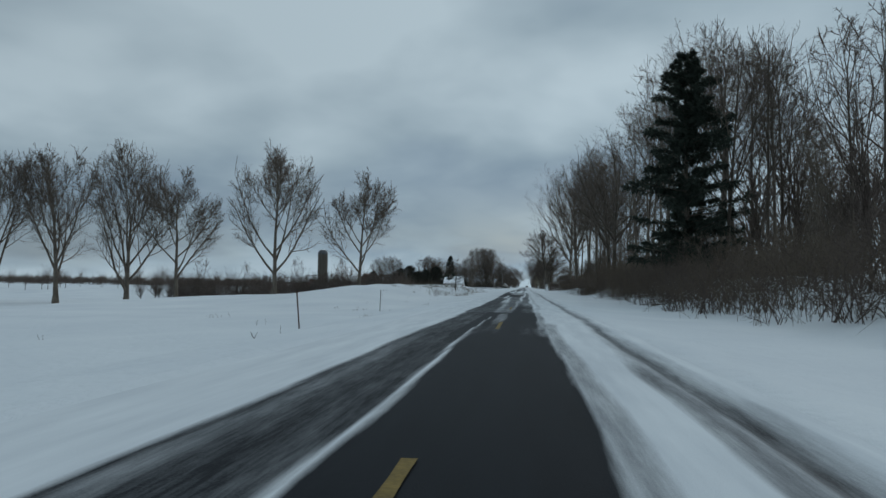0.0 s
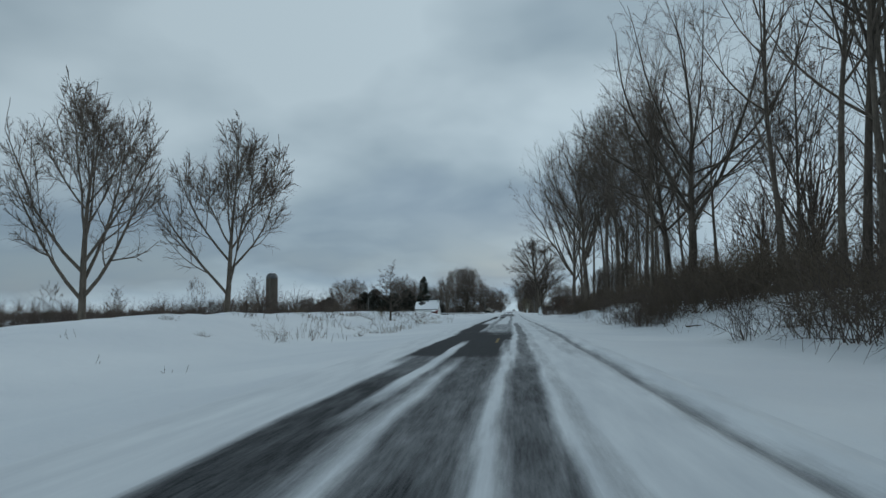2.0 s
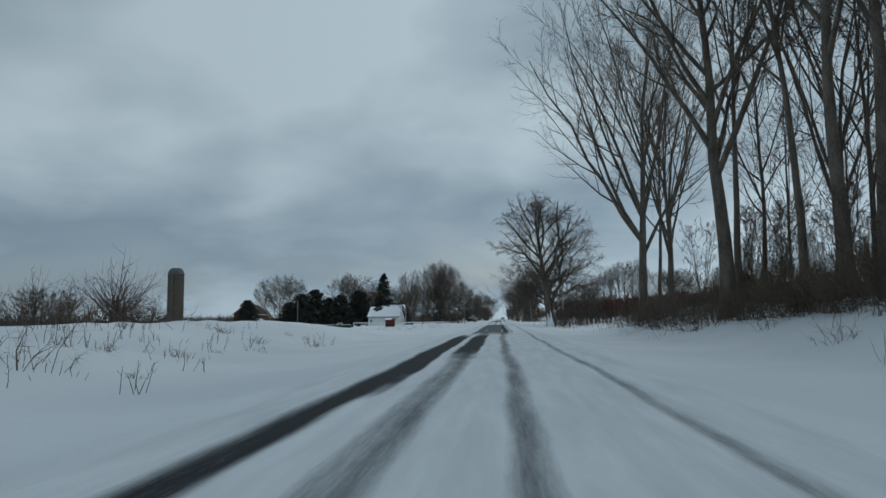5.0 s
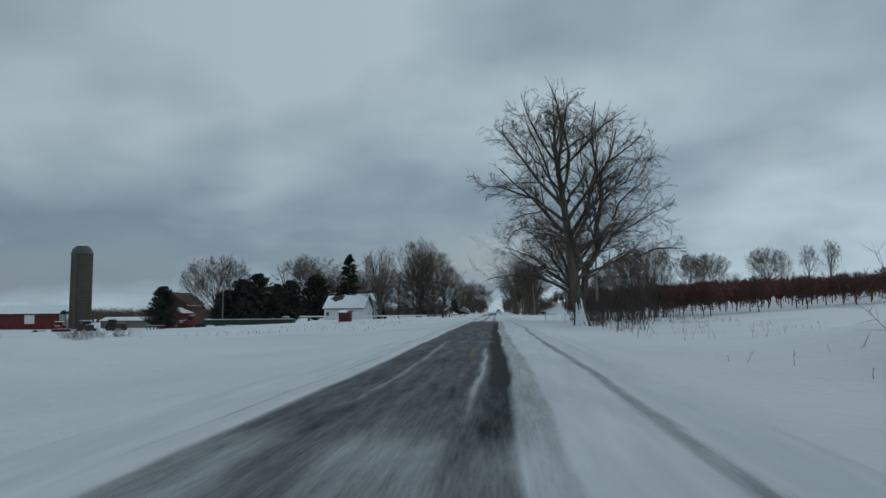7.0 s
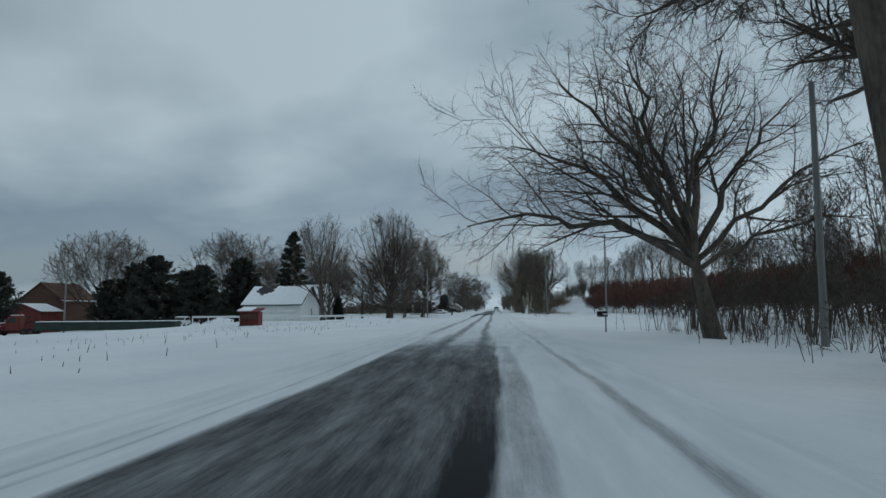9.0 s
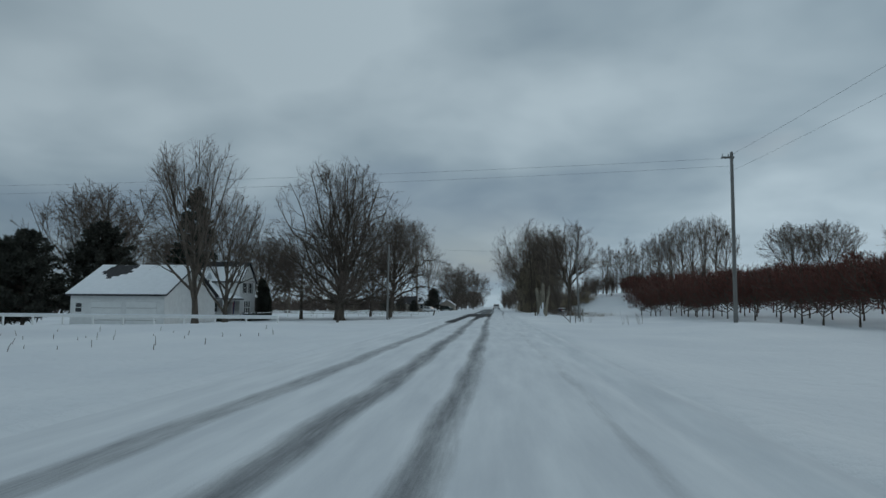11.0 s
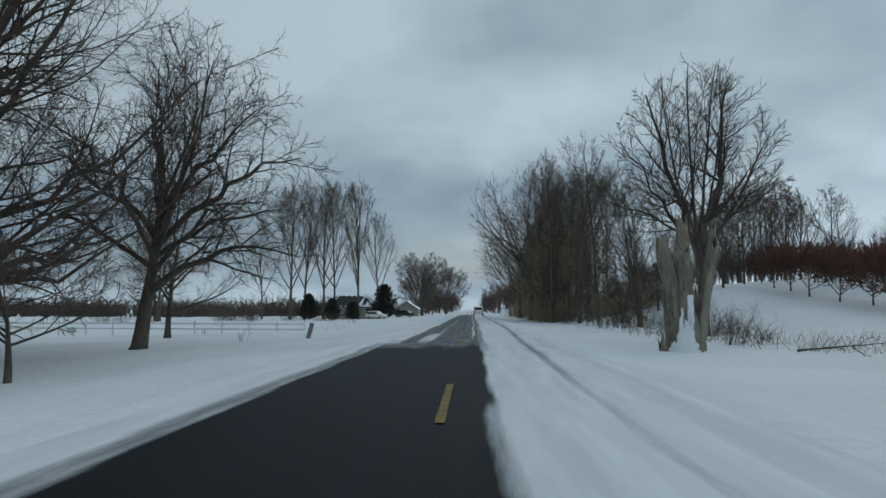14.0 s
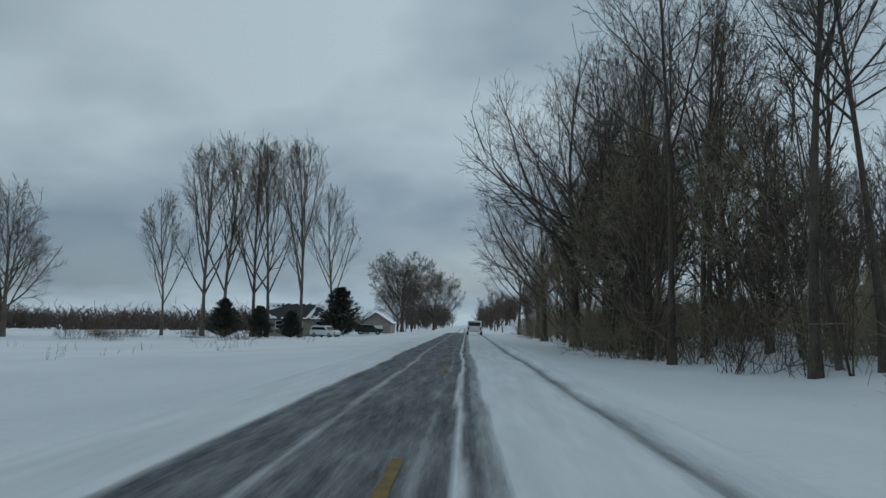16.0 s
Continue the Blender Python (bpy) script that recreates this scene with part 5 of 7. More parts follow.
plant("apple_yard", -14.0, 402.5, "tree", "small crooked leafless apple tree in the yard", "yard apple trees", 20, 1.0)
plant("apple_yard", -14.6, 371.6, "tree", "small crooked leafless apple tree in the yard", "yard apple trees", 140, 1.0)
plant("cone", -33.7, 405.3, "arborvitae", "dark conical evergreen beside the house wall", "foundation evergreens", 0, 1.3)
plant("cone", -33.4, 406.4, "arborvitae", "dark conical evergreen beside the house wall", "foundation evergreens", 90, 1.05)
plant("cone", -33.5, 374.2, "arborvitae", "small snow-dusted evergreen by the garage", "foundation evergreens", 90, 0.42)

# the last stretch
plant("twin", 13.6, 422, "tree", "leafless tree with forked trunk on the verge", "", 0, 1.0)
for kind, x, y, size, turn in (("poplar_a", -24.7, 535, 1.05, 0), ("poplar_b", -30.1, 536, 1.08, 60), ("poplar_a", -33, 538, 1.08, 120), ("poplar_b", -36.6, 535, 1.1, 200), ("poplar_a", -39.5, 534, 1.02, 280), ("poplar_b", -46.2, 535, 0.78, 20), ("poplar_b", -21, 540, 0.85, 340)):
    plant(kind, x, y, "poplar_tree", "tall slender leafless poplar near the far house", "poplar row", turn, size)
plant("column", -65.8, 527, "tree", "lone leafless tree in the snowy field", "", 70, 1.28)
plant("yard", -67.5, 529, "tree", "leafless tree with level limbs in the snowy field", "", 70, 1.1)
plant("maple_far", -15, 600, "tree", "round-crowned leafless tree by the far road", "", 0, 1.0)
plant("maple_far", -8.5, 628, "tree", "round-crowned leafless tree by the far road", "", 120, 0.85)
plant("maple_far", -20, 640, "tree", "round-crowned leafless tree by the far road", "", 240, 0.75)
plant("cedar", -19.5, 540, "cedar_tree", "dark cedar beside the far house", "far cedars", 0, 0.7)
plant("cedar", -34, 528, "cedar_tree", "dark cedar beside the far house", "far cedars", 90, 0.5)
plant("cedar", -29.5, 530, "cedar_tree", "dark cedar in front of the far house", "far cedars", 200, 0.42)
plant("cedar", -25.4, 532, "cedar_tree", "dark cedar in front of the far house", "far cedars", 300, 0.36)
for k, (kind, x, y, size, turn) in enumerate((
        ("roadside_big", 9.0, 482, 1.0, 200), ("broad", 8.6, 500, 1.0, 30), ("tall_wood", 9.2, 458, 0.78, 0), ("tall_wood", 10.8, 449.3, 0.76, 130), ("tall_wood", 12.6, 449.0, 0.66, 250), ("wood_b", 11.4, 460.5, 0.85, 0), ("wood_c", 12.5, 463, 0.74, 60), ("roadside_big", 9.6, 473, 0.82, 60), ("broad", 10.4, 478, 0.8, 130), ("wood_c", 10.4, 466, 0.78, 300), ("wood_a", 12, 470, 0.82, 140), ("fan", 10, 472, 0.80, 220), ("wood_a", 15, 467, 0.8, 270),
        ("wood_c", 14.8, 456, 0.66, 310), ("wood_a", 17.0, 456, 0.38, 20), ("wood_a", 16.4, 450, 0.32, 120), ("wood_a", 17.5, 464, 0.40, 220), ("wood_c", 17, 476, 0.75, 120), ("fan", 13, 490, 0.85, 160), ("broad", 10, 520, 1.0, 90), ("wood_a", 14, 506, 1.05, 15),
        ("broad", 9.5, 545, 0.9, 300), ("wood_a", 19, 500, 0.9, 250))):
    plant(kind, x, y, "tree", "leafless woodland tree beside the far road", "far roadside woods", turn, size)
for x, y, size, turn in ((9.9, 465, 0.76, 0), (11.2, 473, 0.84, 80), (10.0, 482, 0.78, 160), (12.6, 479, 0.86, 230), (14.2, 466, 0.8, 20), (12.8, 457, 0.66, 190), (9.8, 494, 0.68, 300), (11, 508, 0.7, 30)):
    plant("brown_mass", x, y, "tree", "dense leafless tree with fine brown twigs beside the far road", "far roadside woods", turn, size)
scatter(("thicket_b", "thicket_b", "thicket"), 34, 8.8, 15.5, 450, 560, 0.6, 1.0, "sapling", "clump of thin brown saplings along the road", "far saplings", "sapling")
scatter(("thicket", "thicket", "thicket_b"), 5, 11.6, 15.0, 448, 470, 0.45, 0.7, "sapling", "clump of thin brown saplings on the slope", "far saplings", "sapling")
for k in range(14):
    plant(("wood_back", "wood_b")[k % 2], 25.5 + 20 * ((k * 0.618) % 1.0), 452 + 48 * k / 14, "tree", "leafless tree in the woods on the snowy slope", "slope woods", 79 * k, 0.46 + 0.16 * ((k * 0.37) % 1.0))
spots = [(rng.uniform(25, 50), rng.uniform(452, 500), rng.uniform(0.3, 0.5), rng.uniform(0, 6)) for _ in range(54)]
spots += [(rng.uniform(18, 26), rng.uniform(452, 480), rng.uniform(0.2, 0.32), rng.uniform(0, 6)) for _ in range(16)]
crowd("slope_woods", spots, bank_tree, twig_dark, "dense dark leafless woods on the snowy slope", "woods")
for kind, x, y, size, turn in (("apple_yard", 13.6, 443.2, 0.82, 40), ("apple_yard", 15.8, 446.5, 0.95, 160), ("apple_yard", 18.4, 449.5, 1.0, 280)):
    plant(kind, x, y, "tree", "low spreading leafless tree in roadside brush", "low brush trees", turn, size)
for x, y, size, turn in ((10.5, 443.0, 0.34, 0), (11.1, 443.8, 0.28, 100), (10.9, 455.2, 0.4, 200), (10.0, 434.4, 0.2, 300)):
    plant("thicket", x, y, "sapling", "clump of thin leafless saplings by the snowy bank", "far saplings", turn, size, category="sapling")
plant("clump_tree", 13.3, 435.0, "tree", "small leafless clump tree with several leaning stems", "", 0, 1.0)
scatter(("thicket", "thicket_b"), 5, 14.8, 20, 452, 470, 0.35, 0.55, "sapling", "clump of thin brown saplings on the slope", "far saplings", "sapling")
scatter(("shrub_b", "sparse", "shrub_c"), 26, 10.2, 16, 430, 500, 0.5, 0.9, "shrub", BRUSH, "far roadside brush", "shrub")
spots = [(rng.uniform(10, 17), rng.uniform(470, 560), rng.uniform(0.9, 1.3), rng.uniform(0, 6)) for _ in range(50)]
spots += [(rng.uniform(11.5, 18), rng.uniform(440, 480), rng.uniform(0.9, 1.3), rng.uniform(0, 6)) for _ in range(8)]
spots += [(rng.uniform(8.8, 12), rng.uniform(458, 490), rng.uniform(0.8, 1.2), rng.uniform(0, 6)) for _ in range(8)]
spots += [(rng.uniform(13.5, 21), rng.uniform(449, 466), rng.uniform(0.6, 1.0), rng.uniform(0, 6)) for _ in range(30)]
crowd("wood_edge_brush", spots, BUSHES, twig_olive, "bare brown brush along the far woods", "brush")
scatter(("shrub_c", "shrub_b"), 8, 10.5, 14.5, 410, 426, 0.35, 0.7, "shrub", BRUSH, "far roadside brush", "shrub")
scatter(("shrub_b", "shrub_a"), 16, -70, -24, 505, 528, 0.6, 1.0, "shrub", "low bare brush along the field ditch", "field brush", "shrub")
scatter(("thicket",), 7, -22, -8, 560, 660, 0.55, 0.8, "sapling", "low scrubby leafless tree along the far road", "far saplings", "sapling")
scatter(("thicket_b",), 8, 6.5, 11, 570, 700, 0.7, 1.0, "sapling", "low scrubby leafless tree along the far road", "far saplings", "sapling")

# ---- orchard ----
ORCH = "pruned leafless orchard tree with reddish upright twigs"
orows = [22.8 + 6.2 * k for k in range(17)]
for r, x in enumerate(orows):
    for k in range(44):
        y = 293.4 + 4.1 * k
        near = r < 2 or (k < 2 and r < 14)
        if near and y < 452 and not (r == 0 and y > 412):
            plant(("orchard_near", "orchard_near_b")[(r + k) % 2], x + 0.3 * math.sin(k * 1.7), y, "orchard_tree", ORCH, "orchard rows", (r * 77 + k * 131) % 360, 0.90 + 0.05 * math.sin(k * 2.1 + r))


low_orch = [low_tree(s, 5.2, 6.4, 19, 0.11, 0.085, 0.7) for s in (201, 202, 203)]
spots = []
for r, x in enumerate(orows):
    for k in range(46):
        if (r > 3 or 293.4 + 4.1 * k < 465) and not ((r < 2 and k < 44) or (k < 2 and r < 14)):
            spots.append((x + 0.3 * math.sin(k * 1.7), 293.4 + 4.1 * k, 0.84 + 0.06 * math.sin(k * 2.1 + r), r * 1.3 + k * 2.3))
crowd("orchard_background", spots, low_orch, twig_red, "far rows of reddish leafless orchard trees", "orchard")

low_wood = [low_tree(s, 13, 8, 20, 0.25, 0.10, 0.05) for s in (211, 212, 213)]
fine_wood = [low_tree(s, 13, 6.5, 34, 0.2, 0.035, 0.35) for s in (221, 222, 223)]
rngf = np.random.default_rng(17)
spots = [(rngf.uniform(-420, -125), rngf.uniform(450, 540), rngf.uniform(0.45, 0.8), rngf.uniform(0, 6)) for _ in range(90)]
spots += [(rngf.uniform(-700, -45), rngf.uniform(760, 830), rngf.uniform(0.7, 1.0), rngf.uniform(0, 6)) for _ in range(330)]
spots += [(rngf.uniform(-900, -300), rngf.uniform(560, 640), rngf.uniform(0.6, 0.95), rngf.uniform(0, 6)) for _ in range(90)]
band_bush = []
for seed in (241, 242, 243):
    low, top = bramble(seed, 3.0, 4.4, 11, 0.066, 4, 0.10, 0.1)
    band_bush.append((np.concatenate([low[0], top[0]]), np.concatenate([low[1], np.where(top[1] < 0, -1, top[1] + len(low[0]))])))
spots = [(x_, y_, k_ * 3.4, a_) for x_, y_, k_, a_ in spots]
crowd("far_woods_left", spots, band_bush, twig_dark, "dark line of leafless woods beyond the fields", "woods")
spots = [(rngf.uniform(-300, -42), rngf.uniform(640, 700), rngf.uniform(2.2, 3.2), rngf.uniform(0, 6)) for _ in range(190)]
crowd("field_treeline", spots, band_bush, twig_dark, "dark leafless treeline beyond the snowy field", "woods")
for k, (kind, x, y, size) in enumerate((("column", 50, 560, 0.95), ("column", 62, 566, 1.25), ("column", 66, 563, 1.35), ("column", 71, 567, 1.5), ("column", 74, 565, 1.45), ("column", 78.5, 566, 1.5), ("column", 83, 568, 1.55), ("column", 86, 566, 1.3), ("column", 58, 562, 1.1), ("bushy", 83, 500, 0.95), ("bushy", 111, 490, 1.0), ("bushy", 88, 490, 0.9), ("column", 127, 490, 1.0), ("column", 136, 491, 1.1))):
    plant(kind, x, y, "tree", "leafless tree on the hill behind the orchard", "hill trees", 47 * k, size)
spots = []
spots += [(rngf.uniform(40, 330), rngf.uniform(580, 640), rngf.uniform(0.7, 1.1), rngf.uniform(0, 6)) for _ in range(60)]
crowd("far_woods_right", spots, fine_wood, twig_grey, "far leafless trees on the hill behind the orchard", "woods")
spots = [(sgn * rngf.uniform(8, 26), rngf.uniform(660, 900), rngf.uniform(0.7, 1.1), rngf.uniform(0, 6)) for sgn in (-1, 1) for _ in range(45)]
crowd("far_woods_road", spots, low_wood, twig_dark, "leafless woods closing in on the far road", "woods")
spots = [(-170 + rngf.uniform(-60, 60), rngf.uniform(220, 330), rngf.uniform(0.4, 0.75), rngf.uniform(0, 6)) for _ in range(40)]
crowd("far_hedgerow", spots, fine_wood, twig_grey, "leafless hedgerow beyond the snowy field", "hedgerow")


# ---- buildings ----
def gable_roof(parent, axis, a, b, c0, c1, eave, peak, over, material, snow=None, hole=None, thick=0.12):
    """Two slopes on a ridge along the axis from a to b, eaves at c0 and c1, and snow on them."""
    mid_ = (c0 + c1) / 2
    slope = (peak - eave) / (mid_ - c0)
    prof = [(c0 - over, eave - slope * over), (mid_, peak), (c1 + over, eave - slope * over), (c1 + over, eave - slope * over + thick), (mid_, peak + thick), (c0 - over, eave - slope * over + thick)]
    ob = part("roof", poly_prism(prof, "x" if axis == "x" else "y", a - over, b + over), material, parent)
    if snow:
        for n_, (e, s) in enumerate(((c0 - over, 1), (c1 + over, -1))):
            bm = bmesh.new()
            nu, nv = 34, 14
            vs = []
            for j in range(nv + 1):
                row = []
                for i in range(nu + 1):
                    u = a - over + 0.03 + (b - a + 2 * over - 0.06) * i / nu
                    v = e + (mid_ - e) * (j / nv) * 0.985
                    z = eave + slope * (s * (v - (c0 if s > 0 else c1))) + thick + 0.06 + 0.025 * math.sin(i * 1.3 + j * 0.9) * math.sin(j * 1.1 + n_)
                    row.append(bm.verts.new((u, v, z) if axis == "x" else (v, u, z)))
                vs.append(row)
            for j in range(nv):
                for i in range(nu):
                    u, v = (i + 0.5) / nu, (j + 0.5) / nv
                    if hole and n_ == hole[0] and ((u - hole[1]) / hole[3]) ** 2 + ((v - hole[2]) / hole[4]) ** 2 < 1 + 0.25 * math.sin(i * 1.9 + j * 2.7):
                        continue
                    bm.faces.new((vs[j][i], vs[j][i + 1], vs[j + 1][i + 1], vs[j + 1][i]))
            bmesh.ops.recalc_face_normals(bm, faces=bm.faces)
            bmesh.ops.solidify(bm, geom=bm.faces[:], thickness=0.05)
            part("snow_layer", bm, snow_cap, ob, "snow lying on the slope")
    return ob


def window(parent, wall, at, u0, u1, z0, z1, out, panes=2, shutters=False):
    """A framed window in a wall that faces x (wall 'x') or y; out is the sign of its outward side."""

    def slab(a0, a1, b0, b1, d0, d1, bev=0.0):
        lo, hi = sorted((at + out * d0, at + out * d1))
        return boxed(lo, hi, a0, a1, b0, b1, bevel=bev) if wall == "x" else boxed(a0, a1, lo, hi, b0, b1, bevel=bev)

    w = part("window", slab(u0, u1, z0, z1, 0.01, 0.03), window_glass, parent)
    f = 0.09
    bm = bmesh.new()
    for a0, a1, b0, b1 in ((u0 - f, u0, z0 - f, z1 + f), (u1, u1 + f, z0 - f, z1 + f), (u0, u1, z0 - f, z0), (u0, u1, z1, z1 + f), (u0, u1, (z0 + z1) / 2 - 0.03, (z0 + z1) / 2 + 0.03)):
        lo, hi = sorted((at + out * 0.005, at + out * 0.06))
        if wall == "x":
            box(bm, lo, hi, a0, a1, b0, b1)
        else:
            box(bm, a0, a1, lo, hi, b0, b1)
    part("window_frame", bm, white_paint, w)
    if shutters:
        for a0, a1 in ((u0 - 0.42, u0 - f - 0.01), (u1 + f + 0.01, u1 + 0.42)):
            part("shutter", slab(a0, a1, z0 - 0.05, z1 + 0.05, 0.01, 0.05), black_paint, w)
    return w


def walls_of(parent, x0, x1, y0, y1, z0, z1, material, name="wall"):
    t = 0.18
    for n_, a in enumerate(((x0, x1, y0, y0 + t), (x0, x1, y1 - t, y1), (x0, x0 + t, y0 + t, y1 - t), (x1 - t, x1, y0 + t, y1 - t))):
        part(name, boxed(*a, z0, z1), material, parent)


def gable_fill(parent, axis, at, c0, c1, eave, peak, material, thick=0.18):
    part("gable", poly_prism([(c0, eave), (c1, eave), ((c0 + c1) / 2, peak)], axis, at, at + thick), material, parent)


# white farmhouse with garage and porch
g = -0.75
house = thing("farmhouse", pose(-1.0, 0, -0.4), "white two-storey farmhouse with porch and snowy roofs", "house")
# gable wing towards the road
walls_of(house, -43.0, -33.5, 398.2, 404.4, g - 0.3, 4.9, white_siding)
gable_fill(house, "x", -33.68, 398.2, 404.4, 4.9, 7.55, white_siding)
gable_fill(house, "x", -43.0, 398.2, 404.4, 4.9, 7.55, white_siding)
gable_roof(house, "x", -43.0, -33.5, 398.2, 404.4, 4.9, 7.6, 0.35, shingle, True, (0, 0.55, 0.93, 0.9, 0.22))
window(house, "x", -33.5, 399.75, 400.45, 3.2, 4.6, 1, shutters=True)
window(house, "x", -33.5, 402.0, 402.7, 3.2, 4.6, 1, shutters=True)
for u in (399.9, 400.75, 401.6):
    window(house, "x", -33.5, u, u + 0.6, 0.25, 2.0, 1)
# main wing with dormers
walls_of(house, -43.0, -36.0, 385.2, 398.2, g - 0.3, 3.3, white_siding)
gable_fill(house, "y", 385.2, -43.0, -36.0, 3.3, 6.1, white_siding)
gable_roof(house, "y", 385.0, 398.2, -43.0, -36.0, 3.3, 6.1, 0.3, shingle, True, (1, 0.85, 0.8, 0.18, 0.3))
for y in (388.3, 393.0):
    d = part("dormer", boxed(-38.6, -36.35, y, y + 1.9, 3.5, 5.0), white_siding, house)
    part("dormer_roof", poly_prism([(y - 0.2, 4.95), (y + 0.95, 5.95), (y + 2.1, 4.95), (y + 2.1, 5.1), (y + 0.95, 6.12), (y - 0.2, 5.1)], "x", -39.2, -36.1), snow_cap, d, "small gabled roof under snow")
    part("dormer_window", boxed(-36.33, -36.30, y + 0.6, y + 1.3, 3.75, 4.85), window_glass, d)
    bm = bmesh.new()
    for a0, a1, b0, b1 in ((y + 0.5, y + 0.6, 3.65, 4.95), (y + 1.3, y + 1.4, 3.65, 4.95), (y + 0.6, y + 1.3, 4.85, 4.95), (y + 0.6, y + 1.3, 3.65, 3.75)):
        box(bm, -36.34, -36.27, a0, a1, b0, b1)
    part("window_frame", bm, white_paint, d)
# porch
porch_floor = part("porch_floor", boxed(-36.0, -33.3, 385.4, 398.0, g - 0.2, g + 0.5), grey_wood, house)
roof_p = part("porch_roof", poly_prism([(-36.0, 3.35), (-32.9, 2.2), (-32.9, 2.34), (-36.0, 3.52)], "y", 385.0, 398.2), shingle, house)
part("snow_layer", poly_prism([(-36.0, 3.53), (-32.95, 2.35), (-32.95, 2.46), (-36.0, 3.64)], "y", 385.1, 398.1), snow_cap, roof_p, "snow lying on the porch roof")
part("porch_beam", boxed(-33.45, -33.25, 385.4, 398.0, 2.02, 2.22), white_paint, house)
for y in (385.6, 388.7, 391.8, 394.9, 397.8):
    part("porch_post", boxed(-33.44, -33.28, y - 0.08, y + 0.08, g + 0.5, 2.03, bevel=0.015), white_paint, house)
for y0, y1 in ((385.7, 388.6), (388.8, 391.7), (394.98, 397.7)):
    rail = part("porch_rail", boxed(-33.41, -33.31, y0, y1, g + 1.30, g + 1.38), white_paint, house)
    for k in range(int((y1 - y0) / 0.28)):
        yy = y0 + 0.14 + 0.28 * k
        part("baluster", boxed(-33.385, -33.335, yy - 0.025, yy + 0.025, g + 0.5, g + 1.30), white_paint, rail)
window(house, "x", -36.0, 387.0, 388.2, 0.3, 1.9, 1)
window(house, "x", -36.0, 395.2, 396.4, 0.3, 1.9, 1)
door_p = part("front_door", boxed(-36.0, -35.94, 391.6, 392.55, g + 0.5, 1.8), black_paint, house)
part("door_handle", boxed(-35.94, -35.89, 391.68, 391.74, 0.7, 0.85), chrome, door_p)
# garage wing
walls_of(house, -41.6, -31.6, 372.0, 384.9, g - 0.3, 2.55, white_siding)
gable_fill(house, "x", -41.6, 372.0, 384.9, 2.55, 5.7, white_siding)
gable_fill(house, "x", -31.78, 372.0, 384.9, 2.55, 5.7, white_siding)
gable_roof(house, "x", -41.6, -31.6, 372.0, 384.9, 2.55, 5.75, 0.4, shingle, True, (0, 0.26, 0.86, 0.15, 0.32))
for x0 in (-39.3, -35.6):
    d = part("garage_door", boxed(x0, x0 + 3.2, 371.95, 371.985, g, 1.75), white_paint, house)
    for k in range(1, 4):
        part("panel_joint", boxed(x0, x0 + 3.2, 371.93, 371.948, g + 0.62 * k, g + 0.62 * k + 0.03), grey_wood, d)
window(house, "y", 372.0, -41.0, -40.35, 0.7, 1.6, -1)
window(house, "x", -31.6, 379.0, 379.8, 0.4, 1.8, 1)

# flag on the porch
flag = thing("flag", pose(-34.1, 395.3, 1.7, 0, 0, 0) @ Matrix.Diagonal((1.4, 1.4, 1.4, 1)), "striped flag hanging limp from the porch post", "flag")
part("flagpole", lathe([(0.016, -1.3), (0.016, 0.2)], 8), white_paint, flag)
for k in range(9):
    bm = bmesh.new()
    for j in range(7):
        for i in (0, 1):
            u = 0.06 + 0.075 * (k + i)
            bm.verts.new((0.05 * math.sin(u * 8 + j * 0.4), -u * 0.75 - 0.02 * j, 0.1 - 0.22 * j - u * 0.5))
    bm.verts.ensure_lookup_table()
    for j in range(6):
        bm.faces.new([bm.verts[i] for i in (2 * j, 2 * j + 1, 2 * j + 3, 2 * j + 2)])
    bmesh.ops.solidify(bm, geom=bm.faces[:], thickness=0.006)
    part("stripe", bm, flag_blue if k < 3 else (flag_red if k % 2 else flag_white), flag)


# low clipped hedges
def hedge(x0, x1, y0, y1, h, seed):
    rng_ = np.random.default_rng(seed)
    ob = thing("hedge", pose((x0 + x1) / 2, (y0 + y1) / 2, gz((x0 + x1) / 2, (y0 + y1) / 2)), "low clipped dark hedge dusted with snow", "hedge", "foundation hedges")
    n = int(420 * (x1 - x0) * (y1 - y0) ** 0.9)
    p = rng_.uniform(-0.5, 0.5, (n, 3)) * np.array([x1 - x0, y1 - y0, h]) + np.array([0, 0, h / 2])
    d = unit(rng_.normal(0, 1, (n, 3)))
    sd = unit(np.cross(d, rng_.normal(0, 1, (n, 3)))) * 0.06
    V = np.stack([p, p + d * 0.1 + sd, p + d * 0.22, p + d * 0.1 - sd], 1).reshape(-1, 3)
    part("leaves", mesh_np("leaves", V, np.arange(len(V)).reshape(-1, 4), hedge_green, False), None, ob)
    m = 90
    bm = bmesh.new()
    for k in range(m):
        x, y = rng_.uniform(x0 - (x0 + x1) / 2, (x1 - x0) / 2), rng_.uniform(-(y1 - y0) / 2, (y1 - y0) / 2)
        bmesh.ops.create_icosphere(bm, subdivisions=1, radius=1, matrix=pose(x, y, h) @ Matrix.Diagonal((rng_.uniform(0.1, 0.3), rng_.uniform(0.12, 0.3), 0.06, 1)))
    tagged(part("snow_cap", bm, snow_cap, ob), "snow caught on the clipped top", kind="stuff")
    return ob


hedge(-33.2, -31.8, 395, 404, 1.1, 3)
hedge(-33.3, -32.3, 385, 388.5, 0.6, 4)


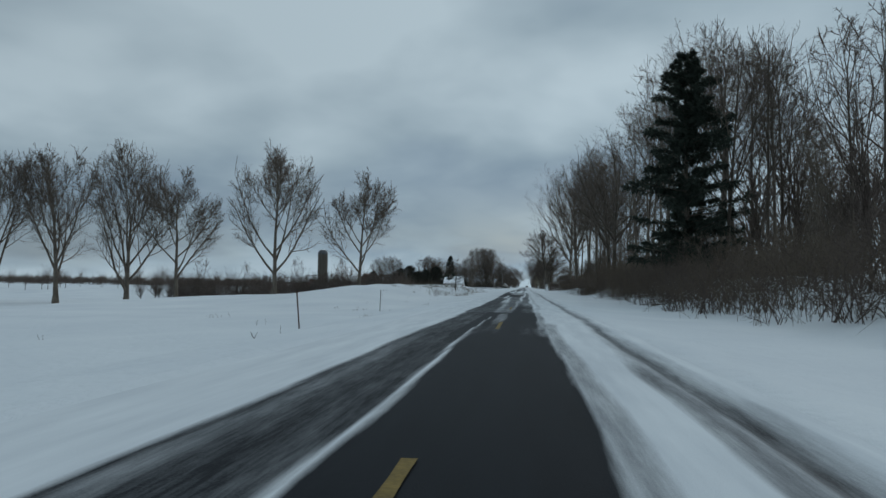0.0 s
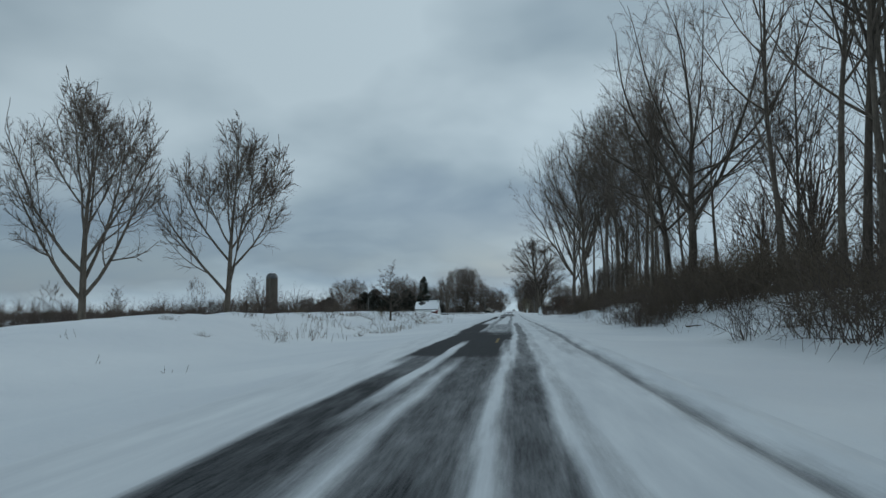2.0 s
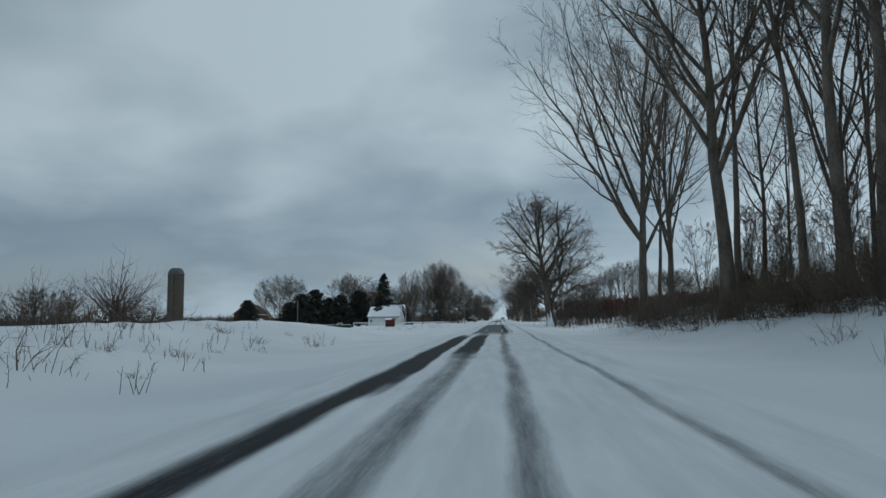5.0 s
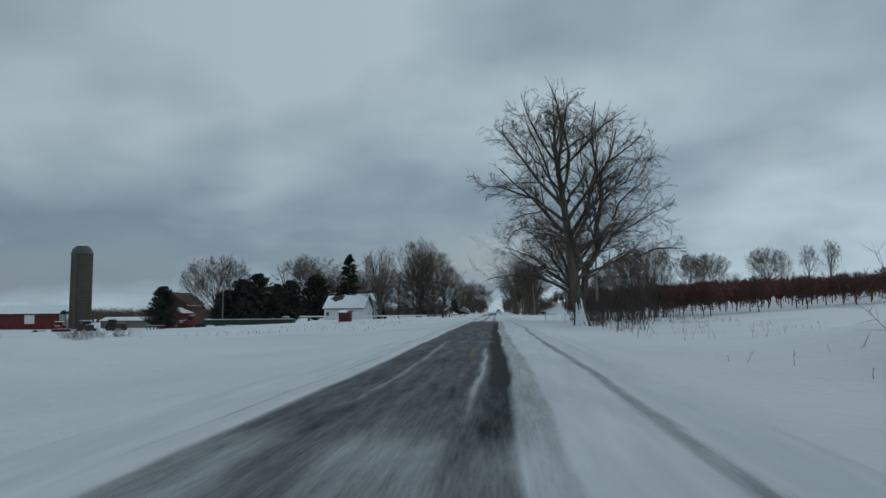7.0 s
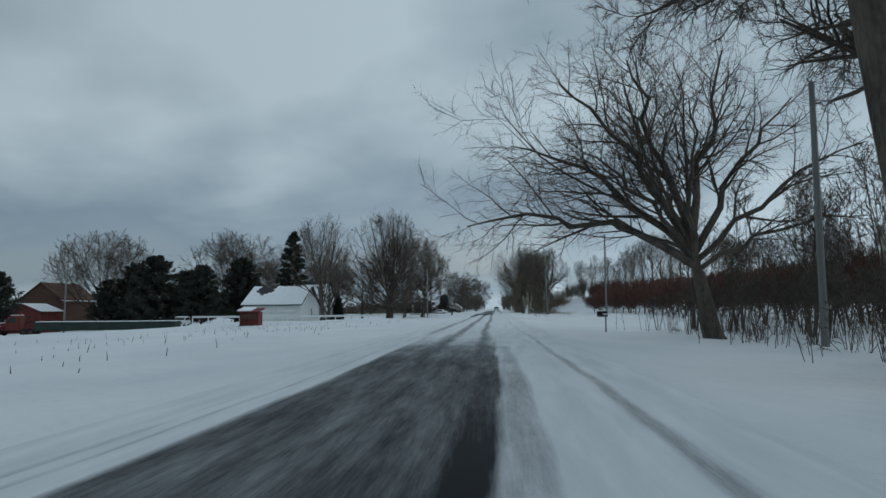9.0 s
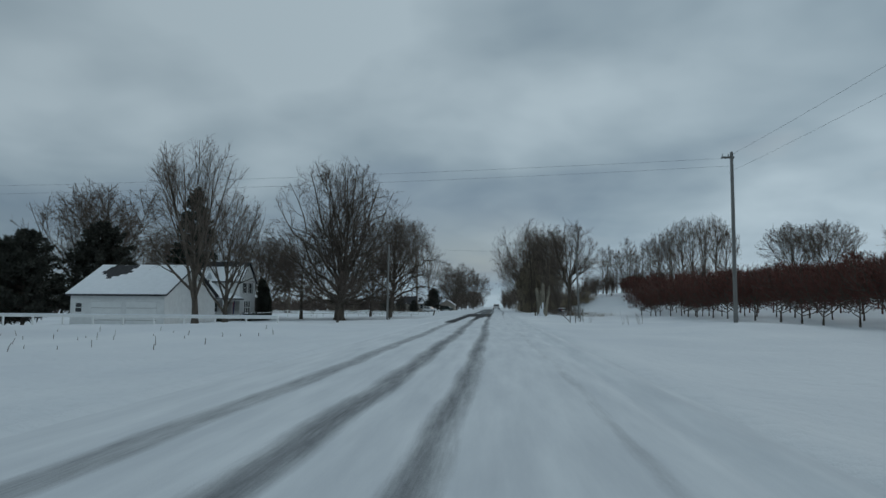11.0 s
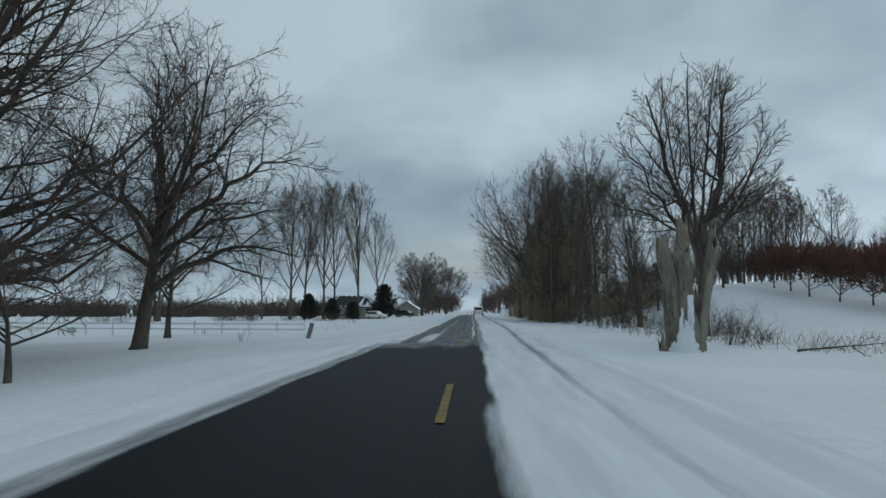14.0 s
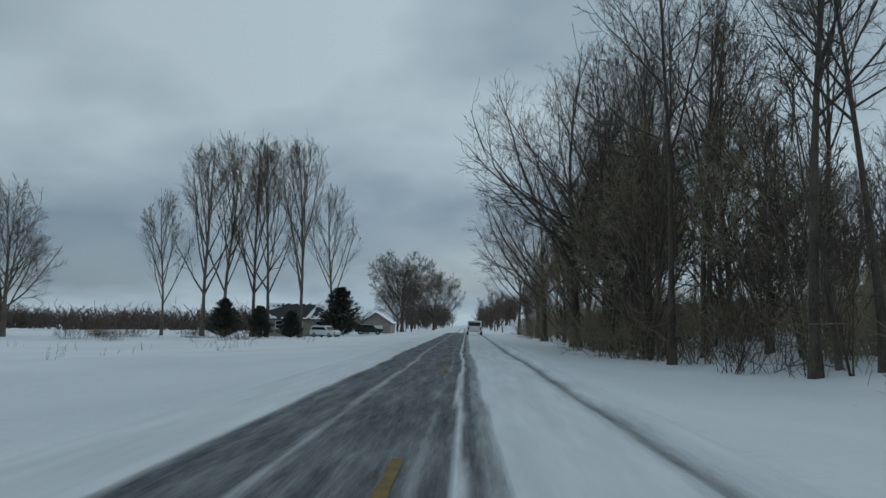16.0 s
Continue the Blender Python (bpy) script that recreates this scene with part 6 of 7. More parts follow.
# ---- farm ----
dome_metal = mat("dull_dome_metal", (0.10, 0.105, 0.11), 0.6, metal=0.3, vary=0.3, scale=1.5, fine_scale=12, bump=0.1)
silo = thing("silo", pose(-111.8, 380, -2.7) @ Matrix.Diagonal((1, 1, 1.1, 1)), "tall weathered concrete silo with a domed metal cap", "silo")
part("tower", lathe([(2.72, 0), (2.72, 18.2)], 36), concrete, silo)
for k in range(22):
    part("hoop", lathe([(2.735, 0.5 + 0.8 * k), (2.765, 0.52 + 0.8 * k), (2.765, 0.56 + 0.8 * k), (2.735, 0.58 + 0.8 * k)], 36), rust, silo)
dome = part("dome", lathe([(2.8, 18.2), (2.78, 18.5)] + [(2.72 * math.cos(a), 18.5 + 2.3 * math.sin(a)) for a in (0.2, 0.45, 0.7, 0.95, 1.2, 1.4, 1.54)], 28), dome_metal, silo)
part("snow_cap", lathe([(1.5, 20.45), (1.2, 20.72), (0.6, 20.88), (0.05, 20.92)], 20), snow_cap, dome, "thin snow on the dome")
part("chute", boxed(-0.45, 0.45, -3.2, -2.6, 0, 18.6, bevel=0.05), concrete, silo)
ladder = part("ladder", boxed(2.78, 2.84, -0.3, -0.25, 1.5, 18), rust, silo)

bin_ = thing("feed_bin", pose(-118.3, 383, -2.9), "small round grey feed bin beside the silo", "feed bin")
part("bin_wall", lathe([(1.1, 0), (1.1, 4.4)], 20), galv, bin_)
part("bin_roof", lathe([(1.18, 4.38), (0.7, 5.0), (0.15, 5.3)], 20), dark_green, bin_)


def barn(x0, x1, y0, y1, z0, eave, peak, axis, wallm, roofm, label, snow=True):
    ob = thing("barn", pose(0, 0, 0), label, "barn")
    walls_of(ob, x0, x1, y0, y1, z0, eave, wallm)
    if axis == "x":
        gable_fill(ob, "x", x0, y0, y1, eave, peak - 0.02, wallm)
        gable_fill(ob, "x", x1 - 0.18, y0, y1, eave, peak - 0.02, wallm)
        gable_roof(ob, "x", x0, x1, y0, y1, eave, peak, 0.4, roofm, snow)
    else:
        gable_fill(ob, "y", y0, x0, x1, eave, peak - 0.02, wallm)
        gable_fill(ob, "y", y1 - 0.18, x0, x1, eave, peak - 0.02, wallm)
        gable_roof(ob, "y", y0, y1, x0, x1, eave, peak, 0.4, roofm, snow)
    return ob


b1 = barn(-150, -124, 392, 404, -3.4, 1.5, 3.9, "x", red_paint, brown_roof, "long low red barn with a snow-covered roof")
part("barn_door", boxed(-136, -133, 391.9, 391.96, -1.4, 1.1), white_paint, b1)
b2 = barn(-93.2, -84.8, 386, 398, -3.4, 3.8, 7.0, "y", rust, brown_roof, "weathered dark red barn with a steep brown gable", False)
part("snow_patch", poly_prism([(-85.2, 3.7), (-84.3, 3.3), (-84.3, 3.42), (-85.2, 3.84)], "y", 386, 398), snow_cap, b2)
part("barn_door", boxed(-91, -88.5, 385.9, 385.96, -1.5, 1.4), brown_roof, b2)
b3 = barn(-86.0, -79.5, 372, 378, -3.4, 1.3, 2.6, "y", red_paint, brown_roof, "small red shed among the farm trees")
part("barn_door", boxed(-84.2, -82.2, 371.9, 371.96, -1.7, 0.6), brown_roof, b3)

b4 = barn(-120, -101, 404, 411, -3.4, -0.9, 0.1, "x", grey_wood, brown_roof, "long low grey machine shed under snow")

# far house behind the poplars
far_house = thing("house", pose(0, 0, 0), "low far house with snowy roof behind poplars", "house")
walls_of(far_house, -34, -22, 548, 557, -1.2, 1.9, beige_wall)
gable_fill(far_house, "x", -22.18, 548, 557, 1.9, 4.4, beige_wall)
gable_roof(far_house, "x", -34, -22, 548, 557, 1.9, 4.4, 0.5, shingle, True, (0, 0.4, 0.5, 0.4, 0.5))
for x0 in (-32, -28.5, -25):
    window(far_house, "y", 548.0, x0, x0 + 1.1, 0.2, 1.4, -1)
garage2 = barn(-19, -13.5, 560, 568, -1.1, 1.4, 3.2, "y", beige_wall, shingle, "small far shed with a snowy roof")
part("barn_door", boxed(-17.5, -15, 559.9, 559.96, -1.0, 0.9), white_paint, garage2)


# ---- fences, poles, boxes ----
def fence(y, xs0, xs1, step, rails, top, label, snowy, name="fence", h=0.26):
    ob = thing(name, pose(0, 0, 0), label, "fence")
    n = int((xs1 - xs0) / step)
    for k in range(n + 1):
        x = xs0 + step * k
        part("post", boxed(x - 0.06, x + 0.06, y - 0.06, y + 0.06, gz(x, y) - 0.2, top + 0.02, bevel=0.01), white_paint, ob)
        if k < n:
            for z in rails:
                r = part("rail", boxed(x + 0.01, x + step - 0.01, y - 0.1, y - 0.062, z - h / 2, z + h / 2), white_paint, ob)
            if snowy:
                part("snow", boxed(x - 0.02, x + step - 0.03, y - 0.13, y - 0.03, rails[0] + h / 2 + 0.002, rails[0] + h / 2 + 0.07, bevel=0.025), snow_cap, ob)
    return ob


fence(354, -43.7, -12.8, 2.38, (0.24,), 0.40, "white plank fence with snow along its rail", True, h=0.20)
fence(441, -62, -14, 2.4, (-0.1, -0.55), 0.15, "white two-rail fence behind the yard", False, h=0.14)


def utility_pole(x, y, h, lean=0.0, arm=True, label="weathered grey wooden utility pole by the road", tilt_y=0.0):
    z = gz(x, y)
    ob = thing("utility_pole", pose(x, y, z, tilt_y, lean, 0), label, "utility pole", "utility poles")
    part("pole", lathe([(0.145, -0.6), (0.13, 0.5), (0.095, h - 0.1), (0.075, h)], 14), pole_wood, ob)
    if arm:
        a = part("crossarm", boxed(-0.62, 0.16, -0.05, 0.05, h - 0.42, h - 0.3, bevel=0.01), pole_wood, ob)
        for u in (-0.55, -0.2):
            part("insulator", pin(u, h), chrome, a)
    return ob


def pin(u, h):
    bm = lathe([(0.02, h - 0.3), (0.045, h - 0.24), (0.03, h - 0.17), (0.045, h - 0.14), (0.01, h - 0.1)], 10)
    for v in bm.verts:
        v.co.x += u
    return bm


utility_pole(12.0, 278, 9.2, 0, False)
utility_pole(15.6, 346.9, 10.9 - gz(15.6, 346.9), 0)
utility_pole(10.9, 386.3, 8.4, -2.2, False)
utility_pole(-12.0, 387.2, 9.2, 0.5, False)
utility_pole(-58.7, 346.4, 9.0, 0.6, False)
utility_pole(-103, 420, 9.0, 0, True, "far wooden utility pole behind the farm")


def wire(a, b, sag):
    cu = bpy.data.curves.new("overhead_wire", "CURVE")
    cu.dimensions = "3D"
    cu.bevel_depth = 0.005
    sp = cu.splines.new("POLY")
    n = 24
    sp.points.add(n)
    for k in range(n + 1):
        u = k / n
        p = Vector(a).lerp(Vector(b), u)
        sp.points[k].co = (p.x, p.y, p.z - 4 * sag * u * (1 - u), 1)
    cu.materials.append(wire_mat)
    ob = new("overhead_wire", cu)
    return tagged(ob, "thin black overhead wire strung between poles", "wire", "overhead wires")


wire((12.0, 278, 9.0), (15.4, 346.9, 10.6), 0.6)
wire((12.0, 278, 8.1), (15.4, 346.9, 9.6), 0.6)
wire((15.4, 346.9, 10.5), (-58.7, 346.4, 8.7), 0.45)
wire((15.4, 346.9, 10.0), (-58.7, 346.4, 8.2), 0.5)
wire((-12.0, 387.2, 8.4), (10.6, 386.3, 8.2), 0.5)


def stake(x, y, h, lean, material, label, name="marker_stake"):
    ob = thing(name, pose(x, y, gz(x, y), 0, lean, 20), label, "stake", "roadside stakes")
    part("rod", boxed(-0.03, 0.03, -0.02, 0.02, -0.3, h, bevel=0.006), material, ob)
    part("cap", boxed(-0.045, 0.045, -0.03, 0.03, h, h + 0.05, bevel=0.01), material, ob)
    return ob


stake(-8.6, 30, 1.5, -5, rust, "leaning rusty steel stake in the snowy verge")
stake(-11.2, 58.6, 1.7, 1, grey_wood, "thin grey wooden stake in the snowy verge")
stake(7.9, 364.1, 1.25, 0, grey_wood, "short grey stake beside the mailbox")
stake(9.0, 369.5, 1.3, 2, grey_wood, "short grey stake beside the driveway")
stake(9.25, 369.6, 1.2, -2, grey_wood, "short grey stake beside the driveway")
# leaning old board on the left
bd = thing("marker_board", pose(-9.5, 423.2, gz(-9.5, 423.2), 0, 14, 10), "short leaning weathered wooden post in snow", "post")
part("post", boxed(-0.13, 0.13, -0.06, 0.06, -0.3, 0.95, bevel=0.02), grey_wood, bd)


def mailbox(x, y, z, arm, label):
    ob = thing("mailbox", pose(x, y, z), label, "mailbox", "roadside mailboxes")
    part("post", boxed(-0.04 + arm, 0.04 + arm, -0.04, 0.04, -0.4, 1.0, bevel=0.01), grey_wood, ob)
    part("bracket", boxed(-0.5, arm + 0.12, -0.04, 0.04, 0.88, 0.94, bevel=0.008), grey_wood, ob)
    if arm:
        bm = boxed(-0.55, 0.55, -0.035, 0.035, -0.035, 0.035)
        for v in bm.verts:
            v.co = pose(arm - 0.42, 0, 0.46, 0, 42, 0) @ v.co
        part("brace", bm, grey_wood, ob)
    prof = [(-0.12, 0.95), (0.12, 0.95), (0.12, 1.10)] + [(0.12 * math.cos(a), 1.10 + 0.12 * math.sin(a)) for a in (0.4, 0.8, 1.2, 1.57, 1.95, 2.35, 2.75)] + [(-0.12, 1.10)]
    b = part("box_shell", poly_prism(prof, "x", -0.48, 0.1), black_paint, ob)
    part("door", poly_prism([(u * 0.94, (v - 1.08) * 0.94 + 1.08) for u, v in prof], "x", -0.5, -0.481), black_paint, b)
    part("mail_flag", boxed(-0.2, -0.17, -0.145, -0.125, 1.0, 1.2), red_car, b)
    for k in range(4):
        part("plate_bar", boxed(-0.15 + 0.055 * k, -0.11 + 0.055 * k, -0.126, -0.121, 1.0, 1.1), white_paint, b)
    part("snow", boxed(-0.44, 0.07, -0.075, 0.075, 1.221, 1.26, bevel=0.015), snow_cap, b)
    return ob


mailbox(7.4, 295.3, gz(7.4, 295.3), 0.0, "black mailbox on a wooden post by the road")
mailbox(6.9, 364.0, gz(6.9, 364.0), 0.55, "black mailbox on a bracketed arm above snow")

# red roadside stand
st = thing("roadside_stand", pose(-30.7, 342.3, gz(-30.7, 342.3)), "small red wooden roadside stand capped with snow", "stand")
part("cabin", boxed(-1.25, 1.25, -0.8, 0.8, -0.3, 1.75, bevel=0.03), red_paint, st)
part("hatch", boxed(-1.0, 1.0, -0.84, -0.81, 0.75, 1.45), brown_roof, st)
part("counter", boxed(-1.1, 1.1, -1.1, -0.8, 0.66, 0.72, bevel=0.01), red_paint, st)
rf = part("roof", poly_prism([(-1.2, 1.72), (1.2, 2.15), (1.2, 2.25), (-1.2, 1.82)], "x", -1.5, 1.5), red_paint, st)
part("snow", poly_prism([(-1.15, 1.84), (1.15, 2.25), (1.15, 2.38), (-1.15, 1.97)], "x", -1.45, 0.4), snow_cap, rf, "snow on the roof")
for x in (-0.62, 0.0, 0.62):
    part("batten", boxed(x - 0.03, x + 0.03, -0.825, -0.802, -0.2, 0.64), brown_roof, st)

# broken snag
sn = thing("tree_snag", pose(7.95, 406.5, gz(7.95, 406.5)), "broken barkless tree trunk, grey and split, packed with snow", "dead tree")


def stub(seed, r, h, lean, az, x, y):
    rng_ = np.random.default_rng(seed)
    p = run(np.array([[x, y, -0.4]]), np.array([[lean * math.cos(az), lean * math.sin(az), 1.0]]), np.array([h]), 9, 0.0, 0.04, rng_)
    rad = r * np.array([1.35, 1.15, 1, 0.95, 0.92, 0.88, 0.86, 0.8, 0.62])[None]
    V, Q = tubes([(p, rad, 11)])
    V = V + rng_.normal(0, 0.035 * r / 0.3, V.shape)
    me = mesh_np("stub", V, Q, snag_wood)
    bmx = bmesh.new()
    bmx.from_mesh(me)
    top = sorted(bmx.verts, key=lambda v: -v.co.z)[:11]
    for k, v in enumerate(top):
        v.co.z += 0.25 * (k % 3)
    loop = [e for e in bmx.edges if e.is_boundary]
    bmesh.ops.holes_fill(bmx, edges=loop)
    return bmx


part("trunk", stub(1, 0.46, 3.7, 0.02, 0.3, 0.05, 0), snag_wood, sn)
for k, (r, h, lean, az, x, y) in enumerate(((0.34, 4.0, 0.10, 3.2, -0.26, -0.05), (0.30, 5.0, 0.02, 3.0, 0.02, 0.12), (0.22, 4.5, 0.20, 0.05, 0.30, -0.05), (0.15, 4.1, 0.26, 0.3, 0.26, -0.30), (0.24, 3.3, 0.04, 4.2, -0.04, -0.22), (0.22, 2.2, 0.05, 0.3, 0.48, 0.12), (0.17, 3.4, 0.13, 0.9, 0.20, 0.20))):
    part("broken_limb", stub(5 + k, r, h, lean, az, x, y), snag_wood, sn)
part("torn_stub", stub(15, 0.13, 1.0, 1.6, 3.6, -0.30, -0.30), snag_wood, sn)
snow_crust(sn, "snow", "snow packed in the split trunk", ((-0.4, 0.01, 0.42, 0.84, 2.6), (0.74, 0.66, 0.62, 0.58, 0.52)), 2.0, 196, 300, 0.0, lambda u: 0.30 + 0.30 * math.exp(-(((u - 0.55) / 0.22) ** 2)) + 0.16 * math.sin(u * 19))


# ---- vehicles ----
def wheel(parent, x, y, r, w, axis="y", rimm=None):
    bm = bmesh.new()
    bmesh.ops.create_cone(bm, cap_ends=True, segments=22, radius1=r, radius2=r, depth=w)
    bmesh.ops.bevel(bm, geom=[e for e in bm.edges if len(e.link_faces) == 2 and e.calc_face_angle(0) > 1], offset=0.18 * w, segments=2, affect="EDGES")
    turn = pose(0, 0, 0, 90, 0, 0) if axis == "y" else pose(0, 0, 0, 0, 90, 0)
    for v in bm.verts:
        v.co = turn @ v.co + Vector((x, y, r))
    t_ = part("tyre", bm, rubber, parent)
    bm = bmesh.new()
    bmesh.ops.create_cone(bm, cap_ends=True, segments=18, radius1=r * 0.55, radius2=r * 0.5, depth=w * 1.06)
    for v in bm.verts:
        v.co = turn @ v.co + Vector((x, y, r))
    part("rim", bm, rimm or galv, t_)


def car(m, paint, label, length=4.6, width=1.8, height=1.65, category="car", snow=True):
    """A parked car along its own y axis, nose towards -y."""
    ob = thing("car", m, label, category)
    L, W, H, r = length / 2, width / 2, height, 0.36
    low = [(-L, 0.45), (-L, 0.85), (-L + 0.15, 0.98), (-L + 1.2, 1.05), (L - 0.05, 1.05), (L, 0.85), (L, 0.42), (-L + 0.2, 0.36)]
    bm = poly_prism(low, "x", -W, W)
    bmesh.ops.bevel(bm, geom=bm.edges[:], offset=0.06, segments=2, affect="EDGES")
    part("body", bm, paint, ob)
    c1 = L - 0.15
    cab = [(-L + 1.15, 1.03), (-L + 1.75, H - 0.05), (-L + 1.95, H), (c1 - 0.25, H), (c1 - 0.1, H - 0.08), (c1, 1.03)]
    bm = poly_prism(cab, "x", -W + 0.1, W - 0.1)
    bmesh.ops.bevel(bm, geom=bm.edges[:], offset=0.05, segments=2, affect="EDGES")
    c = part("cabin", bm, paint, ob)
    for s in (-1, 1):
        prof = [(-L + 1.45, 1.1), (-L + 1.85, H - 0.14), (c1 - 0.32, H - 0.14), (c1 - 0.2, 1.1)]
        x0, x1 = sorted((s * (W - 0.098), s * (W - 0.09)))
        part("side_window", poly_prism(prof, "x", x0, x1), window_glass, c)
    part("windscreen", poly_prism([(-L + 1.17, 1.10), (-L + 1.69, H - 0.1), (-L + 1.655, H - 0.1), (-L + 1.135, 1.10)], "x", -W + 0.2, W - 0.2), window_glass, c)
    part("rear_window", boxed(-W + 0.25, W - 0.25, c1 - 0.02, c1 + 0.012, 1.12, H - 0.2), window_glass, c)
    for s in (-1, 1):
        part("headlight", boxed(s * 0.62 - 0.18, s * 0.62 + 0.18, -L - 0.015, -L + 0.05, 0.68, 0.84, bevel=0.01), chrome, ob)
        part("tail_light", boxed(s * 0.72 - 0.1, s * 0.72 + 0.1, L - 0.05, L + 0.012, 0.66, 0.98, bevel=0.01), lamp_red, ob)
        for y in (-L + 0.85, L - 0.85):
            wheel(ob, s * (W - 0.1), y, r, 0.22, "x")
    part("front_bumper", boxed(-W + 0.05, W - 0.05, -L - 0.08, -L + 0.02, 0.40, 0.58, bevel=0.03), chrome, ob)
    part("rear_bumper", boxed(-W + 0.05, W - 0.05, L - 0.02, L + 0.08, 0.40, 0.58, bevel=0.03), chrome, ob)
    if snow:
        part("snow", boxed(-W + 0.2, W - 0.2, -L + 0.2, -L + 1.1, 1.03, 1.10, bevel=0.03), snow_cap, ob)
        part("snow", boxed(-W + 0.25, W - 0.25, -L + 2.0, c1 - 0.35, H + 0.005, H + 0.06, bevel=0.025), snow_cap, ob)
    return ob


car(pose(-50.2, 364.4, gz(-50.2, 364.4), 0, 0, 10), white_car, "white sport utility vehicle parked in the farm drive")
car(pose(1.7, 516, 0.05, 0, 0, 180), white_car, "white sport utility vehicle on the far road", 4.7, 1.9, 1.75, "car", False)
car(pose(-20, 531, gz(-20, 531), 0, 0, 60), white_car, "pale car parked beside the far house under snow")
car(pose(-15.5, 545, gz(-15.5, 545), 0, 0, 100), dark_green, "dark car parked beside the far house under snow")



def farm_truck(m, paint, label):
    """An old bonneted truck along its own x axis, nose towards -x."""
    ob = thing("farm_truck", m, label, "truck")
    part("frame", boxed(-2.7, 3.0, -0.42, 0.42, 0.5, 0.72, bevel=0.03), rust, ob)
    h = part("hood", poly_prism([(-2.65, 0.8), (-2.7, 1.45), (-2.5, 1.66), (-0.7, 1.78), (-0.7, 0.8)], "y", -0.62, 0.62), paint, ob)
    bmesh_hood = boxed(-2.45, -0.85, -0.5, 0.5, 1.70, 1.82, bevel=0.05)
    part("snow", bmesh_hood, snow_cap, h, "snow on the hood")
    g_ = part("grille", boxed(-2.76, -2.705, -0.48, 0.48, 0.85, 1.42, bevel=0.015), galv, ob)
    for k in range(5):
        part("grille_bar", boxed(-2.785, -2.762, -0.44, 0.44, 0.9 + 0.11 * k, 0.94 + 0.11 * k), black_paint, g_)
    part("bumper", boxed(-2.98, -2.82, -1.08, 1.08, 0.5, 0.74, bevel=0.03), galv, ob)
    c = part("cab", poly_prism([(-0.7, 0.75), (-0.7, 1.78), (-0.38, 2.66), (-0.15, 2.8), (0.8, 2.8), (0.92, 2.66), (0.95, 0.75)], "y", -1.02, 1.02), paint, ob)
    part("windscreen", poly_prism([(-0.70, 1.86), (-0.42, 2.6), (-0.45, 2.62), (-0.735, 1.87)], "y", -0.88, 0.88), window_glass, c)
    for sd in (-1, 1):
        y0, y1 = sorted((sd * 1.022, sd * 1.04))
        part("side_window", poly_prism([(-0.4, 1.85), (-0.15, 2.55), (0.7, 2.55), (0.7, 1.85)], "y", y0, y1), window_glass, c)
        part("mirror", boxed(-0.62, -0.54, sd * 1.22 - 0.09, sd * 1.22 + 0.09, 1.85, 2.2, bevel=0.02), chrome, c)
        f = part("fender", poly_prism([(-2.45, 0.75), (-2.35, 1.15), (-2.05, 1.32), (-1.45, 1.32), (-1.1, 1.12), (-0.85, 0.75), (-1.12, 0.75), (-1.3, 1.0), (-1.55, 1.14), (-2.0, 1.14), (-2.2, 1.0), (-2.3, 0.75)], "y", sd * 0.88 - 0.22, sd * 0.88 + 0.22), paint, ob)
        part("snow", boxed(-2.1, -1.4, sd * 0.88 - 0.18, sd * 0.88 + 0.18, 1.322, 1.42, bevel=0.035), snow_cap, f, "snow on the fender")
        part("headlight", boxed(-2.62, -2.48, sd * 0.82 - 0.12, sd * 0.82 + 0.12, 1.16, 1.4, bevel=0.04), chrome, ob)
        for x in (-1.75, 1.7, 2.6):
            wheel(ob, x, sd * 0.85, 0.5, 0.3, "y", rust)
    part("snow", boxed(-0.1, 0.78, -0.92, 0.92, 2.802, 2.90, bevel=0.035), snow_cap, c, "snow on the cab roof")
    part("exhaust", boxed(1.02, 1.12, -0.75, -0.65, 0.8, 3.0, bevel=0.03), rust, ob)
    return ob


farm_truck(pose(-65.6, 346.0, gz(-65.6, 346.0), 0, 0, 8), red_paint, "old red bonneted farm truck with snow-covered hood")

# long low trailer behind the truck
wg = thing("farm_trailer", pose(-52.9, 347.4, gz(-52.9, 347.4), 0, 0, 4) @ Matrix.Diagonal((1.57, 1, 1.15, 1)), "long low dark farm trailer edged with snow", "trailer")
part("bed", boxed(-6.2, 6.2, -1.1, 1.1, 0.55, 0.75, bevel=0.03), dark_green, wg)
for s in (-1, 1):
    part("side_panel", boxed(-6.2, 6.2, s * 1.1 - 0.04, s * 1.1 + 0.04, 0.15, 1.15, bevel=0.015), dark_green, wg)
part("end_panel", boxed(-6.24, -6.16, -1.06, 1.06, 0.75, 1.15), dark_green, wg)
part("end_panel", boxed(6.16, 6.24, -1.06, 1.06, 0.75, 1.15), dark_green, wg)
part("snow", boxed(-6.1, 6.1, -1.0, 1.0, 1.05, 1.24, bevel=0.06), snow_cap, wg, "snow filling the wagon bed")
for x in (-4.2, 4.2):
    for y in (-1.0, 1.0):
        wheel(wg, x, y, 0.38, 0.22)


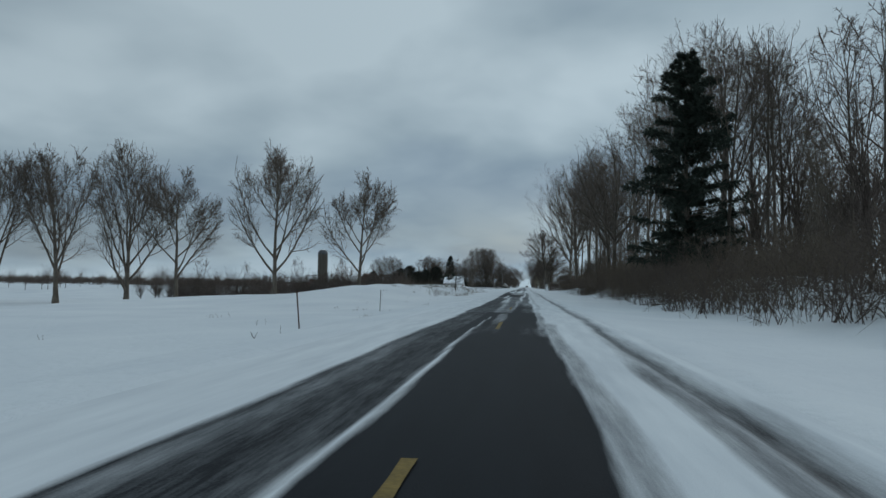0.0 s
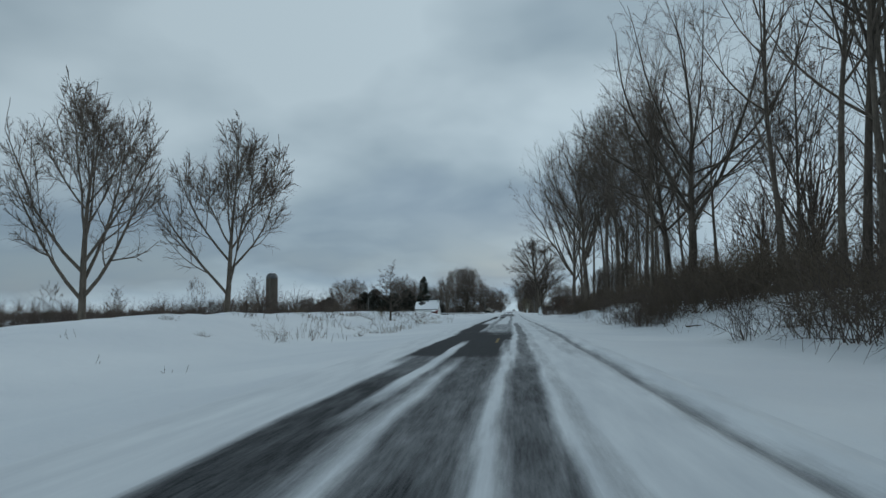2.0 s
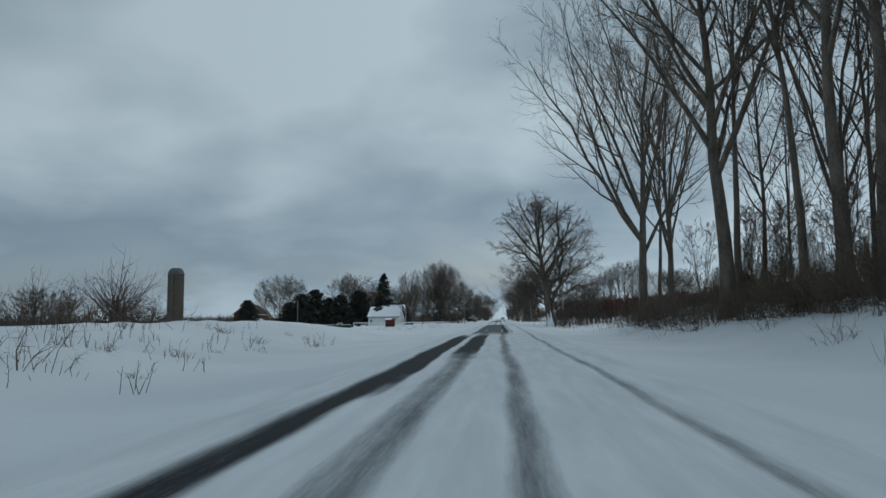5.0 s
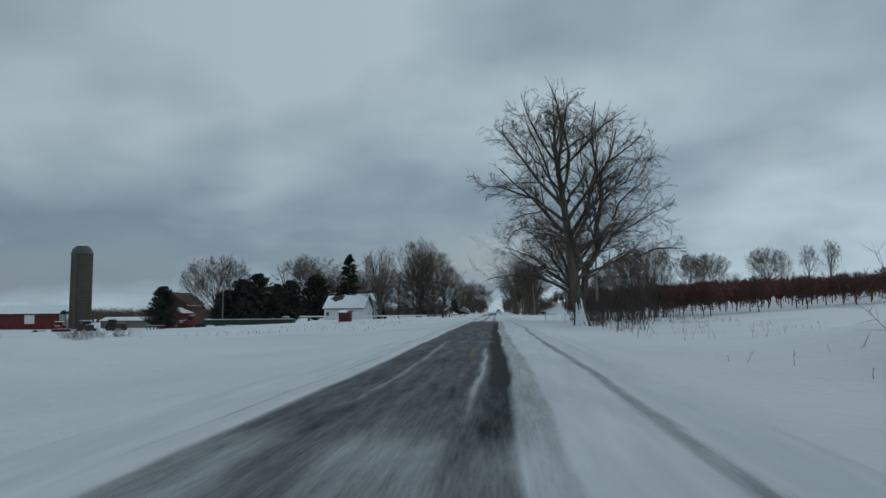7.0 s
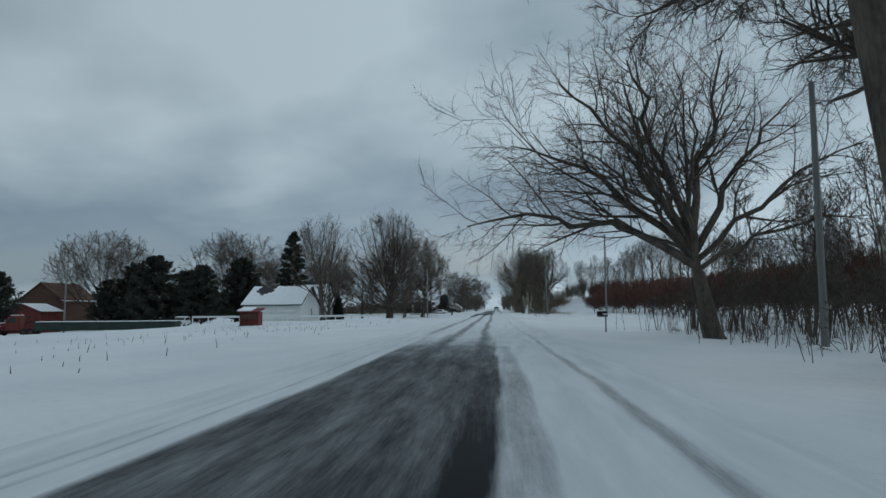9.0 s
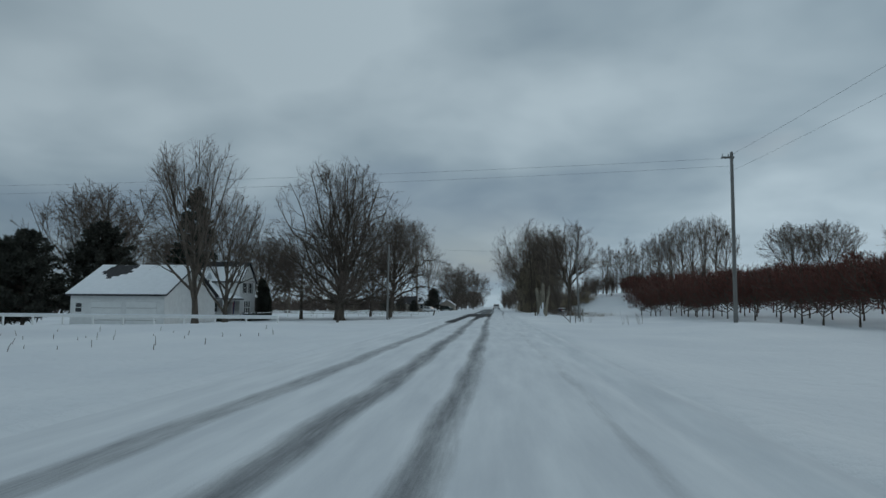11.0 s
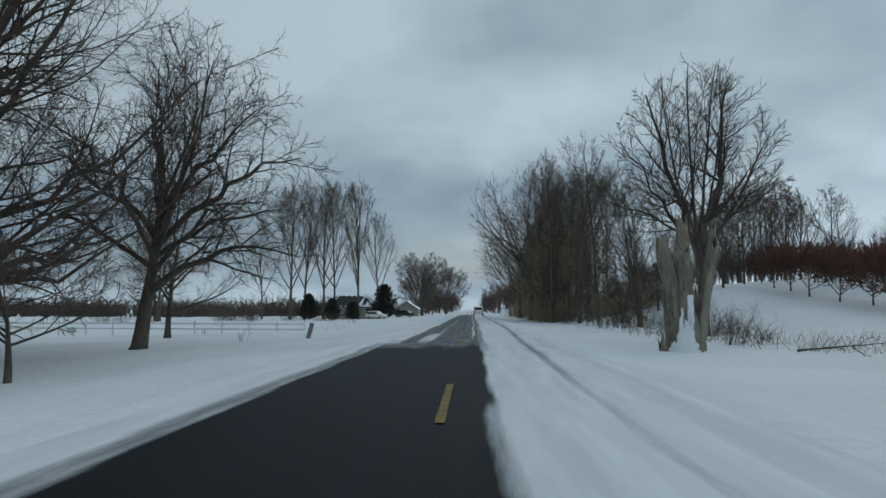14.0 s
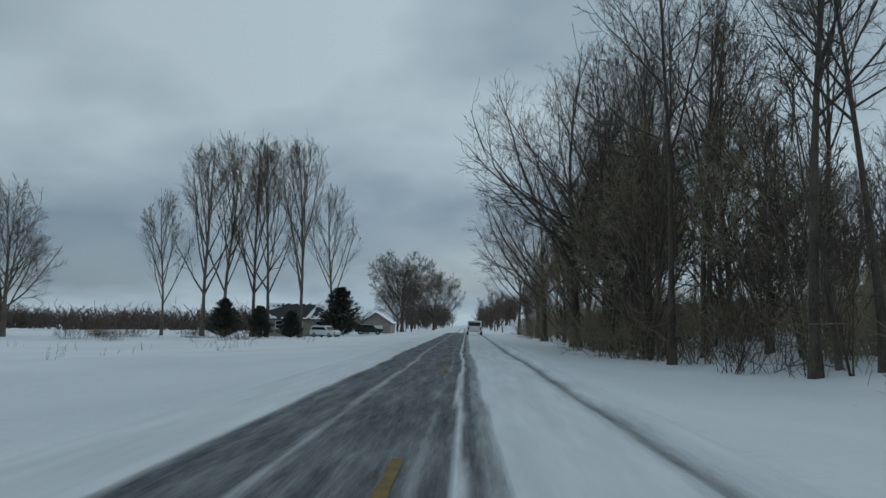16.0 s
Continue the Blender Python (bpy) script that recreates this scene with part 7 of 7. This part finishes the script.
def tractor(m, paint, label):
    ob = thing("tractor", m, label, "tractor", "parked tractors")
    part("hood", boxed(-0.42, 0.42, -2.1, -0.2, 0.95, 1.65, bevel=0.08), paint, ob)
    part("frame", boxed(-0.3, 0.3, -2.2, 1.0, 0.6, 0.95, bevel=0.04), rust, ob)
    c = part("cab", boxed(-0.75, 0.75, -0.1, 1.25, 1.0, 2.45, bevel=0.06), paint, ob)
    part("cab_window", boxed(-0.65, 0.65, -0.125, -0.102, 1.55, 2.3), window_glass, c)
    for s in (-1, 1):
        x0, x1 = sorted((s * 0.752, s * 0.775))
        part("cab_window", boxed(x0, x1, 0.05, 1.1, 1.5, 2.3), window_glass, c)
        wheel(ob, s * 0.95, 0.85, 0.82, 0.45, "x", paint)
        wheel(ob, s * 0.75, -1.7, 0.48, 0.28, "x", paint)
        part("fender", boxed(s * 0.95 - 0.24, s * 0.95 + 0.24, 0.1, 1.6, 1.66, 1.74, bevel=0.03), paint, ob)
    part("cab_roof", boxed(-0.85, 0.85, -0.2, 1.35, 2.452, 2.56, bevel=0.03), snow_cap, ob)
    part("exhaust", lathe([(0.05, 1.6), (0.05, 2.5)], 10), rust, ob)
    part("snow", boxed(-0.36, 0.36, -2.0, -0.3, 1.652, 1.72, bevel=0.025), snow_cap, ob)
    return ob


tractor(pose(-82.5, 335, gz(-82.5, 335), 0, 0, 60), dark_green, "dark green tractor dusted with snow in the farmyard")
tractor(pose(-77, 336, gz(-77, 336), 0, 0, 110), rust, "rusty old tractor dusted with snow in the farmyard")
tractor(pose(-91, 339, gz(-91, 339), 0, 0, 20), red_car, "red tractor dusted with snow in the farmyard")


def implement(x, y, turn, n, label):
    ob = thing("farm_implement", pose(x, y, gz(x, y), 0, 0, turn), label, "farm machine", "parked implements")
    part("toolbar", boxed(-n * 0.35, n * 0.35, -0.1, 0.1, 0.7, 0.88, bevel=0.02), rust, ob)
    part("drawbar", boxed(-0.07, 0.07, -2.0, 0.0, 0.55, 0.69, bevel=0.015), rust, ob)
    for k in range(n):
        u = (k - (n - 1) / 2) * 0.68
        wheel(ob, u, 0.25, 0.36, 0.14, "x", rust)
        part("shank", boxed(u - 0.04, u + 0.04, 0.1, 0.3, 0.36, 0.74), rust, ob)
    part("snow", boxed(-n * 0.33, n * 0.33, -0.09, 0.09, 0.882, 0.94, bevel=0.02), snow_cap, ob)
    return ob


implement(-71.5, 342, 25, 6, "rusty disc implement half buried in snow")
implement(-87, 334, 80, 7, "rusty disc implement half buried in snow")
implement(-94, 336, 120, 5, "rusty disc implement half buried in snow")

# ---- dry stalks and small clutter ----
rngs = np.random.default_rng(77)


def stalks(name, spots, h0, h1, r, material, label, lean=0.15, forks=2):
    n = len(spots)
    start = np.array([(x, y, gz(x, y) - 0.03) for x, y in spots])
    way = np.concatenate([rngs.normal(0, lean, (n, 2)), np.ones((n, 1))], 1)
    ln = rngs.uniform(h0, h1, n)
    p = run(start, way, ln, 4, 0.0, 0.10, rngs)
    rad = r * np.linspace(1, 0.5, 4)[None] * np.ones((n, 1))
    p2, r2, l2 = sprout(p, rad, ln, forks, 0.35, 1.0, 36, 0.45, 3, 0.05, 0.12, rngs, 0.8, 0.5)
    ob = new(name, mesh_np(name, *tubes([(p, rad, 4), (p2, r2, 3)]), material))
    return tagged(ob, label, "weeds", kind="stuff")


def spread_spots(n, x0, x1, y0, y1, clump=6, tight=0.5):
    out = []
    while len(out) < n:
        cx, cy = rngs.uniform(x0, x1), rngs.uniform(y0, y1)
        for _ in range(rngs.integers(2, clump + 1)):
            out.append((cx + rngs.normal(0, tight), cy + rngs.normal(0, tight)))
    return out


stalks("roadside_weeds", spread_spots(620, -24, -8.5, 98, 190, 12, 0.5), 0.25, 0.85, 0.011, twig_brown, "dead brown weeds poking through roadside snow", 0.35)
stalks("verge_clumps", spread_spots(520, -17, -9.0, 112, 186, 30, 0.45), 0.2, 0.6, 0.010, dry_grass, "tan dry grass clumps on the lumpy snowy verge", 0.5, 1)
stalks("weeds_early", spread_spots(70, -20, -7, 20, 95, 7, 0.3), 0.12, 0.4, 0.008, twig_dark, "sparse dead weeds poking through snow", 0.4)
stalks("corn_stubble", [(x + rngs.normal(0, 0.05), y) for x in np.arange(-30, -8.5, 0.95) for y in np.arange(255, 345, 2.3) if rngs.random() < 0.28 - 0.006 * (x + 30)], 0.15, 0.42, 0.017, twig_brown, "rows of cut corn stubble in snow", 0.12, 1)
stalks("right_weeds", spread_spots(150, 8, 24, 205, 262, 6, 0.5), 0.2, 0.6, 0.008, dry_grass, "dead grass stems poking through snow", 0.3)
stalks("verge_stems", spread_spots(60, 9.0, 12.5, 264, 305, 4, 0.4), 0.8, 1.9, 0.014, twig_dark, "bare upright stems along the verge", 0.16)
stalks("ditch_stems", spread_spots(46, 8.8, 11.5, 241, 259, 4, 0.35), 0.7, 1.45, 0.013, twig_dark, "bare upright stems standing in the snowy ditch", 0.2)
stalks("driveway_stems", spread_spots(22, 8.5, 12, 352, 380, 4, 0.2), 0.5, 1.1, 0.010, twig_brown, "thin bare stems by the driveway", 0.16, 1)
stalks("bank_weeds", spread_spots(230, 9.5, 13.5, 25, 200, 6, 0.4), 0.3, 1.0, 0.009, twig_brown, "dead stems along the foot of the bank", 0.35)
stalks("far_weeds", spread_spots(200, 9, 14, 405, 500, 6, 0.4), 0.25, 0.9, 0.009, twig_brown, "dead stems along the far verge", 0.35)
stalks("left_far_weeds", spread_spots(160, -40, -9, 418, 520, 6, 0.5), 0.2, 0.7, 0.010, twig_brown, "dead grass and weeds in the field snow", 0.3)
stalks("dry_clumps", spread_spots(420, 11, 19, 405, 428, 26, 0.5), 0.25, 0.7, 0.008, dry_grass, "tan dry grass clumps around the verge", 0.45, 1)
stalks("dry_clumps_orchard", spread_spots(420, 13.5, 24, 266, 300, 26, 0.6), 0.25, 0.7, 0.008, dry_grass, "tan dry grass along the orchard edge", 0.45, 1)


# fallen branch by the verge, cut log on the far right
def fallen(seed, x, y, turn, size, label):
    limbs, twigs = bare_tree(seed, 4.0, 0.05, trunk_top=0.8, fork=0.2, leaders=6, lead_angle=40, lead_len=0.35, counts=(4, 3, 2), twig_r=0.008, lod="low")
    ob = thing("fallen_branch", pose(x, y, gz(x, y) + 0.12, 84, 0, turn) @ Matrix.Diagonal((size, size, size, 1)), label, "branch", "fallen branches")
    part("limb", mesh_np("limb", *limbs, bark_dark), None, ob)
    part("twigs", mesh_np("twigs", *twigs, twig_dark), None, ob)


fallen(301, 10.5, 55, 60, 0.8, "fallen dead branch lying on the snow")
fallen(302, 11.2, 104, 100, 0.7, "fallen dead branch lying on the snow")
fallen(303, 11.6, 405.2, 84, 0.7, "fallen dead branch lying on the snow")
fallen(304, -21, 22, 70, 0.6, "dark dead branch in the field snow")
